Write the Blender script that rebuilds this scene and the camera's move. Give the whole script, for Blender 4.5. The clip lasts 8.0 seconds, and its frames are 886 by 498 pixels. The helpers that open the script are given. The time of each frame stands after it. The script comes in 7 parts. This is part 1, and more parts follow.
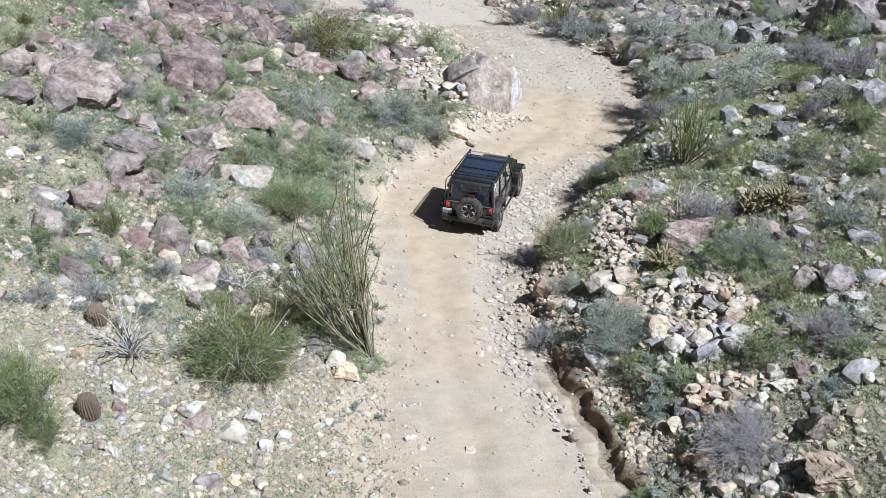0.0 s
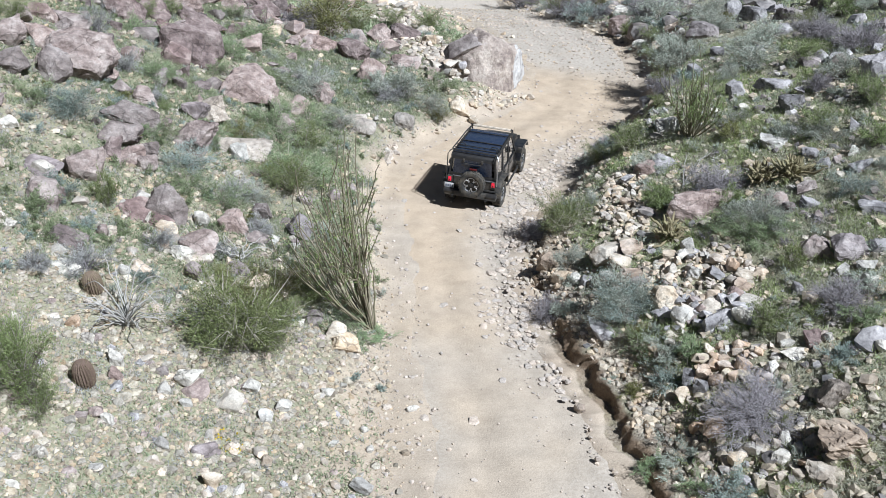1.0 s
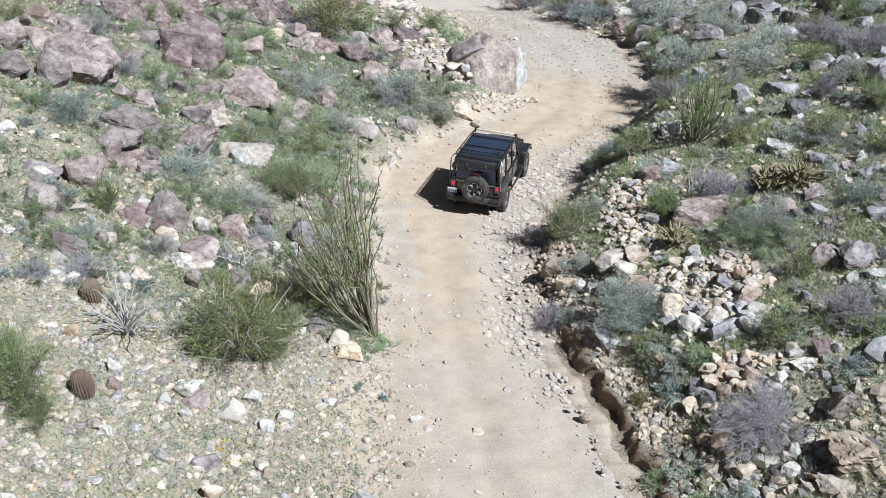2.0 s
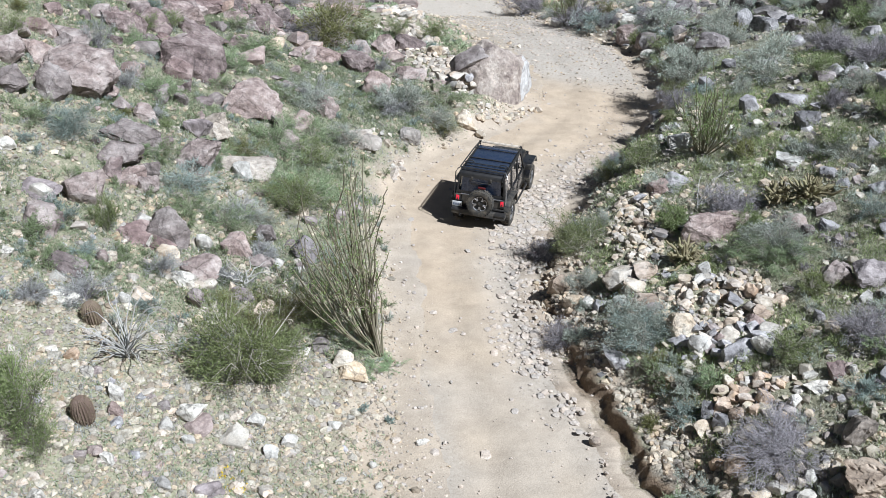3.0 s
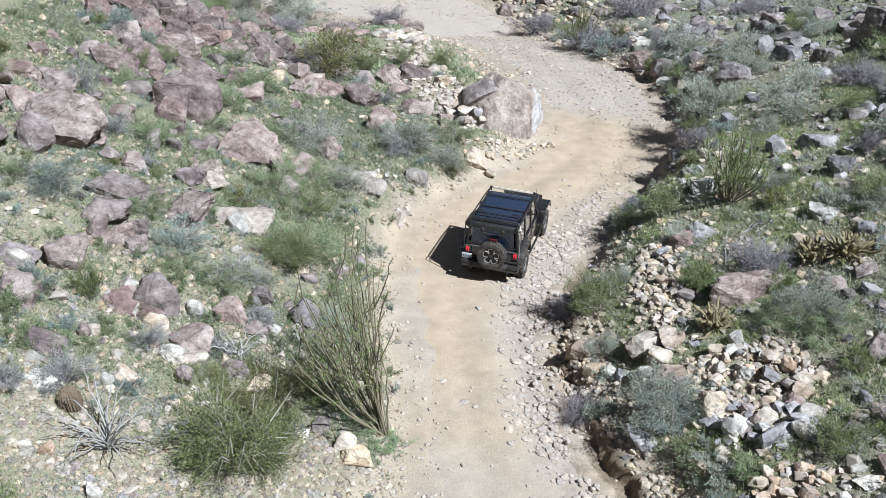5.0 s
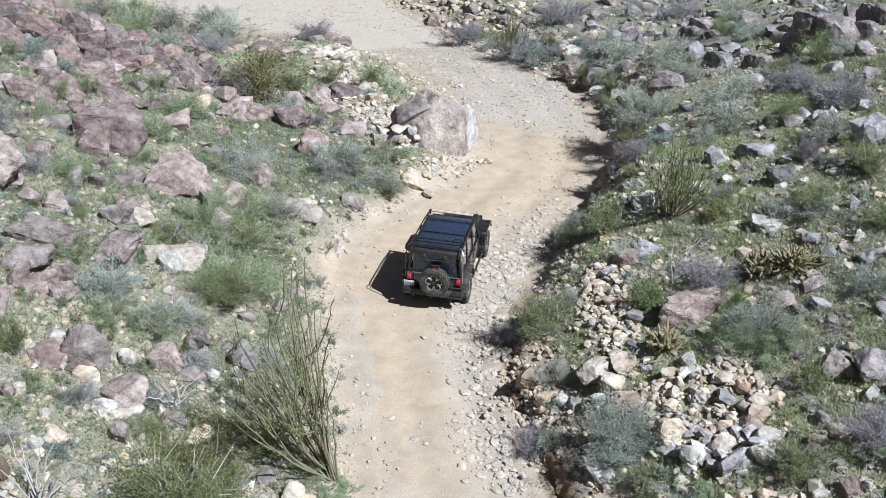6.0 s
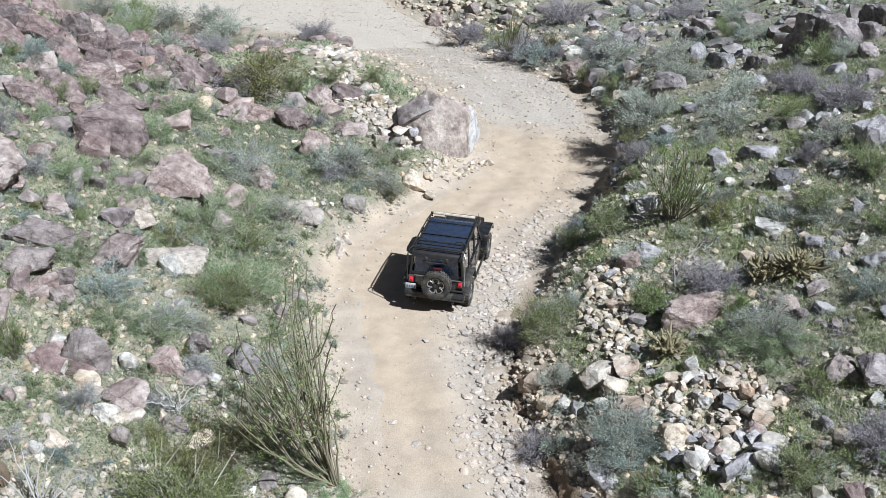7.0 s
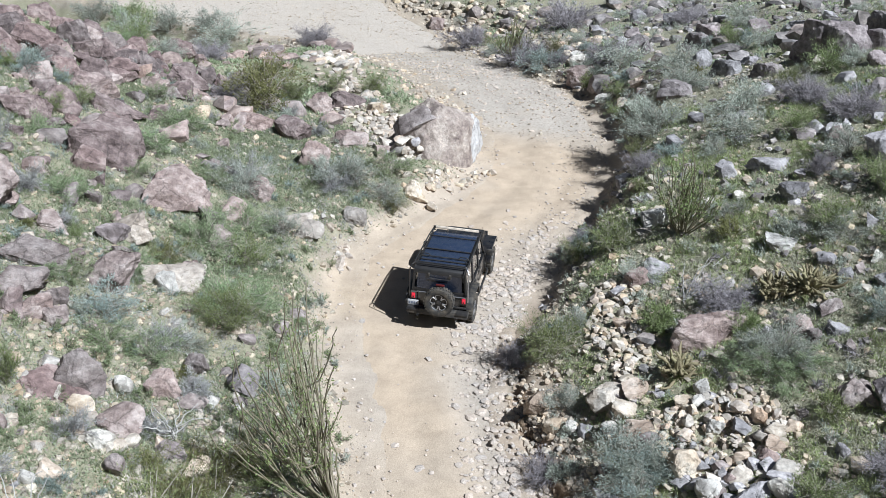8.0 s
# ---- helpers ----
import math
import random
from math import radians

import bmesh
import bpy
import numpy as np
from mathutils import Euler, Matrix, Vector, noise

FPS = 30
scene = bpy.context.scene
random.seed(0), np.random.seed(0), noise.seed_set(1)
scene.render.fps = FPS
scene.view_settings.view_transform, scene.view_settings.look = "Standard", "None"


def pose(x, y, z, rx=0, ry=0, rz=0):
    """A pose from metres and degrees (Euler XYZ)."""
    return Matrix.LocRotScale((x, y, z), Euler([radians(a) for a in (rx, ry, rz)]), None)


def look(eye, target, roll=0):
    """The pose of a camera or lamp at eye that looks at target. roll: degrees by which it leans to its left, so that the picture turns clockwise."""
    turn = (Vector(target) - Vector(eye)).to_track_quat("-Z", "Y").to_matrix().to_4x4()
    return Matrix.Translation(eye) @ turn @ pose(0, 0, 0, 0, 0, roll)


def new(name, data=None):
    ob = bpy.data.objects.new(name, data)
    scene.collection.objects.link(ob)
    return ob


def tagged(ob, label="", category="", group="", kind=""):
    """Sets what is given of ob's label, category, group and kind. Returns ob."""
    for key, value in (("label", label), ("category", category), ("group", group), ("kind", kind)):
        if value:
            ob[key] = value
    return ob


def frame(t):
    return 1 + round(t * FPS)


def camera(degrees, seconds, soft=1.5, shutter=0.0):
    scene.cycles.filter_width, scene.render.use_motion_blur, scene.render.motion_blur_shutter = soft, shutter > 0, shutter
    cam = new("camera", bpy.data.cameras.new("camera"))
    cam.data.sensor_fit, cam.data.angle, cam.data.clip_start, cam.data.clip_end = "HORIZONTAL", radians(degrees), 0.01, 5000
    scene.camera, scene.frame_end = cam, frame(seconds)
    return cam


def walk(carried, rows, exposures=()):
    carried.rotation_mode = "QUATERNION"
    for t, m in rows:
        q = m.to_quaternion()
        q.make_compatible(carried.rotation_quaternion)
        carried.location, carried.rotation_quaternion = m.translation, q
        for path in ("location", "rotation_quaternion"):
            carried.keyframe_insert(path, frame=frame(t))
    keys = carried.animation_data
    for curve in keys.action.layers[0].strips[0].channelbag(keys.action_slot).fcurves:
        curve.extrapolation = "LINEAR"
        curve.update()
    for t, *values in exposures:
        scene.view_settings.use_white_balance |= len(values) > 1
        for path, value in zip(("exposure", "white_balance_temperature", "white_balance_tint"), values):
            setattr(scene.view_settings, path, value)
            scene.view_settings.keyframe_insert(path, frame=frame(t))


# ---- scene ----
import itertools

cam = camera(46.4, 8.0, soft=0.8)
PATH = [
    (0, (0.061, -0.03, 18.339), (0.014, 1.616, 17.205), 0.6),
    (0.2, (0.044, 0.001, 18.033), (-0.003, 1.646, 16.897), 0.6),
    (0.5, (-0.002, 0.031, 17.629), (-0.047, 1.675, 16.491), 0.8),
    (1, (-0.039, 0.019, 17.5), (-0.083, 1.661, 16.358), 0.7),
    (1.2, (-0.025, 0.006, 17.463), (-0.07, 1.646, 16.32), 0.7),
    (2.3, (-0.177, 0.552, 17.466), (-0.223, 2.194, 16.324), 0.7),
    (2.5, (-0.217, 0.623, 17.49), (-0.262, 2.264, 16.348), 0.7),
    (3, (-0.287, 0.988, 17.58), (-0.333, 2.63, 16.439), 0.6),
    (3.5, (-0.358, 1.469, 17.637), (-0.404, 3.113, 16.498), 0.5),
    (4, (-0.408, 2.064, 17.659), (-0.456, 3.708, 16.522), 0.5),
    (4.2, (-0.438, 2.35, 17.685), (-0.486, 3.994, 16.548), 0.4),
    (5.3, (-0.462, 3.897, 17.712), (-0.5215, 5.544, 16.579), 0.1),
    (5.5, (-0.445, 4.144, 17.736), (-0.479, 5.793, 16.605), -0.1),
    (5.7, (-0.525, 4.383, 17.769), (-0.469, 6.032, 16.639), -0.1),
    (5.8, (-0.603, 4.456, 17.776), (-0.537, 6.106, 16.648), -0.1),
    (5.9, (-0.63, 4.52, 17.785), (-0.563, 6.17, 16.657), -0.1),
    (6, (-0.634, 4.573, 17.786), (-0.567, 6.222, 16.657), -0.0),
    (6.5, (-0.659, 4.657, 17.799), (-0.592, 6.305, 16.668), -0.0),
    (7, (-0.667, 4.731, 17.833), (-0.601, 6.379, 16.701), -0.0),
    (7.5, (-0.693, 4.995, 17.848), (-0.626, 6.642, 16.716), -0.1),
    (7.8, (-0.69, 5.246, 17.877), (-0.625, 6.894, 16.745), -0.1),
    (8, (-0.705, 5.528, 17.848), (-0.64, 7.175, 16.715), -0.1),
]
walk(cam, [(t, look(eye, target, roll)) for t, eye, target, roll in PATH])

# ---- daylight: a high clear sun from the right ----
SUN_ELEVATION, SUN_AZIMUTH = 53.0, 122.0  # degrees; azimuth clockwise from +y
world = bpy.data.worlds.new("sky")
scene.world = world
world.use_nodes = True
sky = world.node_tree.nodes.new("ShaderNodeTexSky")
sky.sky_type, sky.sun_disc = "NISHITA", False
sky.sun_elevation, sky.sun_rotation = radians(SUN_ELEVATION), radians(SUN_AZIMUTH)
sky.air_density, sky.dust_density, sky.ozone_density = 1.0, 1.5, 1.0
back = world.node_tree.nodes["Background"]
back.inputs["Strength"].default_value = 0.020
world.node_tree.links.new(sky.outputs["Color"], back.inputs["Color"])
sun_data = bpy.data.lights.new("sun", "SUN")
sun_data.energy, sun_data.angle, sun_data.color = 5.65, radians(0.53), (0.968, 0.982, 0.982)
sun = new("sun", sun_data)
sa, se = radians(SUN_AZIMUTH), radians(SUN_ELEVATION)
sun.matrix_world = look((60 * math.sin(sa) * math.cos(se), 30 + 60 * math.cos(sa) * math.cos(se), 60 * math.sin(se)), (0, 30, 0))
EXPOSURE = 0.31
scene.view_settings.exposure = EXPOSURE
scene.view_settings.use_white_balance = True
scene.view_settings.white_balance_temperature, scene.view_settings.white_balance_tint = 5900, 9

# ---- the lie of the land: a dirt track in a stony valley, a hillside on either hand ----
LEFT_EDGE = ((-0.9, -40), (-0.95, 14.4), (-1.15, 16.8), (-1.45, 18.4), (-1.65, 19.8), (-1.85, 21.0), (-1.85, 23.6), (-2.3, 26.0), (-2.75, 29.0), (-2.65, 32.2),
             (-1.7, 34.3), (0.75, 36.9), (2.15, 39.6), (2.5, 44.3), (1.05, 51.0), (-1.5, 59.8), (-6.5, 70.5), (-10.8, 71.6), (-15.7, 73.2), (-20.3, 76.8), (-60, 96))
RIGHT_EDGE = ((4.0, -40), (4.0, 14.7), (3.55, 17.3), (2.8, 19.6), (2.4, 21.0), (2.0, 23.4), (1.9, 25.8), (2.65, 28.8), (3.7, 31.9), (4.65, 33.9),
              (6.0, 36.7), (6.8, 38.8), (7.8, 44.0), (7.3, 50.5), (4.2, 59.0), (2.0, 70.4), (-0.8, 75.0), (-6, 84), (-40, 112))
HILL_LEFT = (-0.823, -0.89, -1.153, 1.916, 1.638, 0.063, -0.191, 0.978, 0.278)
HILL_RIGHT = (-0.628, 1.933, -1.659, 0.517, -1.665, -0.621, 0.186, -0.27, 0.458)
TRACK = (-1.139, -1.969, -0.146, -0.293)


def edge(knots, y):
    ky, kx = [k[1] for k in knots], [k[0] for k in knots]
    return sum(np.interp(y + d, ky, kx) for d in (-1.2, -0.6, 0.0, 0.6, 1.2)) / 5


def hill(c, x, y):
    a, b = np.clip(x, -17, 18) / 10, (np.clip(y, 6, 68) - 32) / 16
    return c[0] + c[1] * a + c[2] * b + c[3] * a * a + c[4] * a * b + c[5] * b * b + c[6] * b ** 3 + c[7] * a * b * b + c[8] * a * a * b


def track(y):
    b = (np.clip(y, 6, 68) - 32) / 16
    return TRACK[0] + TRACK[1] * b + TRACK[2] * b * b + TRACK[3] * b ** 3


def ease(a, b, v):
    q = np.clip((v - a) / (b - a), 0, 1)
    return q * q * (3 - 2 * q)


def height(x, y):
    """The ground's height, before its small unevenness."""
    x, y = np.asarray(x, float), np.asarray(y, float)
    left, right = edge(LEFT_EDGE, y), edge(RIGHT_EDGE, y)
    d, soft = x - right, ease(26, 32, y)
    wl, wr = ease(0, 1.8 + 3.2 * ease(41, 47, y), left - x), 0.40 * ease(0, 0.32 + 1.2 * soft + 4 * ease(55, 62, y), d) + 0.60 * ease(0.2, 2.4 + 3 * ease(46, 54, y) + 7 * ease(55, 62, y), d)
    z = track(y) * (1 - wl - wr) + hill(HILL_LEFT, x, y) * wl + hill(HILL_RIGHT, x, y) * wr
    # the track keeps a bank on its right, however the hill runs
    low = track(y) + 0.35 * wr + 0.05 * wl
    return np.where(x > right, np.maximum(z, low), z)


# ---- materials ----
def shader(name, roughness=0.9, metallic=0.0, specular=0.3):
    m = bpy.data.materials.new(name)
    m.use_nodes = True
    b = m.node_tree.nodes["Principled BSDF"]
    b.inputs["Roughness"].default_value, b.inputs["Metallic"].default_value = roughness, metallic
    b.inputs["Specular IOR Level"].default_value = specular
    return m, m.node_tree, b


def noise_node(nt, scale, detail=4.0, rough=0.6, vector=None, kind="noise"):
    n = nt.nodes.new("ShaderNodeTexNoise" if kind == "noise" else "ShaderNodeTexVoronoi")
    n.inputs["Scale"].default_value = scale
    if kind == "noise":
        n.inputs["Detail"].default_value, n.inputs["Roughness"].default_value = detail, rough
    if vector is not None:
        nt.links.new(vector, n.inputs["Vector"])
    return n


def ramp(nt, value, stops):
    r = nt.nodes.new("ShaderNodeValToRGB")
    e = r.color_ramp.elements
    while len(e) < len(stops):
        e.new(0.5)
    for el, (p, c) in zip(e, stops):
        el.position, el.color = p, (*c, 1) if len(c) == 3 else c
    nt.links.new(value, r.inputs["Fac"])
    return r.outputs["Color"]


def mix(nt, fac, a, b, blend="MIX"):
    n = nt.nodes.new("ShaderNodeMix")
    n.data_type, n.blend_type = "RGBA", blend
    for sock, v in ((n.inputs["Factor"], fac), (n.inputs["A"], a), (n.inputs["B"], b)):
        if isinstance(v, (int, float)):
            sock.default_value = v
        elif isinstance(v, tuple):
            sock.default_value = (*v, 1)
        else:
            nt.links.new(v, sock)
    return n.outputs["Result"]


def maths(nt, op, a, b=0.0):
    n = nt.nodes.new("ShaderNodeMath")
    n.operation = op
    for sock, v in zip(n.inputs, (a, b)):
        if isinstance(v, (int, float)):
            sock.default_value = v
        else:
            nt.links.new(v, sock)
    return n.outputs[0]


def bump(nt, b, height_socket, strength, distance):
    n = nt.nodes.new("ShaderNodeBump")
    n.inputs["Strength"].default_value, n.inputs["Distance"].default_value = strength, distance
    nt.links.new(height_socket, n.inputs["Height"])
    nt.links.new(n.outputs["Normal"], b.inputs["Normal"])


def coords(nt, which="Object"):
    return nt.nodes.new("ShaderNodeTexCoord").outputs[which]


def sand_colour(nt, p, warm=None):
    """Dry sandy dirt with fine grit, the same on the track and on its shoulders; warm: where it is loose yellow sand."""
    big, mid = noise_node(nt, 0.22, 3, 0.55, p), noise_node(nt, 1.6, 5, 0.6, p)
    sand = ramp(nt, big.outputs["Fac"], [(0.3, (0.455, 0.39, 0.322)), (0.5, (0.47, 0.392, 0.31)), (0.7, (0.48, 0.387, 0.288))])
    if warm is not None:
        sand = mix(nt, warm, sand, (0.49, 0.392, 0.292))
    dirt = ramp(nt, mid.outputs["Fac"], [(0.3, (0.79, 0.785, 0.78)), (0.65, (1.02, 1.02, 1.02))])
    grit = ramp(nt, noise_node(nt, 34, 3, 0.8, p).outputs["Fac"], [(0.32, (0.80, 0.79, 0.78)), (0.5, (1, 1, 1)), (0.66, (1.18, 1.18, 1.18))])
    return mix(nt, 1.0, mix(nt, 1.0, sand, dirt, "MULTIPLY"), grit, "MULTIPLY")


def soil_material():
    """Pale stony desert soil with green patches of spring annuals."""
    m, nt, b = shader("stony_soil")
    p = coords(nt)
    big, mid, fine = noise_node(nt, 0.16, 3, 0.6, p), noise_node(nt, 1.1, 4, 0.65, p), noise_node(nt, 14, 4, 0.7, p)
    earth = ramp(nt, mid.outputs["Fac"], [(0.3, (0.225, 0.188, 0.135)), (0.5, (0.32, 0.278, 0.213)), (0.7, (0.42, 0.378, 0.308))])
    pebble = noise_node(nt, 9, kind="voronoi", vector=p)
    grit = noise_node(nt, 26, 3, 0.75, p)
    spots = ramp(nt, grit.outputs["Fac"], [(0.34, (0.22, 0.185, 0.14)), (0.5, (0.46, 0.41, 0.335)), (0.64, (0.68, 0.64, 0.56))])
    cell = nt.nodes.new("ShaderNodeSeparateColor")
    nt.links.new(pebble.outputs["Color"], cell.inputs[0])
    small = noise_node(nt, 24, kind="voronoi", vector=p)
    bit = nt.nodes.new("ShaderNodeSeparateColor")
    nt.links.new(small.outputs["Color"], bit.inputs[0])
    stones = ramp(nt, cell.outputs[0], [(0.1, (0.20, 0.17, 0.13)), (0.4, (0.34, 0.30, 0.25)), (0.7, (0.42, 0.38, 0.33)), (0.95, (0.60, 0.565, 0.51))])
    gravel = ramp(nt, bit.outputs[1], [(0.1, (0.22, 0.185, 0.14)), (0.5, (0.42, 0.37, 0.30)), (0.95, (0.64, 0.60, 0.53))])
    earth = mix(nt, 0.72, earth, mix(nt, 0.6, mix(nt, 0.5, spots, stones), gravel))
    green = ramp(nt, fine.outputs["Fac"], [(0.3, (0.235, 0.24, 0.14)), (0.5, (0.345, 0.355, 0.225)), (0.7, (0.45, 0.45, 0.325))])
    grow = nt.nodes.new("ShaderNodeAttribute")
    grow.attribute_name = "growth"
    patch = maths(nt, "ADD", maths(nt, "MULTIPLY", big.outputs["Fac"], 0.6), maths(nt, "MULTIPLY", mid.outputs["Fac"], 0.9))
    patch = maths(nt, "ADD", patch, maths(nt, "MULTIPLY", fine.outputs["Fac"], 0.5))
    patch = maths(nt, "ADD", patch, grow.outputs["Fac"])
    patch = ramp(nt, patch, [(0.88, (0, 0, 0)), (1.3, (0.58, 0.58, 0.58))])
    col = mix(nt, patch, earth, green)
    sandy = nt.nodes.new("ShaderNodeAttribute")
    sandy.attribute_name = "sandy"
    col = mix(nt, sandy.outputs["Fac"], col, sand_colour(nt, p))
    cut = nt.nodes.new("ShaderNodeAttribute")
    cut.attribute_name = "cut_earth"
    brown = ramp(nt, fine.outputs["Fac"], [(0.3, (0.20, 0.138, 0.092)), (0.7, (0.37, 0.268, 0.185))])
    col = mix(nt, cut.outputs["Fac"], col, brown)
    tone = ramp(nt, big.outputs["Fac"], [(0.3, (0.76, 0.75, 0.73)), (0.7, (0.94, 0.93, 0.90))])
    nt.links.new(mix(nt, maths(nt, "SUBTRACT", 1.0, sandy.outputs["Fac"]), col, mix(nt, 1.0, col, tone, "MULTIPLY")), b.inputs["Base Color"])
    h = maths(nt, "ADD", maths(nt, "MULTIPLY", pebble.outputs["Distance"], -0.3), maths(nt, "ADD", fine.outputs["Fac"], grit.outputs["Fac"]))
    h = maths(nt, "ADD", h, maths(nt, "MULTIPLY", small.outputs["Distance"], -0.5))
    h = maths(nt, "MULTIPLY", h, maths(nt, "SUBTRACT", 1.0, maths(nt, "MULTIPLY", sandy.outputs["Fac"], 0.65)))
    bump(nt, b, h, 0.9, 0.04)
    return m


def road_material():
    """Dry packed dirt, sandy and pale, with gravelly and washed-out streaks."""
    m, nt, b = shader("track_dirt")
    p = coords(nt)
    mid, fine = noise_node(nt, 1.6, 5, 0.6, p), noise_node(nt, 30, 3, 0.7, p)
    loose = nt.nodes.new("ShaderNodeAttribute")
    loose.attribute_name = "loose_sand"
    sand = sand_colour(nt, p, loose.outputs["Fac"])
    grey = nt.nodes.new("ShaderNodeAttribute")
    grey.attribute_name = "gravel"
    gravel = ramp(nt, noise_node(nt, 10, 6, 0.85, p).outputs["Fac"], [(0.36, (0.325, 0.283, 0.238)), (0.5, (0.43, 0.38, 0.325)), (0.64, (0.54, 0.49, 0.43))])
    col = mix(nt, grey.outputs["Fac"], sand, gravel)
    nt.links.new(col, b.inputs["Base Color"])
    peb = noise_node(nt, 22, kind="voronoi", vector=p)
    h = maths(nt, "ADD", maths(nt, "MULTIPLY", peb.outputs["Distance"], -0.5), maths(nt, "ADD", fine.outputs["Fac"], maths(nt, "MULTIPLY", mid.outputs["Fac"], 2.0)))
    bump(nt, b, h, 0.4, 0.025)
    return m


def rock_material(name, dark, main, pale, vary=0.17, crack=2.2, attr=False, depth=0.045):
    """Weathered rock: patches of varnish, pale fresh faces, fine grain and cracks."""
    m, nt, b = shader(name, 0.88, 0, 0.25)
    p = coords(nt)
    info = nt.nodes.new("ShaderNodeObjectInfo") if not attr else nt.nodes.new("ShaderNodeNewGeometry")
    rnd = info.outputs["Random"] if not attr else info.outputs["Random Per Island"]
    add = nt.nodes.new("ShaderNodeVectorMath")
    add.operation = "ADD"
    nt.links.new(p, add.inputs[0])
    nt.links.new(maths(nt, "MULTIPLY", rnd, 37.0), add.inputs[1])
    p = add.outputs[0]
    lay = nt.nodes.new("ShaderNodeMapping")
    lay.inputs["Scale"].default_value = (1.0, 1.15, 1.7)
    nt.links.new(maths(nt, "MULTIPLY", rnd, 6.0), lay.inputs["Rotation"])
    nt.links.new(p, lay.inputs["Vector"])
    layer = noise_node(nt, 2.4, 7, 0.7, lay.outputs["Vector"])
    big, mid, fine = noise_node(nt, 1.5, 8, 0.72, p), noise_node(nt, 5, 6, 0.7, p), noise_node(nt, 38, 3, 0.75, p)
    tones = maths(nt, "ADD", maths(nt, "MULTIPLY", big.outputs["Fac"], 0.75), maths(nt, "MULTIPLY", layer.outputs["Fac"], 0.25))
    col = ramp(nt, tones, [(0.40, dark), (0.5, main), (0.60, pale)])
    grain = ramp(nt, mid.outputs["Fac"], [(0.36, (0.80, 0.79, 0.78)), (0.5, (1, 1, 1)), (0.62, (1.18, 1.17, 1.15))])
    col = mix(nt, 1.0, col, grain, "MULTIPLY")
    speck = ramp(nt, fine.outputs["Fac"], [(0.36, (0.88, 0.88, 0.88)), (0.5, (1, 1, 1)), (0.62, (1.1, 1.1, 1.1))])
    col = mix(nt, 1.0, col, speck, "MULTIPLY")
    if attr and vary > 0.15:
        # strewn stones come in several sorts
        sort = ramp(nt, maths(nt, "FRACT", maths(nt, "MULTIPLY", rnd, 7.31)), [(0.0, (1.08, 1.05, 1.0)), (0.3, (0.88, 0.89, 0.91)), (0.55, (1.02, 0.93, 0.86)), (0.8, (0.80, 0.75, 0.72)), (1.0, (1.12, 1.10, 1.08))])
        col = mix(nt, 1.0, col, sort, "MULTIPLY")
    if not attr and 0.03 < depth < 0.078:
        bent = mix(nt, 0.16, p, mid.outputs["Color"])
        split = noise_node(nt, 1.15, kind="voronoi", vector=bent)
        split.feature = "DISTANCE_TO_EDGE"
        some = ramp(nt, big.outputs["Fac"], [(0.50, (1, 1, 1)), (0.60, (0, 0, 0))])
        seam = maths(nt, "MULTIPLY", ramp(nt, split.outputs["Distance"], [(0.0, (0.6, 0.6, 0.6)), (0.02, (0, 0, 0))]), some)
        col = mix(nt, seam, col, (0.05, 0.042, 0.038))
    hue = nt.nodes.new("ShaderNodeHueSaturation")
    nt.links.new(col, hue.inputs["Color"])
    nt.links.new(maths(nt, "ADD", 1 - vary, maths(nt, "MULTIPLY", rnd, 2 * vary)), hue.inputs["Value"])
    nt.links.new(maths(nt, "ADD", 0.75, maths(nt, "MULTIPLY", rnd, 0.45)), hue.inputs["Saturation"])
    nt.links.new(hue.outputs["Color"], b.inputs["Base Color"])
    cr = noise_node(nt, crack, kind="voronoi", vector=p)
    cr.feature = "DISTANCE_TO_EDGE"
    line = ramp(nt, cr.outputs["Distance"], [(0.0, (0, 0, 0)), (0.05, (1, 1, 1))])
    h = maths(nt, "ADD", maths(nt, "ADD", maths(nt, "MULTIPLY", mid.outputs["Fac"], 0.9), maths(nt, "MULTIPLY", layer.outputs["Fac"], 0.35)), maths(nt, "ADD", maths(nt, "MULTIPLY", fine.outputs["Fac"], 0.18), maths(nt, "MULTIPLY", line, 0.07)))
    bump(nt, b, h, 1.0, depth)
    return m


def leaf_material(name, a, bcol, through_light=0.25, rough=0.75):
    """Small leaves or dry twigs, each a little different."""
    m, nt, b = shader(name, rough, 0, 0.25)
    geo = nt.nodes.new("ShaderNodeNewGeometry")
    info = nt.nodes.new("ShaderNodeObjectInfo")
    col = ramp(nt, geo.outputs["Random Per Island"], [(0.0, a), (1.0, bcol)])
    hue = nt.nodes.new("ShaderNodeHueSaturation")
    nt.links.new(col, hue.inputs["Color"])
    nt.links.new(maths(nt, "ADD", 0.82, maths(nt, "MULTIPLY", info.outputs["Random"], 0.36)), hue.inputs["Value"])
    nt.links.new(maths(nt, "ADD", 0.485, maths(nt, "MULTIPLY", info.outputs["Random"], 0.03)), hue.inputs["Hue"])
    nt.links.new(hue.outputs["Color"], b.inputs["Base Color"])
    if through_light:
        tr, add = nt.nodes.new("ShaderNodeBsdfTranslucent"), nt.nodes.new("ShaderNodeMixShader")
        nt.links.new(hue.outputs["Color"], tr.inputs["Color"])
        add.inputs[0].default_value = through_light
        nt.links.new(b.outputs[0], add.inputs[1])
        nt.links.new(tr.outputs[0], add.inputs[2])
        nt.links.new(add.outputs[0], nt.nodes["Material Output"].inputs["Surface"])
    return m


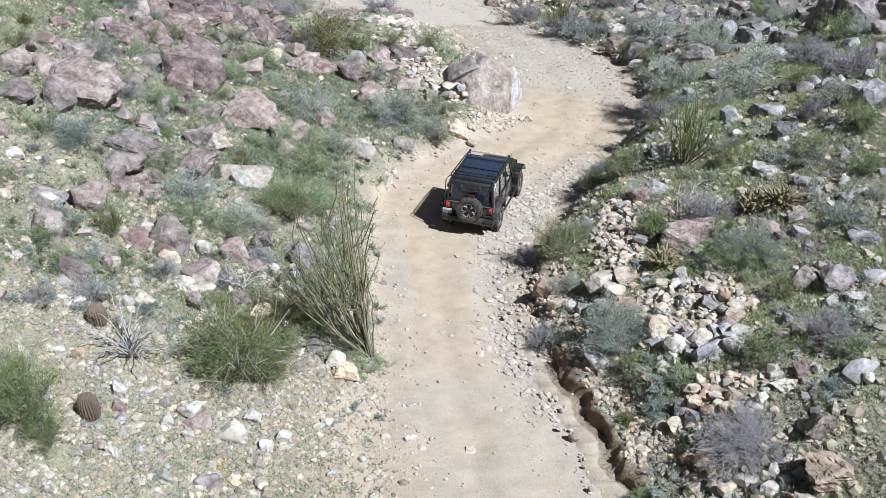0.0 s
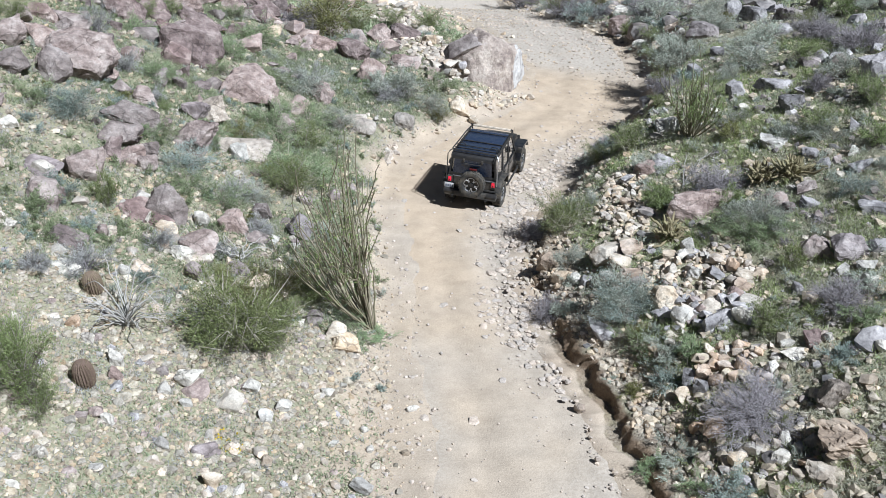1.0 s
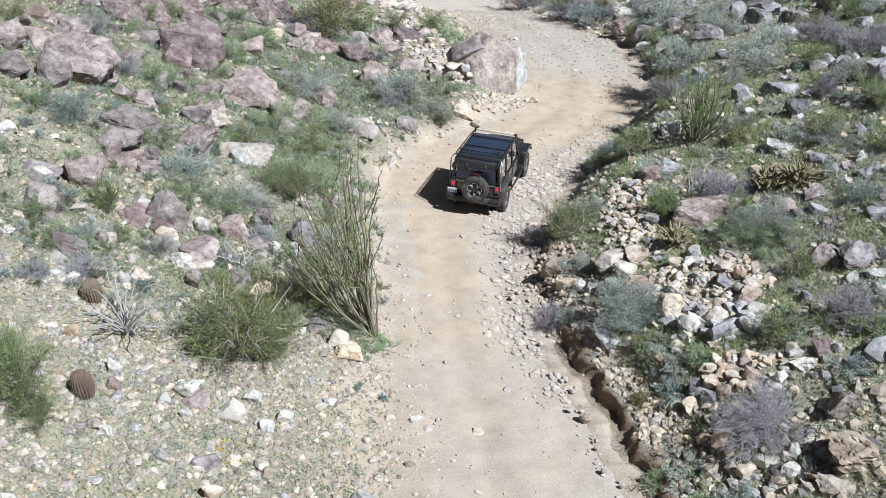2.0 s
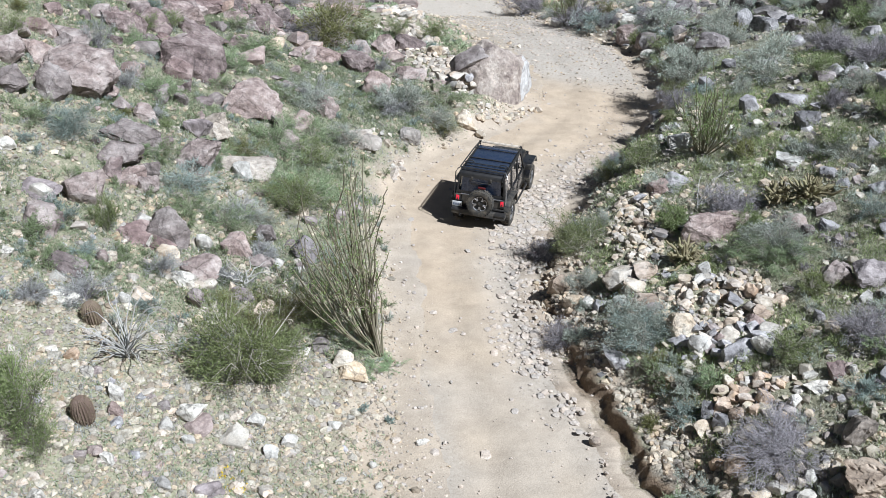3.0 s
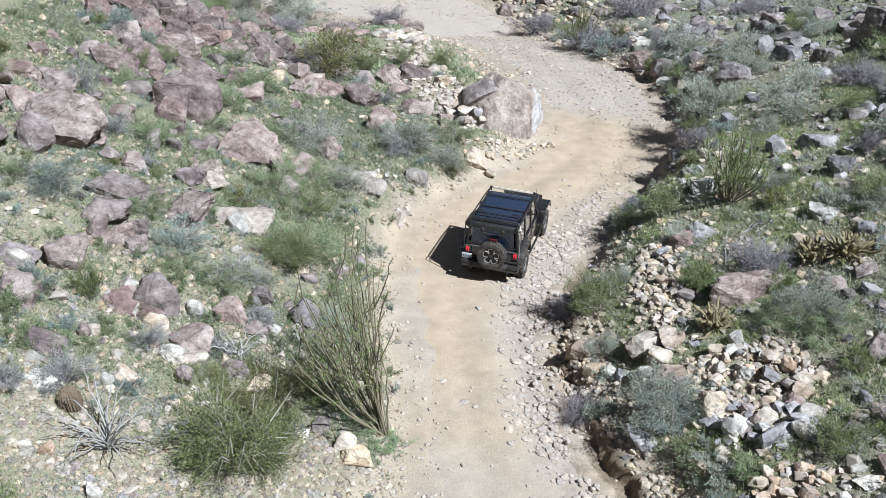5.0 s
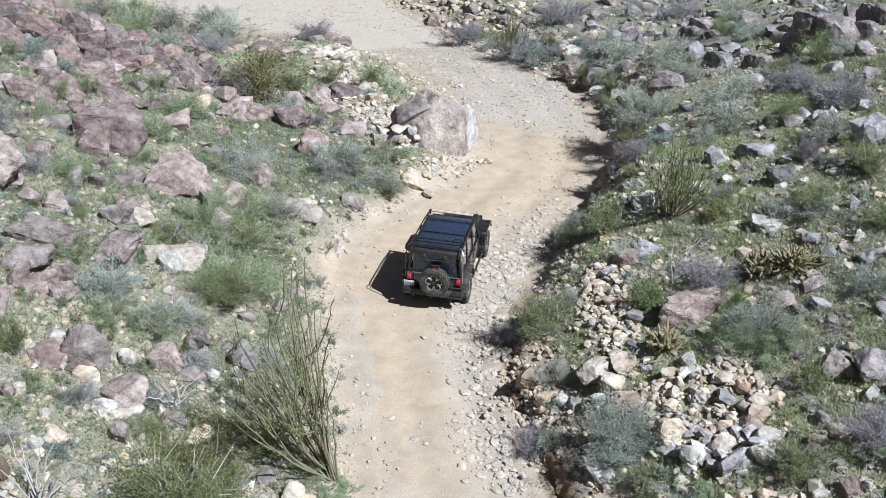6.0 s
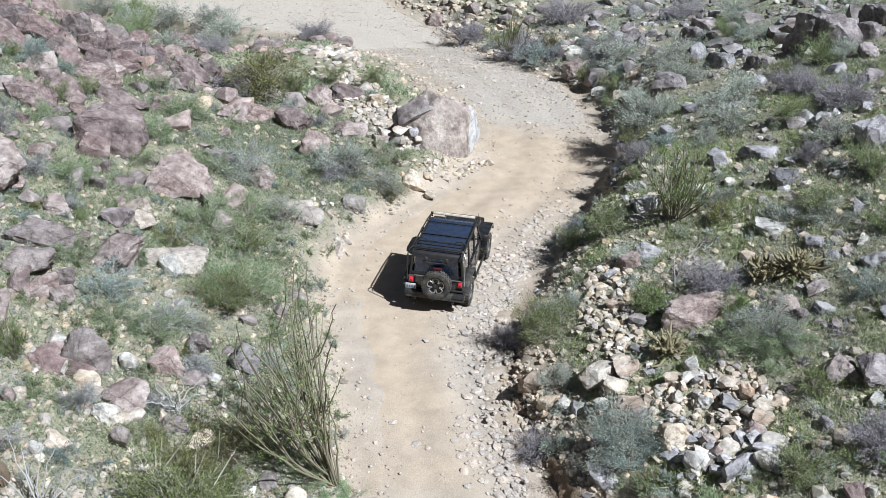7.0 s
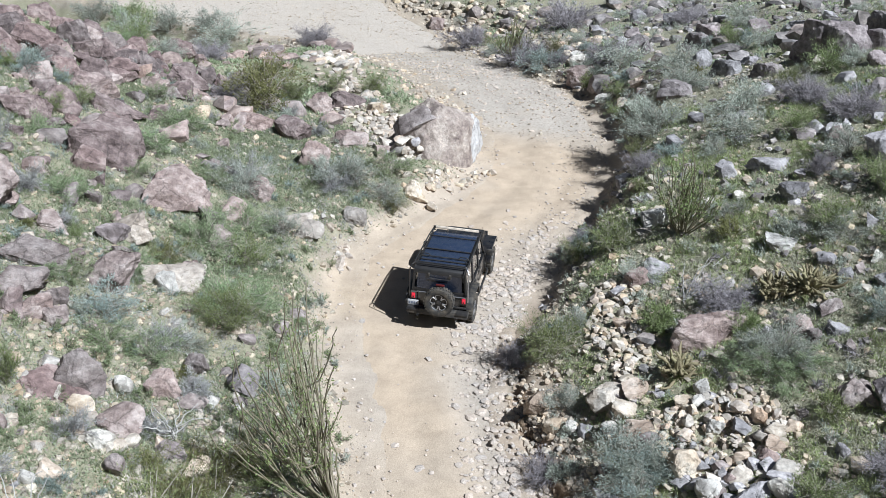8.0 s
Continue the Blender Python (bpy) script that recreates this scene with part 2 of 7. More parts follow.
SOIL, ROAD = soil_material(), road_material()
ROCK = {
    "p": rock_material("varnished_rock", (0.165, 0.126, 0.115), (0.295, 0.238, 0.22), (0.435, 0.374, 0.348), depth=0.075),
    "t": rock_material("cream_rock", (0.33, 0.26, 0.19), (0.50, 0.42, 0.33), (0.62, 0.56, 0.48)),
    "w": rock_material("white_rock", (0.35, 0.325, 0.295), (0.52, 0.49, 0.445), (0.67, 0.64, 0.59)),
    "g": rock_material("grey_rock", (0.15, 0.142, 0.148), (0.27, 0.257, 0.264), (0.42, 0.402, 0.408)),
    "v": rock_material("dark_varnished_rock", (0.115, 0.086, 0.083), (0.215, 0.163, 0.155), (0.335, 0.275, 0.258), depth=0.075),
    "d": rock_material("dark_mauve_rock", (0.14, 0.12, 0.118), (0.235, 0.205, 0.205), (0.38, 0.34, 0.335)),
    "b": rock_material("brown_rock", (0.19, 0.15, 0.12), (0.29, 0.235, 0.19), (0.39, 0.33, 0.275)),
    "s": rock_material("pale_grey_rock", (0.235, 0.203, 0.176), (0.345, 0.305, 0.267), (0.45, 0.408, 0.366)),
    "o": rock_material("ochre_rock", (0.30, 0.212, 0.148), (0.46, 0.348, 0.262), (0.58, 0.482, 0.40)),
}
# loose stones share unit meshes, so that their relief is finer
ROCK_LOOSE = {
    "p": rock_material("brown_loose_stone", (0.155, 0.122, 0.114), (0.285, 0.233, 0.217), (0.41, 0.355, 0.332), 0.25, 2.2, False, 0.012),
    "t": rock_material("cream_loose_stone", (0.35, 0.285, 0.23), (0.49, 0.415, 0.345), (0.61, 0.54, 0.47), 0.2, 2.2, False, 0.009),
    "w": rock_material("white_loose_stone", (0.35, 0.31, 0.27), (0.49, 0.445, 0.39), (0.61, 0.57, 0.515), 0.22, 2.2, False, 0.009),
    "g": rock_material("grey_loose_stone", (0.19, 0.18, 0.186), (0.33, 0.315, 0.32), (0.49, 0.47, 0.47), 0.25, 2.2, False, 0.012),
    "o": rock_material("ochre_loose_stone", (0.36, 0.262, 0.185), (0.50, 0.385, 0.295), (0.61, 0.51, 0.425), 0.17, 2.2, False, 0.009),
}
ROCK_LOOSE["n"] = rock_material("slope_loose_stone", (0.235, 0.210, 0.168), (0.35, 0.318, 0.265), (0.47, 0.438, 0.38), 0.26, 2.2, False, 0.008)
ROCK_LOOSE["r"] = rock_material("loose_track_stone", (0.365, 0.308, 0.262), (0.445, 0.382, 0.328), (0.525, 0.46, 0.402), 0.14, 2.2, False, 0.006)
ROCK_JOINED = {
    "g": rock_material("grey_slope_rock", (0.11, 0.102, 0.102), (0.21, 0.195, 0.192), (0.36, 0.335, 0.32), 0.4, 2.2, True, 0.03),
    "p": rock_material("brown_slope_rock", (0.155, 0.122, 0.114), (0.285, 0.233, 0.217), (0.41, 0.355, 0.332), 0.3, 2.2, True, 0.03),
    "w": rock_material("pale_slope_rock", (0.34, 0.30, 0.26), (0.48, 0.435, 0.38), (0.62, 0.572, 0.512), 0.25, 2.2, True, 0.03),
}
STONES_PALE = rock_material("pale_stones", (0.33, 0.28, 0.215), (0.455, 0.40, 0.325), (0.57, 0.52, 0.445), 0.25, 3, True, 0.008)
STONES_NEAR = rock_material("slope_stones", (0.245, 0.214, 0.163), (0.365, 0.325, 0.26), (0.485, 0.443, 0.372), 0.26, 3, True, 0.008)
STONES_GREY = rock_material("grey_stones", (0.15, 0.142, 0.142), (0.29, 0.275, 0.27), (0.46, 0.44, 0.428), 0.4, 3, True, 0.008)
STONES_ROAD = rock_material("track_stones", (0.365, 0.308, 0.262), (0.445, 0.382, 0.328), (0.525, 0.46, 0.402), 0.12, 3, True, 0.006)
LEAF = {
    "creosote": leaf_material("creosote_leaves", (0.135, 0.168, 0.066), (0.29, 0.335, 0.155)),
    "sage": leaf_material("grey_green_leaves", (0.285, 0.315, 0.262), (0.445, 0.475, 0.41)),
    "teal": leaf_material("blue_green_leaves", (0.225, 0.275, 0.245), (0.34, 0.40, 0.365)),
    "green": leaf_material("fresh_green_leaves", (0.165, 0.22, 0.11), (0.335, 0.40, 0.235)),
    "dry": leaf_material("dry_grey_twigs", (0.19, 0.172, 0.18), (0.37, 0.345, 0.36), 0.1),
    "pale": leaf_material("silvery_leaves", (0.32, 0.32, 0.305), (0.49, 0.49, 0.475)),
    "olive": leaf_material("olive_leaves", (0.12, 0.125, 0.045), (0.235, 0.23, 0.10)),
}
TWIG = leaf_material("bush_twigs", (0.22, 0.195, 0.16), (0.38, 0.345, 0.30), 0.0)
GRASS = leaf_material("spring_grass", (0.23, 0.28, 0.11), (0.44, 0.49, 0.25), 0.35)
STRAW = leaf_material("dry_grass", (0.36, 0.365, 0.27), (0.54, 0.54, 0.43), 0.3)
HERBS = leaf_material("low_herbs", (0.22, 0.262, 0.155), (0.41, 0.455, 0.31), 0.35)


# ---- meshes from arrays ----
def array_mesh(name, verts, faces, material, smooth=False):
    """A mesh from numpy arrays; faces all of one size."""
    me = bpy.data.meshes.new(name)
    verts, faces = np.asarray(verts, np.float32), np.asarray(faces, np.int32)
    k = faces.shape[1]
    me.vertices.add(len(verts))
    me.vertices.foreach_set("co", verts.ravel())
    me.loops.add(faces.size)
    me.loops.foreach_set("vertex_index", faces.ravel())
    me.polygons.add(len(faces))
    me.polygons.foreach_set("loop_start", np.arange(0, faces.size, k, dtype=np.int32))
    me.polygons.foreach_set("use_smooth", np.full(len(faces), smooth))
    me.update(calc_edges=True)
    me.validate()
    if material:
        me.materials.append(material)
    return me


def grid_faces(nx, ny):
    i, j = np.meshgrid(np.arange(nx - 1), np.arange(ny - 1), indexing="ij")
    a = (i * ny + j).ravel()
    return np.stack([a, a + ny, a + ny + 1, a + 1], 1)


def lumps(x, y, size, seed=0, octaves=3):
    """Smooth value noise in the plane, about -1 to 1, quick enough for large arrays."""
    out, amp, total = 0.0, 1.0, 0.0
    for o in range(octaves):
        u, v = np.asarray(x) / size + 17.3 * seed + 5.1 * o, np.asarray(y) / size + 9.7 * seed + 3.3 * o
        i, j = np.floor(u), np.floor(v)
        f, h = u - i, v - j
        f, h = f * f * (3 - 2 * f), h * h * (3 - 2 * h)
        r = lambda a, b: np.modf(np.abs(np.sin(a * 127.1 + b * 311.7 + seed * 74.7) * 43758.5453))[0] * 2 - 1
        out = out + amp * ((r(i, j) * (1 - f) + r(i + 1, j) * f) * (1 - h) + (r(i, j + 1) * (1 - f) + r(i + 1, j + 1) * f) * h)
        total, amp, size = total + amp, amp * 0.5, size * 0.5
    return out / total


def off_track(x, y):
    """Metres outside the track's edges (minus: inside it)."""
    return np.maximum(edge(LEFT_EDGE, y) - x, x - edge(RIGHT_EDGE, y))


def bank_line(y):
    """Where the cut bank on the right of the track stands, with its bays and spurs."""
    return edge(RIGHT_EDGE, y) + 0.10 + 0.30 * lumps(y, 0 * y, 1.3, 61) + 0.10 * lumps(y, 0 * y, 0.35, 62)


def surface(x, y):
    """The real ground with its unevenness, on which things stand."""
    x, y = np.asarray(x, float), np.asarray(y, float)
    out = off_track(x, y) + 0.25 * lumps(x, y, 1.3, 7)
    rough = ease(-0.2, 1.5, out)
    z = height(x + 0.22 * lumps(x, y, 1.1, 3), y + 0.3 * lumps(x, y, 1.7, 4))
    z = z + rough * (0.16 * lumps(x, y, 3.2, 1) + 0.07 * lumps(x, y, 0.8, 2))
    # wheel ruts and washed-out hollows in the track
    inside = 1 - ease(-0.9, 0.0, out)
    u = (x - edge(LEFT_EDGE, y)) / np.maximum(0.5, edge(RIGHT_EDGE, y) - edge(LEFT_EDGE, y))
    ruts = np.exp(-((u - 0.33) / 0.09) ** 2) + np.exp(-((u - 0.70) / 0.09) ** 2)
    # the right of the track is broken and stony
    broken = ease(0.5, 0.8, u + 0.12 * lumps(x, y, 2.0, 25)) * ease(46, 40, y)
    z = z + inside * broken * (0.035 * lumps(x, y, 0.5, 71) + 0.02 * lumps(x, y, 0.22, 72, 1))
    # the gully that runs along the foot of the bank
    d = x - bank_line(y)
    z = z - 0.20 * ease(-0.66, -0.42, d) * (1 - ease(-0.02, 0.2, d)) * (1 - 0.75 * ease(19.8, 22, y)) * (1 - ease(23, 25, y)) * ease(6.5, 9.5, y)
    return z + inside * (0.028 * lumps(x, y, 1.6, 5) + 0.012 * lumps(x, y, 0.4, 6) - 0.05 * ruts)


def build_ground():
    def axis(lo, hi, step):
        mid = np.arange(lo, hi + step / 2, step)
        far = np.array([0.5, 1.2, 2.5, 5, 10, 20, 40, 90, 200, 450, 1000, 2200])
        return np.concatenate([lo - far[::-1], mid, hi + far])
    xs, ys = axis(-26, 26, 0.21), axis(5, 82, 0.24)
    gx, gy = np.meshgrid(xs, ys, indexing="ij")
    z = surface(gx, gy)
    # the packed track lies a hand deep in it, as a sheet of its own
    out = off_track(gx, gy) + 0.3 * lumps(gx, gy, 0.9, 8)
    z = z - 0.10 * (1 - ease(-0.9, -0.35, out))
    # crumbling clods on the cut bank
    bank = np.exp(-((gx - edge(RIGHT_EDGE, gy) - 0.2) / 0.3) ** 2)
    z = z + bank * (0.12 * lumps(gx, gy, 0.45, 11) + 0.10 * lumps(gx, gy, 1.5, 16))
    me = array_mesh("ground", np.stack([gx, gy, z], -1).reshape(-1, 3), grid_faces(len(xs), len(ys)), SOIL, True)
    grow = 0.07 * (gx < 0) + 0.12 * ease(0.5, 3.0, out) - 0.35 * (1 - ease(0.2, 1.6, out)) - 0.05 * ease(3.5, 5.0, gx) + 0.16 * ease(20, 25, gy) * ease(1.0, 3.0, out) * (gx < 0) - 0.10 * ease(22.0, 17.0, gy) * (gx < 0) - 0.3 * ease(42, 46, gy) * (1 - ease(2.0, 3.5, out)) * (gx < 4)
    at = me.attributes.new("growth", "FLOAT", "POINT")
    at.data.foreach_set("value", grow.astype(np.float32).ravel())
    d = gx - edge(RIGHT_EDGE, gy) + 0.12 * lumps(gx, gy, 0.6, 15)
    cut = ease(-0.3, -0.1, d) * (1 - ease(0.22, 0.42, d)) * (1 - ease(27, 31, gy))
    at = me.attributes.new("sandy", "FLOAT", "POINT")
    near = (1 - ease(0.45, 1.7, out - 0.9 * ease(21, 17, gy) * (gx < 0) + 0.6 * lumps(gx, gy, 1.4, 18))) * (1 - 0.35 * ease(46, 54, gy))
    at.data.foreach_set("value", near.astype(np.float32).ravel())
    at = me.attributes.new("cut_earth", "FLOAT", "POINT")
    at.data.foreach_set("value", cut.astype(np.float32).ravel())
    return tagged(new("ground", me), "pale stony desert hillside soil with green spring growth", "ground", kind="structure")


def build_road():
    ys = np.concatenate([np.arange(-60, 4, 1.0), np.arange(4, 90, 0.16)])
    us = np.linspace(0, 1, 56)
    gy, gu = np.meshgrid(ys, us, indexing="ij")
    l, r = edge(LEFT_EDGE, gy) - 1.1, edge(RIGHT_EDGE, gy) + 0.2
    gx = l + (r - l) * gu
    z = surface(gx, gy) - 0.02
    side = np.minimum(gx - l - 0.62 + 0.55 * lumps(gx, gy, 1.9, 17), r - gx) + 0.2 * lumps(gx, gy, 0.5, 12)
    z = z - 0.22 * (1 - ease(-0.15, 0.35, side))
    me = array_mesh("road", np.stack([gx, gy, z], -1).reshape(-1, 3), grid_faces(len(ys), len(us))[:, ::-1], ROAD, True)
    stony = 0.8 * ease(0.45, 0.95, gu + 0.16 * lumps(gx, gy, 2.2, 13)) * ease(34, 28, gy) + ease(44, 48.5, gy + 0.5 * gx)
    stony = stony + 0.7 * ease(0.42, 0.2, gu + 0.1 * lumps(gx, gy, 1.2, 20)) * ease(23, 19, gy)
    stony = np.clip(stony + 0.25 * lumps(gx, gy, 1.2, 14), 0, 1)
    at = me.attributes.new("gravel", "FLOAT", "POINT")
    at.data.foreach_set("value", stony.astype(np.float32).ravel())
    sandy = ease(0.78, 0.45, gu + 0.2 * lumps(gx, gy, 2.4, 19)) * ease(20, 25, gy) * ease(44, 38, gy) + 0.8 * ease(34, 37, gy) * ease(47, 42, gy)
    at = me.attributes.new("loose_sand", "FLOAT", "POINT")
    at.data.foreach_set("value", np.clip(sandy, 0, 1).astype(np.float32).ravel())
    return tagged(new("road", me), "sandy unpaved track with wheel ruts and loose gravel", "dirt road", kind="structure")


def build_bank():
    """The low earth cliff that the track has cut on its right: undercut, crumbling, with sods on top."""
    ys = np.arange(6, 28.5, 0.05)
    prof = np.array([(-0.92, -0.14), (-0.76, 0.0), (-0.48, -0.02), (-0.36, -0.08), (-0.26, -0.15), (-0.18, -0.20), (-0.11, -0.16), (-0.05, 0.06), (-0.01, 0.36), (0.04, 0.64), (0.09, 0.86), (0.17, 0.99), (0.28, 1.03), (0.42, 1.0), (0.58, 0.97), (0.80, 0.82)])
    gy, gk = np.meshgrid(ys, np.arange(len(prof)), indexing="ij")
    e = bank_line(gy)
    low, top = surface(e - 0.95, gy), surface(e + 0.55, gy)
    rise = np.maximum(top - low, 0.16) * (0.95 + 0.25 * lumps(gy, 0 * gy, 0.7, 66))
    t = prof[gk][..., 1]
    dip = np.where(t < 0, 0.24 + 0.2 * lumps(gy, 0 * gy, 0.9, 68), rise) * (1 - 0.55 * ease(20, 22.5, gy)) * (1 - 0.85 * ease(24.5, 27.5, gy)) * ease(6.2, 9, gy)
    face = np.where((gk > 2) & (gk < 13), 1.0, 0.25)
    gx = e + prof[gk][..., 0] * (1 + (0.45 * lumps(gy, 0 * gy, 0.8, 69) - 0.25) * ((gk > 1) & (gk < 7))) + face * (0.14 * lumps(gy, gk * 0.09, 0.38, 63) + 0.09 * lumps(gy, gk * 0.1, 0.15, 64))
    z = low + dip * t + (0.08 * lumps(gx, gy, 0.2, 65) + 0.09 * lumps(gx, gy, 0.45, 67)) * ((gk > 1) & (gk < 15))
    z = np.where(gk == len(prof) - 1, surface(gx, gy) - 0.06, np.where(gk == 0, surface(gx, gy) - 0.08, np.where(gk == 1, surface(gx, gy) + 0.008, z)))
    me = array_mesh("cut_bank", np.stack([gx, gy, z], -1).reshape(-1, 3), grid_faces(len(ys), len(prof))[:, ::-1], SOIL, True)
    for name, values in (("cut_earth", np.clip(np.where(gk < 3, 0.1, np.where(gk < 7, 0.5, np.where(gk < 11, 0.9, np.where(gk < 12, 0.4, 0.0)))) + 0.5 * lumps(gx, gy, 0.9, 70) * (gk < 8), 0, 1) * (gk > 0)), ("growth", gk * 0.0 - 0.1), ("sandy", (gk < 3) * 1.0)):
        at = me.attributes.new(name, "FLOAT", "POINT")
        at.data.foreach_set("value", values.astype(np.float32).ravel())
    return tagged(new("cut_bank", me), "crumbling brown earth bank cut along the track", "earth bank", kind="structure")


GROUND, TRACK_BED = build_ground(), build_road()
build_bank()


# ---- rocks ----
def ico(sub):
    bm = bmesh.new()
    bmesh.ops.create_icosphere(bm, subdivisions=sub, radius=1)
    v = np.array([q.co[:] for q in bm.verts])
    f = np.array([[w.index for w in q.verts] for q in bm.faces])
    bm.free()
    return v, f


BALL = ico(2)


def rock_shape(seed, planes=6):
    """A small stone as a ball cut by random planes."""
    rng = np.random.RandomState(seed)
    v, f = BALL
    # three pairs of joints nearly square to one another, and some oblique breaks
    joints = np.concatenate([np.eye(3), -np.eye(3)]) + rng.normal(size=(6, 3)) * 0.32
    n = np.concatenate([joints, rng.normal(size=(planes, 3))])
    n /= np.linalg.norm(n, axis=1)[:, None]
    h = np.concatenate([rng.uniform(0.52, 0.74, 6), rng.uniform(0.54, 0.80, planes)])
    d = v @ n.T
    r = np.min(np.where(d > 0.05, h / np.maximum(d, 0.05), 9), axis=1)
    return v * np.minimum(r, 1.15)[:, None], f


def hewn(seed, planes=8, rough=0.03, cuts=None, fine=0.2, worn=2, ramped=False):
    """A broken rock: the solid that random planes leave, its edges worn and its faces pitted; within a box of one metre."""
    rng = np.random.RandomState(seed)
    joints = np.concatenate([np.eye(3), -np.eye(3)]) + rng.normal(size=(6, 3)) * 0.3
    n = np.concatenate([joints, rng.normal(size=(planes, 3))])
    h = np.concatenate([rng.uniform(0.52, 0.72, 6), rng.uniform(0.56, 0.80, planes)])
    if cuts is not None:
        n, h = np.array([c[:3] for c in cuts] + [(0, 0, -1)], float), np.array([c[3] for c in cuts] + [0.7])
    if ramped:
        # weathered back to a slope on its downhill side
        n, h = np.concatenate([n, [(0.15, -0.75, 0.65), (0.45, -0.6, 0.6)]]), np.concatenate([h, rng.uniform(0.50, 0.66, 2)])
    n /= np.linalg.norm(n, axis=1)[:, None]
    trio = np.array(list(itertools.combinations(range(len(n)), 3)))
    m = n[trio]
    ok = np.abs(np.linalg.det(m)) > 0.03
    p = np.linalg.solve(m[ok], h[trio[ok]][..., None])[..., 0]
    p = p[(p @ n.T <= h + 1e-6).all(1)]
    bm = bmesh.new()
    for q in p:
        bm.verts.new(q)
    bmesh.ops.remove_doubles(bm, verts=bm.verts[:], dist=0.10)
    bmesh.ops.convex_hull(bm, input=bm.verts[:])
    bmesh.ops.delete(bm, geom=[q for q in bm.verts if not q.link_faces], context="VERTS")
    for _ in range(5):
        bmesh.ops.triangulate(bm, faces=bm.faces[:])
        long_ones = [e for e in bm.edges if e.calc_length() > fine]
        if not long_ones:
            break
        bmesh.ops.subdivide_edges(bm, edges=long_ones, cuts=1, use_grid_fill=True)
    bmesh.ops.triangulate(bm, faces=bm.faces[:])
    for _ in range(worn):
        bmesh.ops.smooth_vert(bm, verts=bm.verts[:], factor=0.5, use_axis_x=True, use_axis_y=True, use_axis_z=True)
    bm.normal_update()
    bm.verts.index_update()
    k = Vector((seed * 0.37 % 50, 3, seed * 0.71 % 50))
    moved = [q.co + q.normal * (rough * noise.fractal(q.co * 2.6 + k, 0.8, 2.1, 5) - 0.6 * rough * abs(noise.noise(q.co * 1.6 - k)) ** 0.5) for q in bm.verts]
    f = np.array([[q.index for q in face.verts] for face in bm.faces])
    bm.free()
    v = np.array(moved)
    low, top = v.min(0), v.max(0)
    return (v - (low + top) / 2) / (top - low), f


BIG = 0
# a boulder with a sheer face to one side and a gentle back
SHEER = ((-0.88, -0.45, 0.10, 0.50), (0.55, -0.35, 0.8, 0.62), (0.1, 0.3, 1, 0.62), (1, 0.1, 0.25, 0.85), (0, 1, 0.2, 0.85), (-0.55, -0.83, 0.12, 0.66), (0.8, -0.6, 0.2, 0.78), (-0.3, -0.2, 1, 0.68))


def boulder(x, y, sx, sy, sz, tilt=0.0, kind="p", turn=None, sink=0.20, label="", cuts=None, worn=None):
    """One boulder: its middle in plan, its width, depth and height, the slope of its long axis to the right, its stone."""
    global BIG
    BIG += 1
    size = max(sx, sy)
    sink = sink + (0.10 if size > 0.7 else 0.0)
    v, f = hewn(100 + BIG, 5 + BIG % 6, 0.085, cuts, 0.115 if size > 1.5 else 0.2 if size > 0.6 else 0.32, worn or 1 + BIG % 2, x < 0 and size > 0.7 and cuts is None)
    rng = random.Random(BIG)
    v = v * np.array([sx, sy, sz])
    me = array_mesh("boulder", v, f, ROCK[kind], True)
    me.set_sharp_from_angle(angle=radians(20))
    ob = new("boulder" if size > 0.5 else "rock", me)
    z = float(surface(x, y))
    ob.matrix_world = pose(x, y, z + sz * (0.5 - sink), rng.uniform(-8, 8), tilt, rng.uniform(-22, 22) if turn is None else turn)
    words = {"p": "purple-brown weathered boulder on the rocky slope", "t": "cream-coloured smooth rock lying on stony soil",
             "w": "pale grey-white rock lying on the slope", "g": "dark grey rough boulder among desert shrubs", "d": "mauve-grey boulder among desert shrubs", "v": "dark maroon varnished boulder on the rocky slope", "b": "brown speckled boulder among pale stones", "o": "ochre tan rock on a stone heap", "s": "pale grey-tan weathered boulder between green herbs"}
    return tagged(ob, label or words[kind], "boulder" if size > 0.5 else "rock", "hillside boulders" if size > 0.5 else "hillside rocks")


STONE = [hewn(900 + i, 4 + i % 6, 0.05, None, 0.36, 1) for i in range(14)]
STONE_MESH = {}


def stone(x, y, size, kind, rng, group, lift=0.0, words="", name="stone"):
    """One loose stone of a heap, on a mesh that alike ones share."""
    i = rng.randrange(14)
    if (i, kind) not in STONE_MESH:
        v, f = STONE[i]
        STONE_MESH[i, kind] = array_mesh("stone", v * 0.92, f, ROCK_LOOSE[kind], True)
        STONE_MESH[i, kind].set_sharp_from_angle(angle=radians(25))
    ob = new(name, STONE_MESH[i, kind])
    sx, sy, sz = size * rng.uniform(0.8, 1.25), size * rng.uniform(0.7, 1.1), size * rng.uniform(0.5, 0.85)
    z = float(surface(x, y)) + lift + sz * 0.22
    ob.matrix_world = pose(x, y, z, rng.uniform(-25, 25), rng.uniform(-25, 25), rng.uniform(0, 360)) @ Matrix.Diagonal((sx, sy, sz, 1))
    labels = {"p": "purple-brown angular stone in a heap", "t": "cream-coloured stone in a loose heap", "w": "whitish angular stone in a loose heap",
              "g": "grey angular stone in a loose heap", "o": "ochre rounded stone in a loose heap"}
    return tagged(ob, words or labels[kind], name, group)


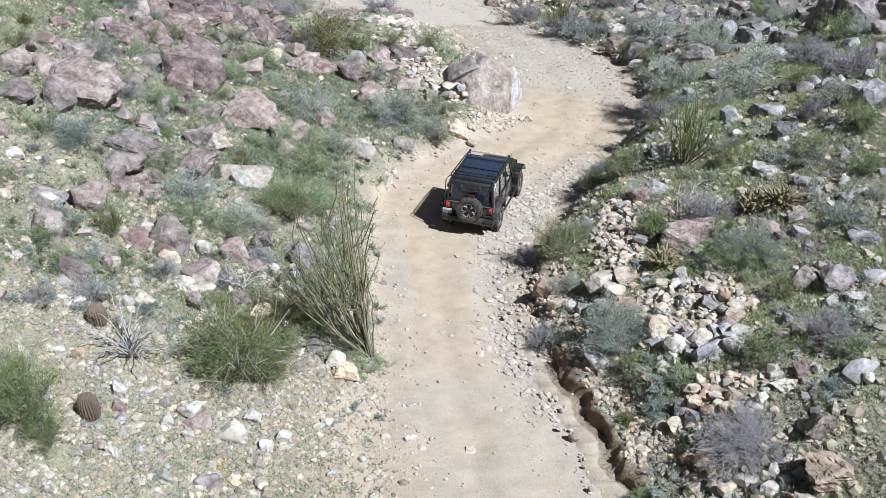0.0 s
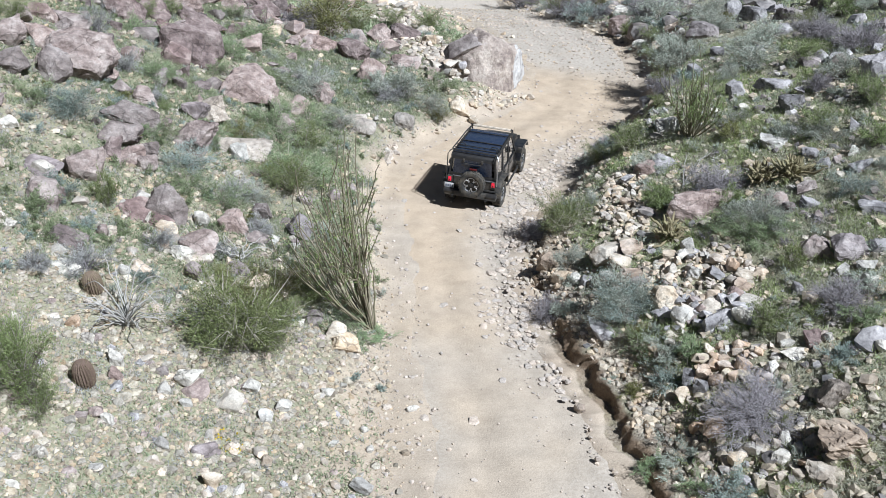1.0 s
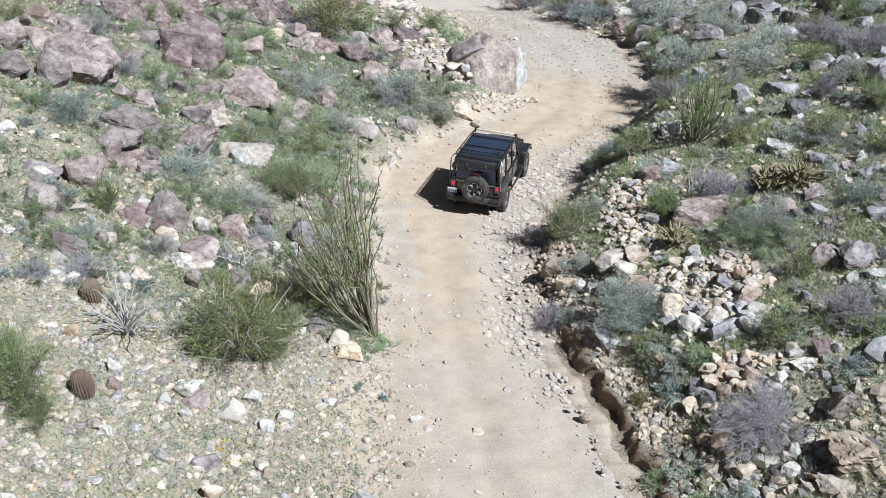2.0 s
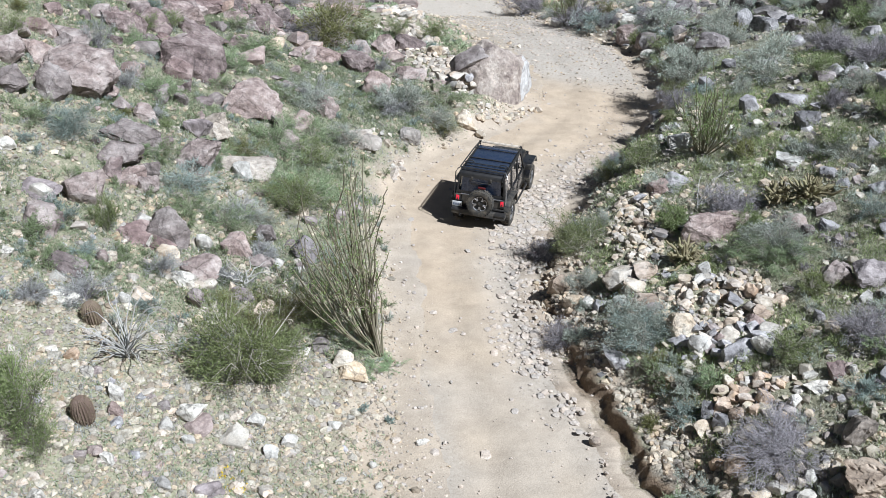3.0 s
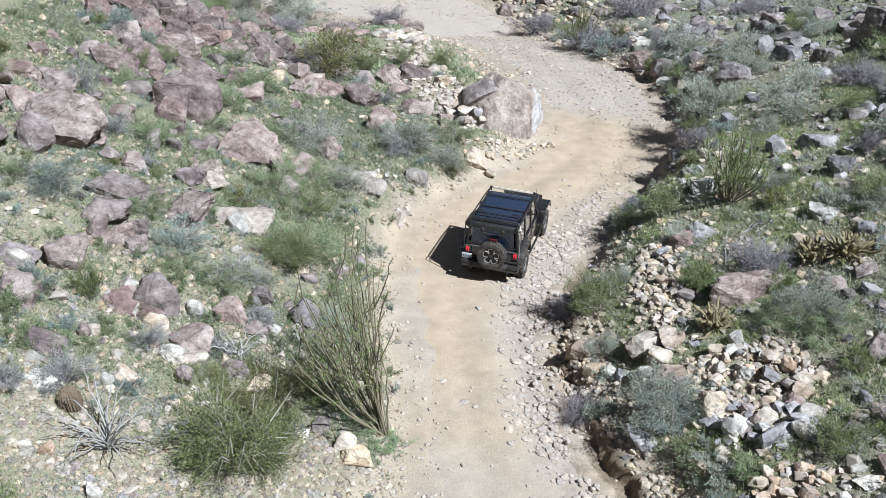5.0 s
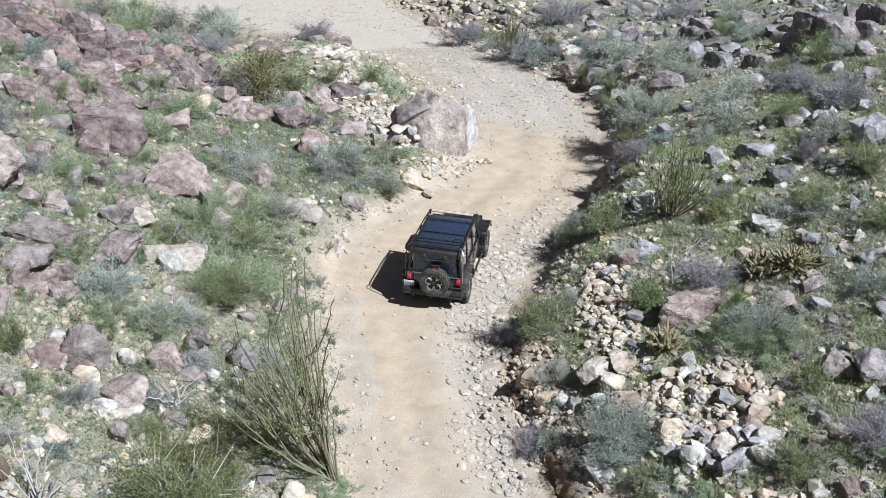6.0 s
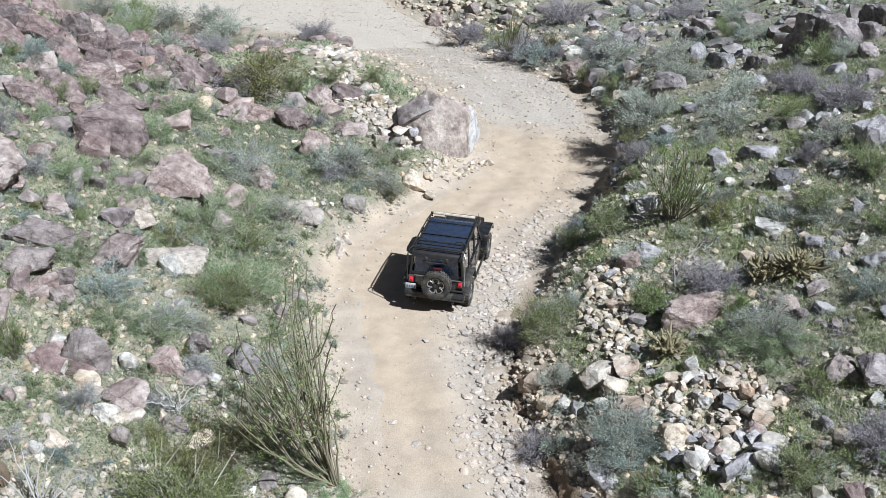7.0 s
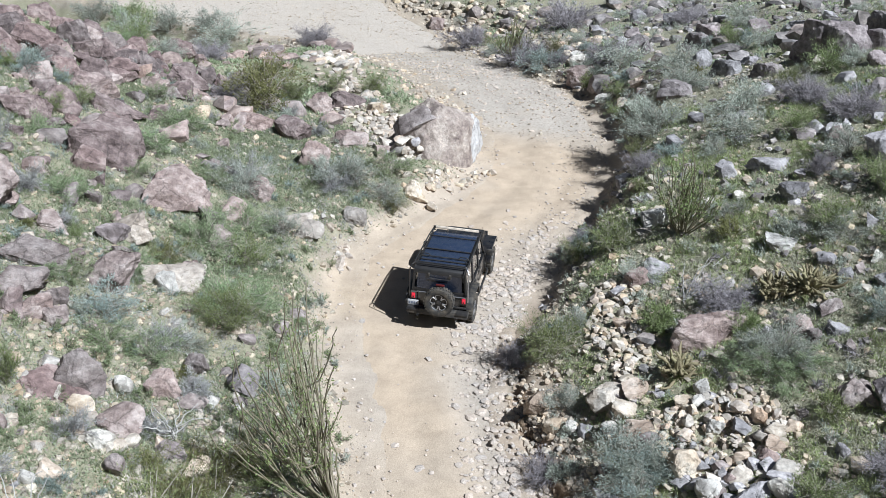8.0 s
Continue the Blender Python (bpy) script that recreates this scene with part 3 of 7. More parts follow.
def heap(seed, count, cx, cy, rx, ry, turn, sizes, kinds, group, lift=0.0, bed=0.0):
    """A heap of loose stones in a turned oval, higher in its middle; bed: the height of the layer below."""
    rng = random.Random(seed)
    c, s = math.cos(radians(turn)), math.sin(radians(turn))
    for _ in range(count):
        a, q = rng.uniform(0, 2 * math.pi), math.sqrt(rng.random())
        u, w = rx * q * math.cos(a), ry * q * math.sin(a)
        stone(cx + c * u - s * w, cy + s * u + c * w, rng.uniform(*sizes) * rng.choice((0.7, 1, 1, 1.4)), rng.choice(kinds), rng, group, bed + lift * (1 - q * q) * rng.random())


def chip(seed, points=11):
    """A small angular stone: the hull of some points on a rounded box, the same count of faces for every one."""
    rng = random.Random(seed)
    bm = bmesh.new()
    picked = []
    while len(picked) < points:
        best = max((Vector((rng.gauss(0, 1), rng.gauss(0, 1), rng.gauss(0, 1))).normalized() for _ in range(12)), key=lambda q: min([(q - o).length for o in picked] or [1]))
        picked.append(best)
    for q in picked:
        bm.verts.new(q / (abs(q.x) ** 3 + abs(q.y) ** 3 + abs(q.z) ** 3) ** (1 / 3))
    bmesh.ops.convex_hull(bm, input=bm.verts[:])
    bmesh.ops.triangulate(bm, faces=bm.faces[:])
    bm.verts.index_update()
    bm.normal_update()
    v = np.array([q.co[:] for q in bm.verts])
    f = np.array([[w.index for w in q.verts] for q in bm.faces])
    bm.free()
    return v * 0.86, f


CHIP_MESH = {}


def bedded_stone(x, y, size, kind, rng, flat):
    """A single stone bedded in the ground, on a light mesh that alike ones share."""
    i = rng.randrange(8)
    if (i, kind) not in CHIP_MESH:
        v, f = chip(640 + i, 11 + i % 3)
        CHIP_MESH[i, kind] = array_mesh("stone", v * 0.62, f, ROCK_LOOSE[kind], True)
        CHIP_MESH[i, kind].set_sharp_from_angle(angle=radians(32))
    ob = new("stone", CHIP_MESH[i, kind])
    sx, sy, sz = size * rng.uniform(0.85, 1.25), size * rng.uniform(0.7, 1.05), size * flat * rng.uniform(0.8, 1.2)
    ob.matrix_world = pose(x, y, float(surface(x, y)) + 0.06 * sz, rng.uniform(-8, 8), rng.uniform(-8, 8), rng.uniform(0, 360)) @ Matrix.Diagonal((sx, sy, sz, 1))
    return ob


def scatter(name, label, category, seed, count, where, size, material, sub=1, keep=None, flat=0.65, power=3.0, bed=None, singles=None):
    """Very many small stones, joined."""
    rng = np.random.RandomState(seed)
    x0, y0, x1, y1 = where
    x, y = rng.uniform(x0, x1, count), rng.uniform(y0, y1, count)
    if keep is not None:
        ok = keep(x, y) > rng.random_sample(count)
        x, y = x[ok], y[ok]
    n = len(x)
    s = size[0] + (size[1] - size[0]) * rng.random_sample(n) ** power
    shapes = [rock_shape(700 + seed * 10 + i) if sub > 1 else chip(700 + seed * 10 + i, int(8 + 4 * sub)) for i in range(6)]
    if singles:
        # the larger ones along the nearer stretch are stones of their own
        owner, kinds, near, far = singles
        chosen = [i for i in np.argsort(-s) if near < y[i] < far][:300]
        for i in chosen:
            bedded_stone(float(x[i]), float(y[i]), float(s[i]), kinds[i % len(kinds)], random.Random(int(i)), flat).parent = owner
        rest = np.setdiff1d(np.arange(n), chosen)
        x, y, s, n = x[rest], y[rest], s[rest], len(rest)
    base, f0, pick = np.array([q[0] for q in shapes]) / 1.75, np.array([q[1] for q in shapes]), rng.randint(0, 6, n)
    k = len(base[0])
    v = base[pick] * (s[:, None] * np.stack([rng.uniform(0.8, 1.3, n), rng.uniform(0.7, 1.1, n), rng.uniform(0.8, 1.2, n) * flat], 1))[:, None, :]
    a = rng.uniform(0, 6.283, n)[:, None]
    vx, vy = v[:, :, 0] * np.cos(a) - v[:, :, 1] * np.sin(a), v[:, :, 0] * np.sin(a) + v[:, :, 1] * np.cos(a)
    z = surface(x, y) + s * flat * ((0.18 if flat > 0.4 else 0.03) if bed is None else bed)
    co = np.stack([vx + x[:, None], vy + y[:, None], v[:, :, 2] + z[:, None]], -1).reshape(-1, 3)
    faces = (f0[pick] + (np.arange(n) * k)[:, None, None]).reshape(-1, 3)
    me = array_mesh(name, co, faces, material, sub > 1)
    if sub > 1:
        me.set_sharp_from_angle(angle=radians(25))
    return tagged(new(name, me), label, category, kind="stuff")


# ---- plants ----
def tubes(paths, radii, sides=4):
    """Thin tapering stems along paths: arrays (n, k, 3) and (n, k); quads."""
    n, k, _ = paths.shape
    t = np.gradient(paths, axis=1)
    t /= np.linalg.norm(t, axis=2)[..., None] + 1e-9
    ref = np.where(np.abs(t[..., 2:3]) < 0.9, np.array([0, 0, 1.0]), np.array([1.0, 0, 0]))
    u = np.cross(t, ref)
    u /= np.linalg.norm(u, axis=2)[..., None] + 1e-9
    w = np.cross(t, u)
    a = np.arange(sides) * 2 * np.pi / sides
    ring = u[:, :, None] * np.cos(a)[None, None, :, None] + w[:, :, None] * np.sin(a)[None, None, :, None]
    v = paths[:, :, None] + ring * radii[:, :, None, None]
    idx = np.arange(n * k * sides).reshape(n, k, sides)
    p, q = idx[:, :-1], idx[:, 1:]
    f = np.stack([p, np.roll(p, -1, 2), np.roll(q, -1, 2), q], -1).reshape(-1, 4)
    return v.reshape(-1, 3), f


def leaf_quads(rng, centres, length, width, upward=0.4):
    """Small pointed leaves of random turn about the given places."""
    n = len(centres)
    d = rng.normal(size=(n, 3)) + np.array([0, 0, upward])
    d /= np.linalg.norm(d, axis=1)[:, None]
    s = np.cross(d, rng.normal(size=(n, 3)))
    s /= np.linalg.norm(s, axis=1)[:, None] + 1e-9
    ln = length * rng.uniform(0.6, 1.3, n)[:, None]
    wd = width * rng.uniform(0.6, 1.3, n)[:, None]
    v = np.stack([centres, centres + d * ln * 0.5 + s * wd, centres + d * ln, centres + d * ln * 0.5 - s * wd], 1)
    return v.reshape(-1, 3), np.arange(4 * n).reshape(n, 4)


def leaf_tris(rng, centres, length, width, upward=0.4, along=0.0):
    """Like leaf_quads, for growth too small to show a leaf's outline; along: the way that their twigs point."""
    n = len(centres)
    d = rng.normal(size=(n, 3)) + np.array([0, 0, upward]) + along
    d /= np.linalg.norm(d, axis=1)[:, None]
    s = np.cross(d, rng.normal(size=(n, 3)))
    s /= np.linalg.norm(s, axis=1)[:, None] + 1e-9
    ln, wd = length * rng.uniform(0.6, 1.3, n)[:, None], width * rng.uniform(0.6, 1.3, n)[:, None]
    return np.stack([centres - s * wd, centres + s * wd, centres + d * ln], 1).reshape(-1, 3), np.arange(3 * n).reshape(n, 3)


# look of each kind: stems, leaves, leaf length and half width, flatness, share of bare twigs, lean of the stems
HABIT = {
    "creosote": (40, 2100, 0.048, 0.0110, 0.80, 0.12, 0.98),
    "sage": (44, 2150, 0.049, 0.0118, 0.62, 0.08, 1.22),
    "teal": (40, 2100, 0.048, 0.0130, 0.60, 0.08, 1.22),
    "green": (34, 1900, 0.061, 0.0100, 0.50, 0.08, 1.28),
    "dry": (84, 3000, 0.070, 0.0080, 0.66, 0.12, 1.2),
    "pale": (44, 2000, 0.055, 0.010, 0.65, 0.15, 1.18),
    "olive": (40, 2100, 0.052, 0.012, 0.65, 0.10, 1.18),
}
BUSH_WORDS = {
    "creosote": "olive-green creosote shrub with fine small leaves", "sage": "grey-green low desert shrub, rounded and twiggy", "teal": "blue-green leafy desert shrub",
    "green": "fresh green low spreading desert shrub", "dry": "dry purplish-grey leafless twiggy shrub", "pale": "silvery pale brittle shrub", "olive": "olive-yellow small desert shrub",
}
BUSHES = {}


def bush_proto(kind, variant, wide):
    """One shrub of about a metre across, with its twigs and its foliage."""
    stems, leaves, ll, lw, flat, bare, lean = HABIT[kind]
    # a wide shrub has more leaves, not larger ones
    stems, leaves, ll, lw = ((stems, leaves, ll, lw), (int(stems * 1.25), int(leaves * 1.7), ll * 0.56, lw * 0.62), (int(stems * 1.8), leaves * 5, ll * 0.34, lw * 0.46))[wide]
    rng = np.random.RandomState(variant * 31 + len(kind) * 7 + ord(kind[0]))
    az, tilt = rng.uniform(0, 2 * np.pi, stems), lean * np.sqrt(rng.random_sample(stems))
    lobe = 0.8 + 0.25 * np.sin(az * 3 + variant) + 0.18 * np.sin(az * 5 + 2 * variant) + rng.uniform(-0.18, 0.18, stems)
    tip = np.stack([np.sin(tilt) * np.cos(az), np.sin(tilt) * np.sin(az), np.cos(tilt) * flat * 1.35], 1) * 0.5 * lobe[:, None]
    k = 3
    s = np.linspace(0, 1, k)[None, :, None]
    sag = rng.normal(0, 0.05, (stems, 1, 3))
    path = tip[:, None] * s + sag * np.sin(s * np.pi) + np.array([0, 0, 0.10]) * np.sin(s * np.pi) + rng.normal(0, 0.012, (stems, k, 3)) * s
    path[:, 0] = rng.normal(0, 0.03, (stems, 3)) * np.array([1, 1, 0]) - np.array([0, 0, 0.04])
    rad = np.linspace(0.010, 0.0025, k)[None] / (1 + 0.35 * wide) * rng.uniform(0.7, 1.2, (stems, 1))
    tv, tf = tubes(path, rad, 3)
    # side twigs
    m = int(stems * 1.3)
    i = rng.randint(0, stems, m)
    q = rng.uniform(0.35, 0.95, m)[:, None]
    start = path[i, 0] * (1 - q) + path[i, -1] * q + (path[i, 1] - (path[i, 0] + path[i, -1]) / 2) * np.sin(q * np.pi)
    go = rng.normal(0, 0.09, (m, 3)) + tip[i] * 0.25
    side = start[:, None] + go[:, None] * np.linspace(0, 1, 2)[None, :, None]
    sv, sf = tubes(side, np.linspace(0.004, 0.0015, 2)[None] * np.ones((m, 1)), 3)
    wood_v, wood_f = np.concatenate([tv, sv]), np.concatenate([tf, sf + len(tv)])
    # leaves gather in clumps towards the twig ends
    j = rng.randint(0, m, leaves)
    at = start[j] + go[j] * rng.uniform(bare, 1.15, leaves)[:, None] + rng.normal(0, 0.034, (leaves, 3))
    at[:, 2] = np.maximum(at[:, 2], 0.01)
    way = go[j] + 0.3 * tip[i[j]]
    lv, lf = leaf_tris(rng, at, ll * 1.45, lw * 0.78, 0.3, 2.0 * way / (np.linalg.norm(way, axis=1)[:, None] + 1e-6))
    return array_mesh("foliage", lv, lf, LEAF[kind]), array_mesh("branchwork", wood_v, wood_f, LEAF["dry"] if kind in ("dry", "pale") else TWIG)


def bush(x, y, width, kind="sage", tall=1.0, seed=None, deep=1.0, words=""):
    """A shrub standing at x, y, as wide as given."""
    key = random.Random(int(x * 977 + y * 331) if seed is None else seed)
    variant = key.randrange(4)
    look_of = (kind, variant, 2 if width > (1.75 if y < 24 else 2.2) and y < 32 else 1 if width > 1.25 else 0)
    if look_of not in BUSHES:
        BUSHES[look_of] = bush_proto(*look_of)
    leaf, wood = BUSHES[look_of]
    root = new("shrub")
    root.matrix_world = pose(x, y, float(surface(x, y)) - 0.02, 0, 0, key.uniform(0, 360)) @ Matrix.Diagonal((width, width * deep, width * tall, 1))
    for name, me in (("foliage", leaf), ("branchwork", wood)):
        new(name, me).parent = root
    return tagged(root, words or BUSH_WORDS[kind], "shrub", "desert shrubs")


def ground_cover(name, label, seed, count, where, per, spread, length, width, material, keep):
    """Low tufts past counting, joined."""
    rng = np.random.RandomState(seed)
    x0, y0, x1, y1 = where
    x, y = rng.uniform(x0, x1, count), rng.uniform(y0, y1, count)
    ok = keep(x, y) > rng.random_sample(count)
    x, y = x[ok], y[ok]
    n = len(x)
    big = rng.uniform(0.5, 1.5, n)
    px = (x[:, None] + rng.normal(0, 1, (n, per)) * spread * big[:, None]).ravel()
    py = (y[:, None] + rng.normal(0, 1, (n, per)) * spread * big[:, None]).ravel()
    c = np.stack([px, py, surface(px, py) + rng.uniform(0, 0.5, n * per) * length * np.repeat(big, per)], 1)
    v, f = leaf_tris(rng, c, length, width, 1.0)
    return tagged(new(name, array_mesh(name, v, f, material)), label, "ground cover", kind="stuff")


def shrub_cover(name, label, kind, seed, count, where, keep, sizes):
    """Small shrubs past counting, joined."""
    rng = np.random.RandomState(seed)
    x0, y0, x1, y1 = where
    x, y = rng.uniform(x0, x1, count), rng.uniform(y0, y1, count)
    size = rng.uniform(*sizes, count)
    ok = (keep(x, y) > rng.random_sample(count)) & (off_track(x, y) > 0.2 + size * 0.5)
    x, y, size = x[ok], y[ok], size[ok]
    n, per, twigs = len(x), 205, 7
    az, tilt = rng.uniform(0, 2 * np.pi, (n, twigs)), 1.25 * np.sqrt(rng.random_sample((n, twigs)))
    ln = 0.5 * rng.uniform(0.6, 1.15, (n, twigs)) * size[:, None]
    d = np.stack([np.sin(tilt) * np.cos(az), np.sin(tilt) * np.sin(az), np.cos(tilt) * 0.8], -1) * ln[..., None]
    foot = np.stack([x, y, surface(x, y) - 0.01], -1)
    path = foot[:, None, None] + d[:, :, None] * np.array([0.0, 0.55, 1.0])[None, None, :, None]
    path[:, :, 1, 2] += 0.06 * size[:, None]
    v, f = tubes(path.reshape(-1, 3, 3), np.tile(np.array([0.010, 0.006, 0.002]), (n * twigs, 1)), 3)
    wood = array_mesh(name, v, f, TWIG)
    i = rng.randint(0, twigs, (n, per))
    at = foot[:, None] + np.take_along_axis(d, i[..., None], 1) * rng.uniform(0.45, 1.12, (n, per))[..., None] + rng.normal(0, 0.05, (n, per, 3)) * size[:, None, None]
    way = np.take_along_axis(d, i[..., None], 1)
    way = 1.6 * way / (np.linalg.norm(way, axis=-1)[..., None] + 1e-6)
    lv, lf = leaf_tris(rng, at.reshape(-1, 3), 0.10, 0.009, 0.3, way.reshape(-1, 3))
    root = tagged(new(name, array_mesh(name, lv, lf, LEAF[kind])), label, "shrubs", kind="stuff")
    tagged(new(name + "_wood", wood), "thin twigs of small shrubs", "shrubs", kind="stuff")
    return root

# ---- boulders and larger rocks, from near to far ----
boulder(-13.93, 28.76, 1.12, 0.87, 1.10, 0, "p")
boulder(-13.37, 27.28, 1.08, 0.85, 0.81, 0, "p")
boulder(-14.09, 31.77, 0.85, 0.73, 0.83, 0, "p")
boulder(-13.45, 29.65, 1.01, 0.79, 0.89, 0, "p")
boulder(-12.19, 29.07, 2.48, 1.53, 2.06, 22, "p")
boulder(-13.35, 32.08, 1.31, 1.02, 0.58, 10, "p")
boulder(-12.56, 28.04, 1.24, 0.97, 1.19, 28, "p")
boulder(-11.66, 29.64, 1.00, 0.78, 0.63, 0, "p")
boulder(-11.44, 32.08, 0.76, 0.59, 0.63, 0, "p")
boulder(-12.85, 35.74, 1.53, 0.95, 1.16, 0, "v")
boulder(-12.11, 37.21, 1.21, 0.95, 1.19, 0, "v")
boulder(-10.25, 34.74, 2.55, 1.58, 2.07, 36, "v")
boulder(-10.48, 33.63, 1.11, 0.87, 1.09, 20, "v")
boulder(-9.98, 32.63, 0.47, 0.43, 0.46, 0, "v")
boulder(-10.90, 38.87, 2.06, 1.28, 0.96, 20, "v")
boulder(-10.49, 37.30, 0.88, 0.68, 0.86, 0, "v")
boulder(-9.33, 32.24, 0.74, 0.58, 0.30, 0, "v")
boulder(-7.87, 33.13, 2.32, 1.44, 1.61, 14, "p")
boulder(-10.21, 29.19, 0.97, 0.75, 0.70, 15, "p")
boulder(-10.20, 27.48, 1.78, 1.10, 0.90, 30, "p")
boulder(-10.06, 26.07, 1.23, 0.97, 0.83, 0, "p")
boulder(-8.90, 29.67, 0.81, 0.63, 0.80, 20, "d")
boulder(-12.34, 24.24, 0.50, 0.39, 0.38, 0, "w")
boulder(-10.22, 23.58, 1.18, 0.97, 1.16, 0, "p")
boulder(-10.06, 25.10, 0.75, 0.67, 0.73, 0, "v")
boulder(-9.56, 25.42, 0.96, 0.75, 0.60, 0, "p")
boulder(-9.15, 25.17, 0.64, 0.50, 0.54, 0, "p")
boulder(-10.67, 21.82, 1.08, 0.85, 0.87, 15, "p")
boulder(-11.16, 22.93, 1.14, 0.87, 0.36, 10, "d")
boulder(-8.42, 27.59, 1.71, 1.06, 1.23, -24, "p")
boulder(-6.82, 29.18, 0.73, 0.56, 0.53, 0, "p")
boulder(-7.19, 28.18, 0.73, 0.57, 0.66, 0, "w")
boulder(-8.57, 22.97, 1.64, 1.01, 0.33, 18, "v")
boulder(-8.00, 23.28, 1.41, 0.87, 1.33, 34, "p")
boulder(-9.18, 21.27, 0.34, 0.33, 0.33, 0, "p")
boulder(-8.99, 21.47, 0.26, 0.30, 0.26, 0, "t")
boulder(-9.69, 20.48, 1.04, 0.81, 0.52, 18, "v")
boulder(-7.95, 22.47, 0.71, 0.55, 0.31, 12, "t")
boulder(-7.27, 23.40, 0.49, 0.39, 0.46, 0, "w")
boulder(-6.49, 23.67, 0.83, 0.64, 0.81, 0, "p")
boulder(-5.90, 24.78, 0.64, 0.50, 0.60, -15, "p")
boulder(-4.77, 24.37, 0.88, 0.69, 0.77, 32, "d")
boulder(-7.11, 22.26, 1.13, 0.88, 0.67, 0, "p")
boulder(-7.32, 21.48, 0.62, 0.48, 0.45, 20, "w")
boulder(-5.96, 21.71, 0.73, 0.57, 0.33, 8, "d")
boulder(-6.89, 20.74, 0.53, 0.42, 0.52, 0, "p")
boulder(-8.27, 19.92, 0.35, 0.30, 0.35, 0, "w")
boulder(-9.36, 19.29, 0.71, 0.53, 0.30, 0, "w")
boulder(-5.36, 23.61, 0.31, 0.29, 0.31, 0, "w")
boulder(-7.53, 16.74, 0.45, 0.35, 0.38, 10, "w")
boulder(-7.40, 16.28, 0.34, 0.26, 0.34, 0, "p")
boulder(-6.02, 16.79, 0.56, 0.44, 0.53, 10, "w")
boulder(-6.44, 16.29, 0.32, 0.25, 0.32, 0, "w")
boulder(-4.72, 17.09, 0.35, 0.34, 0.35, 0, "w")
boulder(-5.24, 14.86, 0.60, 0.34, 0.28, 0, "d")
boulder(-4.92, 14.01, 0.40, 0.31, 0.40, 0, "t")
boulder(-7.40, 15.02, 0.34, 0.27, 0.22, 0, "p")
boulder(-7.11, 14.91, 0.30, 0.25, 0.30, 0, "w")
boulder(-5.91, 16.03, 0.28, 0.22, 0.28, 0, "w")
boulder(-4.27, 16.21, 0.34, 0.27, 0.30, 0, "w")
boulder(-4.05, 14.93, 0.30, 0.24, 0.30, 0, "t")
boulder(-7.96, 13.54, 0.28, 0.22, 0.28, 0, "w")
boulder(-8.12, 12.63, 0.40, 0.18, 0.14, 0, "w")
boulder(-4.39, 13.91, 0.23, 0.23, 0.23, 0, "w")
boulder(-7.88, 16.78, 0.23, 0.17, 0.12, 0, "w")
boulder(-8.63, 17.51, 0.30, 0.28, 0.30, 0, "o")
boulder(7.59, 14.85, 1.55, 1.0, 0.72, 26, "b")
boulder(3.80, 23.40, 0.95, 0.75, 0.80, 0, "t")
boulder(4.12, 22.74, 0.59, 0.46, 0.52, 0, "t")
boulder(4.36, 22.03, 1.02, 0.50, 0.38, 0, "o")
boulder(3.77, 22.37, 0.42, 0.45, 0.42, -20, "w")
boulder(4.52, 23.31, 0.74, 0.58, 0.42, 0, "o")
boulder(4.97, 20.54, 0.81, 0.63, 0.81, 0, "t")
boulder(5.30, 22.48, 0.39, 0.30, 0.38, 0, "t")
boulder(5.66, 22.35, 0.35, 0.28, 0.35, 0, "w")
boulder(5.86, 22.77, 0.42, 0.33, 0.42, 0, "w")
boulder(6.39, 21.96, 0.51, 0.35, 0.25, 0, "t")
boulder(6.72, 21.48, 0.40, 0.31, 0.40, 0, "o")
boulder(6.96, 21.05, 0.64, 0.45, 0.32, 0, "t")
boulder(6.80, 20.70, 0.60, 0.44, 0.28, 20, "o")
boulder(5.82, 21.51, 0.43, 0.34, 0.39, -20, "w")
boulder(6.34, 21.40, 0.56, 0.44, 0.24, 35, "g")
boulder(5.22, 19.78, 0.53, 0.43, 0.53, 0, "w")
boulder(5.81, 19.33, 0.52, 0.40, 0.52, 0, "g")
boulder(6.59, 19.43, 0.70, 0.53, 0.42, 10, "w")
boulder(6.59, 20.33, 0.49, 0.38, 0.30, 15, "p")
boulder(2.58, 23.19, 0.48, 0.37, 0.48, 0, "t")
boulder(3.00, 23.06, 0.34, 0.34, 0.34, 0, "w")
boulder(5.65, 18.47, 0.28, 0.27, 0.28, 0, "t")
boulder(5.43, 18.21, 0.21, 0.19, 0.21, 0, "o")
boulder(5.42, 17.79, 0.39, 0.31, 0.39, 0, "o")
boulder(5.88, 17.82, 0.39, 0.31, 0.27, 0, "o")
boulder(5.64, 17.53, 0.39, 0.30, 0.27, 0, "o")
boulder(6.25, 17.71, 0.45, 0.35, 0.29, 0, "o")
boulder(6.26, 18.38, 0.28, 0.26, 0.28, 0, "o")
boulder(6.04, 17.47, 0.39, 0.30, 0.21, 0, "o")
boulder(4.96, 17.44, 0.42, 0.38, 0.42, 0, "t")
boulder(5.14, 17.85, 0.42, 0.35, 0.42, 35, "g")
boulder(5.30, 17.45, 0.44, 0.35, 0.44, 35, "g")
boulder(5.33, 15.96, 0.51, 0.40, 0.50, 0, "o")
boulder(5.03, 16.29, 0.32, 0.25, 0.32, 0, "o")
boulder(5.60, 15.05, 0.41, 0.32, 0.31, 0, "t")
boulder(6.75, 17.33, 0.33, 0.26, 0.33, 0, "w")
boulder(6.34, 18.04, 0.21, 0.17, 0.21, 0, "o")
boulder(6.54, 18.12, 0.24, 0.19, 0.20, 0, "t")
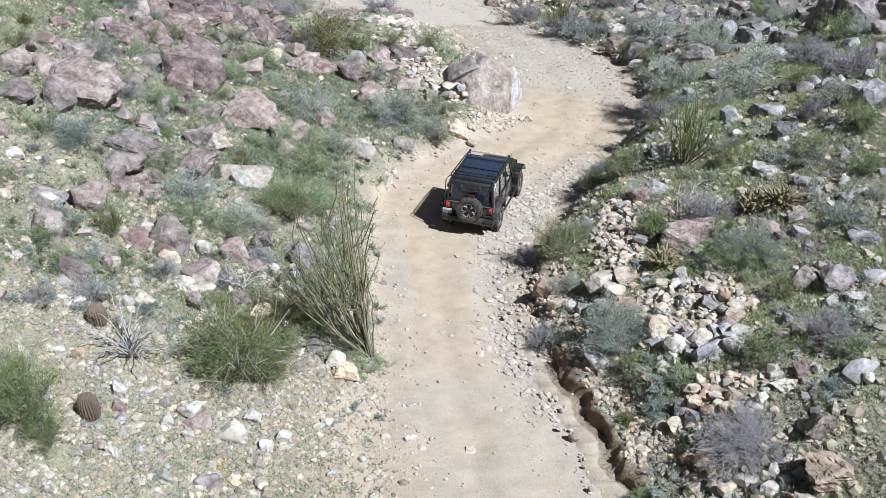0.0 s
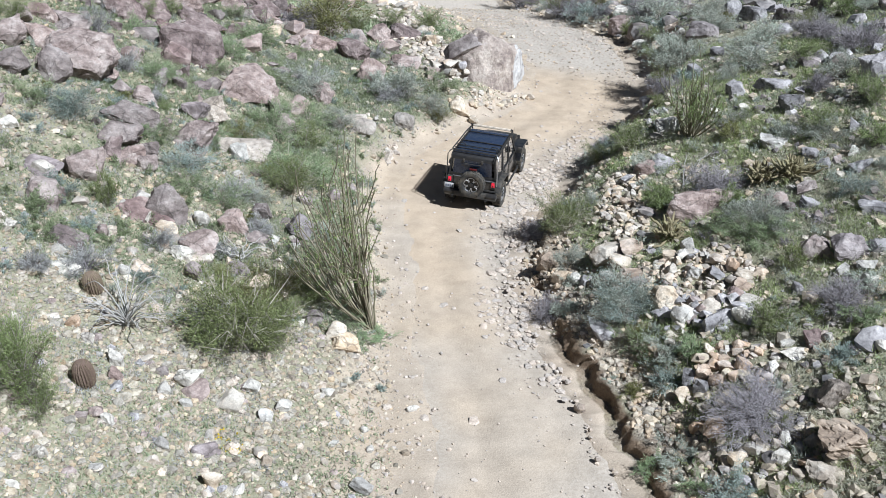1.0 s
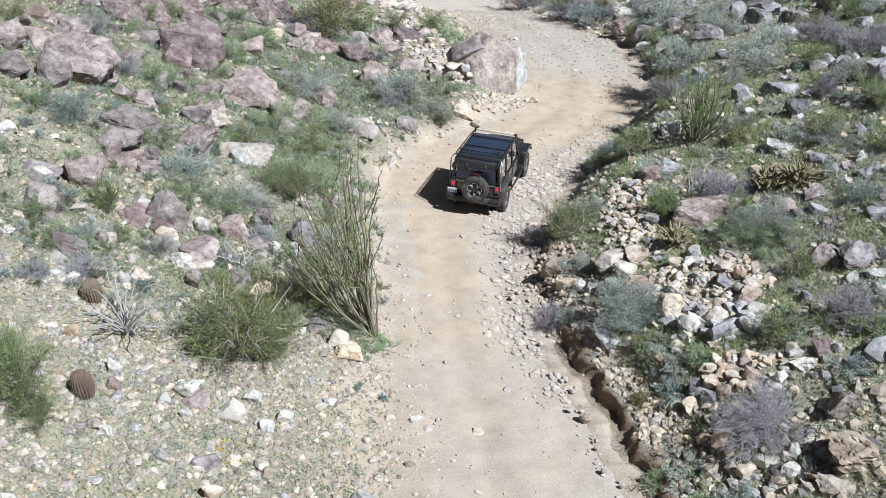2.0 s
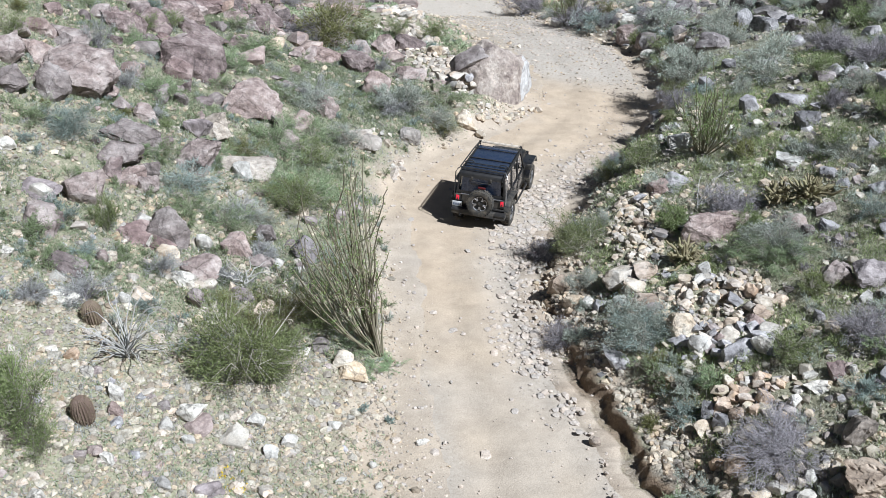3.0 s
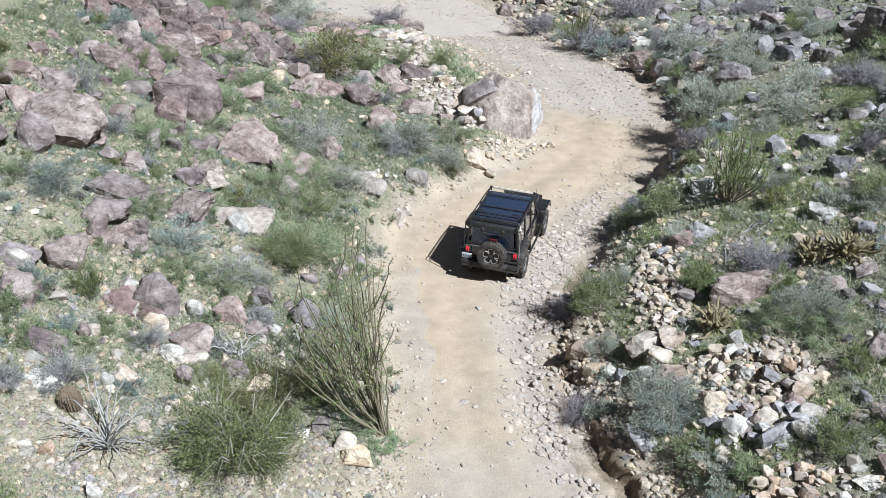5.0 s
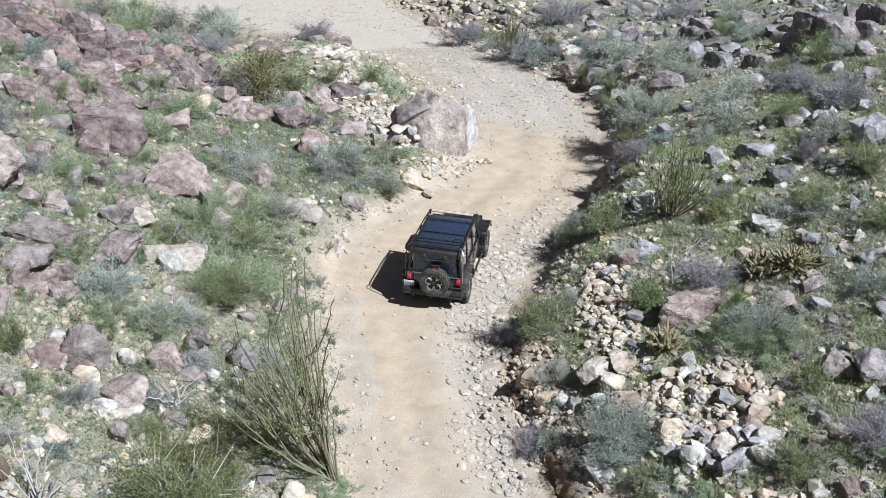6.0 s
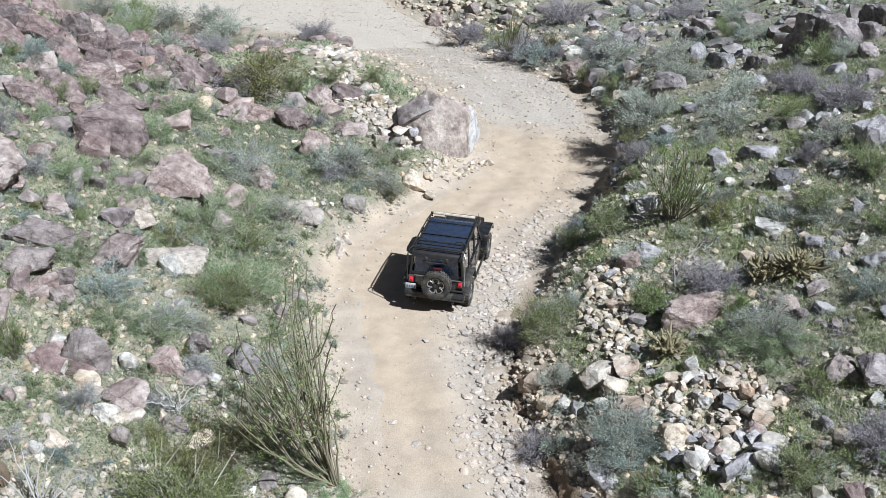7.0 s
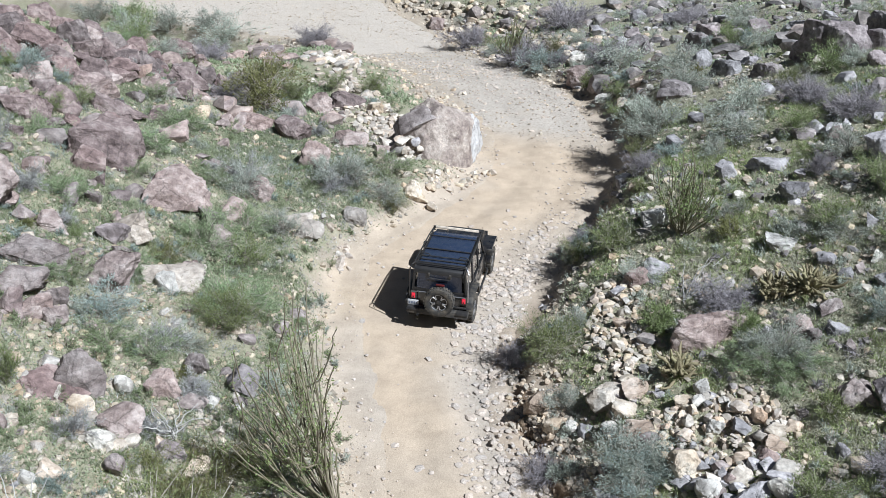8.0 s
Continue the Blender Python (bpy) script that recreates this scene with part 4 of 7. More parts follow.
boulder(5.88, 18.55, 0.25, 0.19, 0.20, 0, "o")
boulder(5.90, 18.15, 0.31, 0.23, 0.16, 0, "o")
boulder(2.71, 17.74, 0.28, 0.22, 0.28, 0, "b")
boulder(9.20, 32.93, 0.80, 0.62, 0.69, 0, "g")
boulder(10.44, 32.57, 1.44, 0.89, 0.49, 0, "g", 0, cuts=SHEER)
boulder(12.05, 34.51, 0.83, 0.64, 0.45, 0, "d")
boulder(10.33, 30.27, 0.79, 0.69, 0.79, -25, "g")
boulder(13.24, 31.38, 1.25, 0.77, 1.22, 0, "g")
boulder(9.17, 27.91, 0.84, 0.66, 0.40, 0, "w")
boulder(8.07, 31.13, 0.47, 0.43, 0.47, 0, "w")
boulder(11.52, 27.88, 0.45, 0.35, 0.38, 0, "g")
boulder(10.98, 26.20, 0.36, 0.28, 0.36, 0, "w")
boulder(10.01, 25.71, 0.42, 0.33, 0.41, 0, "g")
boulder(9.92, 26.66, 0.55, 0.43, 0.38, 0, "g")
boulder(6.14, 28.34, 0.87, 0.62, 0.35, 0, "g")
boulder(5.44, 28.04, 0.66, 0.52, 0.56, 0, "p")
boulder(6.64, 31.09, 0.93, 0.73, 0.74, 0, "w")
boulder(9.72, 38.48, 0.62, 0.48, 0.44, 0, "g")
boulder(10.79, 25.11, 0.59, 0.46, 0.44, 0, "g")
boulder(6.45, 24.74, 1.72, 1.05, 1.12, 0, "p")
boulder(8.61, 21.35, 0.82, 0.64, 0.71, 0, "p")
boulder(-6.76, 41.48, 1.94, 1.20, 0.72, 8, "p")
boulder(-5.07, 41.04, 1.52, 0.95, 1.22, 8, "v")
boulder(-4.15, 38.46, 1.43, 0.88, 1.40, 0, "p")
boulder(-3.00, 40.91, 1.68, 1.04, 0.60, -8, "p")
boulder(-3.14, 45.29, 1.57, 0.98, 0.99, 18, "v")
boulder(-1.34, 39.79, 1.17, 0.91, 0.67, 0, "p")
boulder(-4.32, 44.60, 1.11, 0.87, 1.05, 0, "p")
boulder(-1.98, 44.43, 0.90, 0.70, 0.62, 0, "t")
boulder(-0.43, 36.86, 0.82, 0.64, 0.79, 0, "t")
boulder(-5.61, 34.98, 0.90, 0.76, 0.89, 40, "p")
boulder(-15.17, 47.87, 1.21, 1.20, 1.19, 0, "v")
boulder(-14.51, 42.27, 1.77, 1.10, 1.60, 0, "v")
boulder(-16.34, 48.61, 1.22, 0.96, 1.05, 0, "v")
boulder(-14.47, 46.19, 1.55, 0.96, 1.52, -20, "v")
boulder(-13.01, 44.87, 1.91, 1.19, 1.66, -30, "v")
boulder(-13.24, 41.26, 0.98, 0.91, 0.96, 0, "v")
boulder(-15.57, 42.76, 1.42, 0.88, 1.34, 0, "v")
boulder(-14.96, 40.47, 0.67, 0.53, 0.66, 0, "v")
boulder(-13.12, 43.06, 0.61, 0.67, 0.59, 0, "v")
boulder(-12.09, 40.29, 1.53, 0.95, 1.10, 25, "v")
boulder(-13.03, 38.18, 1.08, 0.85, 0.81, 0, "v")
boulder(-11.90, 43.66, 1.55, 0.96, 0.87, 0, "v")
boulder(-11.32, 51.24, 1.63, 1.01, 1.33, 0, "v")
boulder(-11.29, 50.03, 0.58, 0.56, 0.57, 0, "v")
boulder(-10.20, 46.88, 1.02, 0.79, 0.99, 30, "v")
boulder(-10.19, 50.43, 0.67, 0.68, 0.66, 0, "v")
boulder(-10.94, 46.26, 0.80, 0.63, 0.79, 0, "v")
boulder(-9.19, 46.47, 0.95, 0.74, 0.91, 0, "v")
boulder(-10.49, 37.49, 0.76, 0.59, 0.64, 0, "v")
boulder(-9.87, 39.77, 1.03, 0.81, 0.37, 0, "v")
boulder(-9.52, 42.82, 1.11, 0.87, 0.95, 0, "v")
boulder(15.68, 41.29, 3.03, 1.88, 2.11, 0, "d", 0, cuts=SHEER)
boulder(16.37, 47.26, 1.17, 0.91, 0.81, 0, "g")
boulder(17.06, 41.15, 1.36, 0.84, 1.11, 0, "d", 0, cuts=SHEER)
boulder(16.15, 39.02, 0.82, 0.64, 0.68, 0, "d")
boulder(13.27, 41.49, 1.32, 0.82, 0.76, 0, "d", 0, cuts=SHEER)
boulder(12.31, 43.50, 1.39, 0.86, 0.96, 0, "g", 0, cuts=SHEER)
boulder(13.22, 44.04, 0.82, 0.64, 0.64, 0, "g")
boulder(12.81, 49.56, 1.32, 0.82, 1.22, 0, "d", 0, cuts=SHEER)
boulder(11.91, 45.79, 1.22, 0.76, 1.13, 0, "g")
boulder(9.87, 42.12, 1.41, 0.88, 1.06, -15, "d")
boulder(14.06, 36.22, 0.96, 0.75, 0.60, 0, "w")
boulder(9.77, 38.59, 0.56, 0.44, 0.40, 0, "w")
boulder(10.61, 52.95, 0.99, 0.77, 0.99, 0, "d")
boulder(10.99, 51.50, 0.69, 0.81, 0.69, 0, "d")
boulder(8.08, 53.59, 1.01, 0.79, 0.79, 0, "w")
boulder(7.82, 50.98, 1.52, 0.94, 1.27, 0, "p")
boulder(9.33, 46.17, 0.62, 0.49, 0.56, 0, "o")
boulder(9.43, 44.66, 0.48, 0.38, 0.47, 0, "w")
boulder(8.23, 47.53, 1.04, 0.81, 0.48, 0, "w")
boulder(4.53, 57.21, 0.77, 0.60, 0.77, 0, "w")
boulder(8.68, 21.56, 0.75, 0.58, 0.50, -15, "p")
boulder(9.38, 20.98, 1.10, 0.86, 0.68, 0, "d")
boulder(8.92, 20.30, 0.34, 0.26, 0.34, 0, "w")
boulder(9.46, 20.26, 0.47, 0.37, 0.36, 0, "w")
boulder(6.35, 21.97, 0.36, 0.28, 0.20, 0, "w")
boulder(7.88, 19.97, 0.30, 0.35, 0.30, 0, "g")
boulder(7.67, 17.96, 0.38, 0.44, 0.38, 0, "v")
boulder(7.17, 18.04, 0.28, 0.22, 0.26, 0, "w")
boulder(7.28, 17.66, 0.68, 0.37, 0.24, 0, "w")
boulder(9.36, 19.59, 0.39, 0.31, 0.38, 0, "w")
boulder(8.02, 17.96, 0.25, 0.20, 0.25, 0, "w")
boulder(-9.59, 44.53, 1.76, 0.96, 1.03, 30, "v")
boulder(-8.52, 41.04, 0.89, 0.74, 0.62, 0, "t")
boulder(-10.84, 20.14, 0.33, 0.28, 0.24, 0, "w")
boulder(-4.83, 23.53, 0.39, 0.27, 0.23, 0, "w")
boulder(-8.22, 17.17, 0.31, 0.26, 0.22, 0, "w")
boulder(-3.95, 16.72, 0.33, 0.43, 0.34, 0, "w")
boulder(-6.03, 14.71, 0.34, 0.28, 0.24, 0, "w")
boulder(-7.00, 13.64, 0.26, 0.23, 0.20, 0, "w")
boulder(-3.20, 19.92, 0.52, 0.42, 0.34, 0, "t", 0, -0.38, "cream smooth rock lying on a larger one", worn=7)
boulder(-3.00, 19.70, 0.84, 0.58, 0.46, 8, "t", 12, 0.06, "cream smooth rock beside the ocotillo", worn=7)
boulder(-3.13, 17.60, 0.34, 0.33, 0.27, 0, "w")
boulder(-2.77, 15.88, 0.22, 0.21, 0.18, 0, "w")
boulder(-2.20, 16.64, 0.20, 0.19, 0.16, 0, "w")
boulder(-2.00, 15.95, 0.18, 0.17, 0.14, 0, "w")
boulder(-1.17, 17.57, 0.33, 0.20, 0.17, 0, "w")
boulder(-2.05, 14.65, 0.51, 0.36, 0.31, 0, "w")
boulder(7.48, 16.04, 0.62, 0.5, 0.78, 15, "b")
boulder(5.93, 14.49, 0.24, 0.18, 0.15, 0, "w")
boulder(6.37, 14.73, 0.48, 0.37, 0.31, 0, "w")
boulder(6.79, 14.52, 0.51, 0.31, 0.27, 0, "o")
boulder(6.93, 14.19, 0.62, 0.44, 0.37, 0, "t")
boulder(6.53, 14.28, 0.33, 0.30, 0.25, 0, "t")
boulder(6.54, 15.23, 0.27, 0.35, 0.27, 0, "w")
boulder(6.73, 14.90, 0.22, 0.28, 0.22, 0, "w")
boulder(4.72, 26.20, 0.50, 0.33, 0.27, 0, "o")
boulder(8.41, 24.14, 0.78, 0.62, 0.52, 0, "p")
boulder(8.56, 23.64, 0.36, 0.39, 0.33, 0, "p")
boulder(9.21, 24.48, 0.65, 0.44, 0.37, -10, "p")
boulder(9.15, 23.69, 0.64, 0.39, 0.34, 0, "g")
boulder(10.39, 22.76, 0.79, 0.48, 0.42, 0, "g")
boulder(8.92, 17.30, 0.34, 0.37, 0.31, 0, "w")
boulder(0.13, 36.35, 0.47, 0.42, 0.36, 0, "t")
boulder(11.14, 55.23, 1.09, 0.84, 0.71, 0, "d")
boulder(13.82, 51.38, 1.30, 1.10, 0.93, 0, "d", 0, cuts=SHEER)
boulder(18.30, 43.00, 1.67, 1.32, 1.27, 0, "d", 0, cuts=SHEER)
boulder(10.86, 31.48, 0.40, 0.40, 0.33, 0, "g")
boulder(1.49, 72.22, 1.16, 1.19, 1.00, 0, "p")
boulder(8.20, 55.01, 0.73, 0.44, 0.39, 0, "w")
boulder(7.59, 56.93, 0.81, 0.73, 0.62, 0, "o")
boulder(-16.22, 44.44, 1.59, 1.30, 1.07, 0, "v")
boulder(10.20, 54.14, 0.77, 0.72, 0.61, 0, "g")
boulder(10.23, 59.85, 0.84, 0.80, 0.67, 0, "g")
boulder(12.89, 62.53, 1.00, 0.96, 0.81, 0, "g")
boulder(13.68, 57.77, 0.98, 0.89, 0.75, 0, "g")
boulder(15.56, 49.80, 0.93, 0.91, 0.77, 0, "d")
boulder(15.48, 54.73, 0.92, 0.84, 0.71, 0, "g")
boulder(17.91, 47.79, 0.79, 0.62, 0.53, 0, "g")
boulder(8.66, 45.42, 0.65, 0.48, 0.40, 0, "t")
boulder(15.46, 36.86, 0.85, 0.67, 0.57, 0, "d")
boulder(11.10, 37.64, 0.47, 0.39, 0.32, 0, "g")
boulder(11.68, 29.99, 0.37, 0.28, 0.24, 0, "w")
boulder(12.50, 29.72, 0.42, 0.33, 0.29, 0, "g")
boulder(9.03, 31.12, 0.39, 0.33, 0.27, 0, "w")

boulder(2.28, 24.05, 0.62, 0.55, 0.75, 0, "b", 10, 0.2, "brown earthy boulder at the lip of the bank")
boulder(-3.85, 33.0, 0.95, 0.8, 0.75, 10, "s")
boulder(-4.3, 33.75, 1.1, 0.6, 0.35, 5, "s")
boulder(-2.45, 34.7, 0.95, 0.7, 0.6, 20, "s")
boulder(-7.15, 28.45, 1.75, 1.1, 0.55, 8, "s")
boulder(-8.6, 30.2, 1.3, 0.95, 0.8, -20, "s")


def outcrop(seed, count, cx, cy, rx, ry, kinds, sizes):
    """Broken blocks crowded over an oval of the slope, leaning on one another."""
    rng = random.Random(seed)
    for _ in range(count):
        a, q = rng.uniform(0, 2 * math.pi), math.sqrt(rng.random())
        size = rng.uniform(*sizes)
        boulder(round(cx + rx * q * math.cos(a), 2), round(cy + ry * q * math.sin(a), 2), size, size * rng.uniform(0.6, 0.9), size * rng.uniform(0.5, 0.9), rng.uniform(-35, 35), rng.choice(kinds))


outcrop(5, 36, -12.6, 43.5, 3.2, 6.0, "vvvp", (0.6, 1.6))
outcrop(6, 14, -9.0, 46.5, 1.6, 3.5, "vp", (0.5, 1.2))
outcrop(7, 16, -12.9, 35.0, 2.2, 3.6, "pv", (0.4, 0.9))
outcrop(8, 16, -9.3, 27.5, 1.8, 2.6, "pv", (0.35, 0.8))

# ---- shrubs ----
bush(-5.15, 18.55, 3.5, "creosote", 0.80)
bush(-4.55, 18.75, 1.9, "creosote", 0.95)
bush(-5.6, 20.3, 1.9, "olive", 0.55)
bush(-4.9, 21.2, 2.1, "olive", 0.5)
bush(-3.9, 21.3, 1.7, "creosote", 0.6)
bush(-6.2, 21.0, 1.4, "olive", 0.55)
bush(-3.2, 20.75, 1.3, "green", 0.45)
bush(-2.2, 20.5, 1.0, "green", 0.35)
bush(-2.75, 20.1, 0.9, "green", 0.35)
bush(-4.47, 19.89, 1.26, "creosote", 1.00)
bush(-5.92, 18.19, 1.01, "creosote", 1.26)
bush(-8.71, 15.09, 2.3, "creosote", 1.15)
bush(-8.3, 14.6, 1.4, "creosote", 0.9)
bush(-9.44, 16.10, 0.90, "creosote", 1.26)
bush(-5.74, 27.65, 2.49, "green", 0.75)
bush(-4.87, 28.27, 1.62, "green", 0.77)
bush(-3.3, 36.6, 1.7, "pale", 0.75)
bush(-1.55, 36.1, 1.7, "sage", 0.77)
bush(-6.60, 44.16, 3.96, "olive", 0.75)
bush(-5.53, 46.05, 2.06, "creosote", 0.75)
bush(-6.15, 35.19, 2.32, "sage", 0.75)
bush(-7.09, 35.23, 1.63, "green", 0.75)
bush(-14.40, 30.27, 1.59, "creosote", 0.77)
bush(-12.70, 32.43, 1.27, "pale", 1.70)
bush(-11.26, 30.67, 1.04, "pale", 1.22)
bush(-11.50, 26.47, 2.30, "teal", 0.75)
bush(-12.39, 26.05, 1.64, "green", 0.75)
bush(-6.75, 30.95, 2.45, "green", 0.75)
bush(-7.43, 29.68, 1.42, "olive", 0.75)
bush(-8.32, 26.11, 1.92, "teal", 0.75)
bush(-7.11, 24.93, 1.87, "green", 0.75)
bush(-6.33, 25.79, 1.28, "sage", 0.75)
bush(-10.36, 22.14, 1.00, "teal", 1.06)
bush(-9.46, 22.63, 0.87, "creosote", 1.69)
bush(-9.04, 19.52, 1.63, "pale", 0.75)
bush(-9.94, 18.95, 1.00, "pale", 0.75)
bush(-7.88, 21.64, 1.30, "pale", 0.75)
bush(-6.49, 22.34, 0.89, "pale", 0.86)
bush(-5.89, 23.84, 1.09, "pale", 0.76)
bush(-12.10, 34.54, 1.56, "green", 0.75)
bush(-10.61, 31.16, 1.44, "green", 0.75)
bush(-9.24, 36.62, 1.95, "green", 0.75)
bush(-9.18, 39.45, 1.78, "green", 0.75)
bush(-11.89, 38.09, 1.42, "creosote", 0.75)
bush(-10.73, 21.24, 1.25, "green", 0.75)
bush(-10.15, 20.63, 0.88, "green", 0.75)
bush(-8.17, 28.65, 1.37, "green", 0.75)
bush(-9.44, 27.39, 1.31, "green", 0.75)
bush(-5.52, 30.27, 1.94, "creosote", 0.75)
bush(-4.69, 32.75, 1.55, "sage", 0.75)
bush(-3.47, 37.48, 1.74, "sage", 0.75)
bush(4.0, 20.89, 2.1, "teal", 0.8)
bush(4.15, 21.0, 2.15, "sage", 0.8)
bush(4.25, 19.5, 1.15, "green", 0.75)
bush(4.8, 18.9, 1.15, "sage", 0.75)
bush(4.67, 18.00, 1.10, "teal", 0.76)
bush(5.28, 18.56, 1.01, "green", 0.75)
bush(6.15, 15.95, 2.3, "dry", 0.42)
bush(4.63, 15.61, 1.1, "sage", 0.55)
bush(4.09, 15.47, 0.92, "green", 0.75)
bush(5.40, 14.18, 1.36, "teal", 0.75)
bush(4.86, 14.65, 0.88, "green", 0.75)
bush(8.61, 19.00, 1.52, "dry", 0.75)
bush(6.98, 19.01, 1.60, "creosote", 0.75)
bush(8.08, 17.25, 1.03, "teal", 0.76)
bush(7.75, 23.30, 1.9, "sage", 0.75)
bush(7.45, 22.90, 2.1, "green", 0.5)
bush(8.2, 22.75, 1.4, "green", 0.6)
bush(5.48, 25.68, 1.20, "creosote", 0.9)
bush(5.55, 25.72, 1.22, "creosote", 0.8)
bush(7.12, 25.95, 1.95, "dry", 0.62)
bush(2.23, 21.98, 1.29, "dry", 0.85)
bush(2.58, 21.77, 1.16, "sage", 0.75)
bush(2.95, 26.16, 2.30, "creosote", 0.75)
bush(3.66, 26.84, 1.33, "sage", 0.75)
bush(2.97, 23.78, 1.31, "sage", 0.75)
bush(5.22, 30.25, 2.01, "creosote", 0.75)
bush(4.47, 31.17, 1.50, "creosote", 0.75)
bush(5.65, 28.22, 1.36, "sage", 0.75)
bush(8.41, 39.71, 2.99, "sage", 0.75)
bush(10.51, 36.26, 2.45, "sage", 0.75)
bush(6.38, 54.61, 2.89, "teal", 0.75)
bush(9.27, 51.79, 2.65, "dry", 0.75)
bush(10.47, 42.99, 2.53, "sage", 0.75)
bush(13.09, 37.67, 1.94, "dry", 0.75)
bush(11.92, 34.89, 2.09, "creosote", 0.75)
bush(13.85, 35.05, 1.82, "dry", 0.75)
bush(10.62, 28.31, 1.98, "creosote", 0.75)
bush(8.42, 30.26, 1.41, "sage", 0.75)
bush(10.26, 23.91, 1.35, "teal", 0.75)
bush(12.43, 30.04, 1.60, "creosote", 0.75)
bush(11.62, 26.49, 1.24, "creosote", 0.75)
bush(9.32, 19.41, 1.00, "sage", 0.75)
bush(8.88, 18.30, 0.97, "green", 0.75)
bush(3.93, 17.92, 0.74, "olive", 0.85)
bush(3.21, 18.22, 0.51, "olive", 0.75)
bush(8.02, 21.08, 1.07, "creosote", 0.75)
bush(1.98, 26.66, 1.12, "dry", 0.75)
bush(9.30, 65.20, 4.02, "dry", 0.75)
bush(3.55, 67.84, 3.28, "dry", 0.77)
bush(5.89, 56.62, 3.14, "dry", 0.75)
bush(4.82, 61.84, 2.56, "creosote", 0.75)
bush(7.17, 56.05, 1.70, "olive", 0.85)
bush(9.55, 50.78, 3.15, "sage", 0.75)
bush(10.95, 45.81, 2.83, "sage", 0.75)
bush(10.90, 42.92, 1.47, "sage", 0.75)
bush(8.59, 39.12, 2.72, "sage", 0.75)
bush(11.31, 38.33, 2.37, "sage", 0.75)
bush(13.29, 39.52, 1.62, "creosote", 0.75)
bush(14.68, 40.04, 2.17, "creosote", 0.80)
bush(13.91, 34.99, 2.15, "dry", 0.75)
bush(13.33, 37.38, 1.79, "dry", 0.75)
bush(15.70, 39.57, 1.60, "sage", 0.75)
bush(14.70, 46.40, 1.89, "sage", 0.75)
bush(13.98, 48.38, 1.98, "creosote", 0.75)
bush(14.26, 56.57, 2.32, "dry", 0.75)
bush(15.92, 53.44, 2.18, "sage", 0.75)
bush(19.23, 45.94, 1.85, "creosote", 0.75)
bush(12.46, 32.07, 1.99, "sage", 0.75)
bush(12.35, 29.35, 1.63, "creosote", 0.75)
bush(9.43, 35.11, 1.46, "sage", 0.75)
bush(7.28, 35.43, 1.49, "dry", 0.75)
bush(9.60, 28.35, 1.20, "sage", 0.75)
bush(10.73, 27.79, 1.56, "sage", 0.75)
bush(-12.82, 71.61, 4.44, "sage", 0.75)
bush(-16.9, 73.4, 3.4, "sage", 0.9)
bush(-19.9, 75.0, 3.6, "green", 0.9)
bush(-22.4, 76.2, 3.8, "sage", 0.9)
bush(-13.4, 52.3, 2.6, "creosote", 0.9)
bush(-14.6, 54.5, 2.8, "sage", 0.9)
bush(-11.7, 50.2, 2.0, "sage", 0.9)
bush(-13.88, 39.1, 1.9, "teal", 0.9)
bush(-10.2, 52.6, 2.2, "dry", 0.8)
bush(-6.84, 46.94, 3.53, "olive", 0.75)
bush(-7.92, 44.41, 2.12, "dry", 0.75)
bush(-6.51, 69.76, 2.89, "dry", 0.75)
bush(-14.12, 73.15, 3.00, "sage", 0.75)
bush(-19.07, 74.26, 3.05, "creosote", 0.75)
bush(-13.96, 39.72, 1.82, "teal", 0.75)
bush(-13.83, 51.03, 1.70, "green", 1.00)
bush(-10.24, 41.64, 1.68, "green", 0.75)
bush(-12.38, 36.69, 1.46, "creosote", 0.75)
bush(-2.12, 47.33, 1.95, "creosote", 0.75)
bush(-3.92, 47.84, 1.64, "creosote", 0.75)
bush(-1.30, 38.24, 2.15, "green", 0.75)
bush(-2.71, 37.11, 2.61, "sage", 0.75)
bush(-1.25, 36.0, 1.4, "olive", 0.75)
bush(-5.72, 32.64, 2.3, "green", 0.6)
bush(-6.34, 36.08, 2.1, "pale", 0.75)
bush(-8.79, 39.39, 2.41, "green", 0.75)
bush(-9.20, 34.04, 1.39, "green", 0.75)
bush(-10.53, 31.01, 1.89, "green", 0.75)
bush(-6.79, 25.61, 1.65, "pale", 0.75)
bush(-5.31, 26.87, 2.33, "creosote", 0.75)
bush(-7.96, 24.91, 1.77, "green", 0.75)

# ---- ocotillos, cacti, dead wood, and the great boulder ----
WAND = leaf_material("ocotillo_wand", (0.14, 0.125, 0.088), (0.27, 0.24, 0.165), 0.0)
WAND_LEAF = leaf_material("ocotillo_leaves", (0.14, 0.185, 0.065), (0.27, 0.335, 0.135))
DEADWOOD = leaf_material("bleached_dead_wood", (0.27, 0.26, 0.24), (0.45, 0.435, 0.41), 0.0)
SPINE = leaf_material("barrel_cactus_skin", (0.16, 0.115, 0.09), (0.27, 0.205, 0.16), 0.0)
CHOLLA = leaf_material("cholla_spines", (0.17, 0.145, 0.085), (0.34, 0.30, 0.18), 0.1)


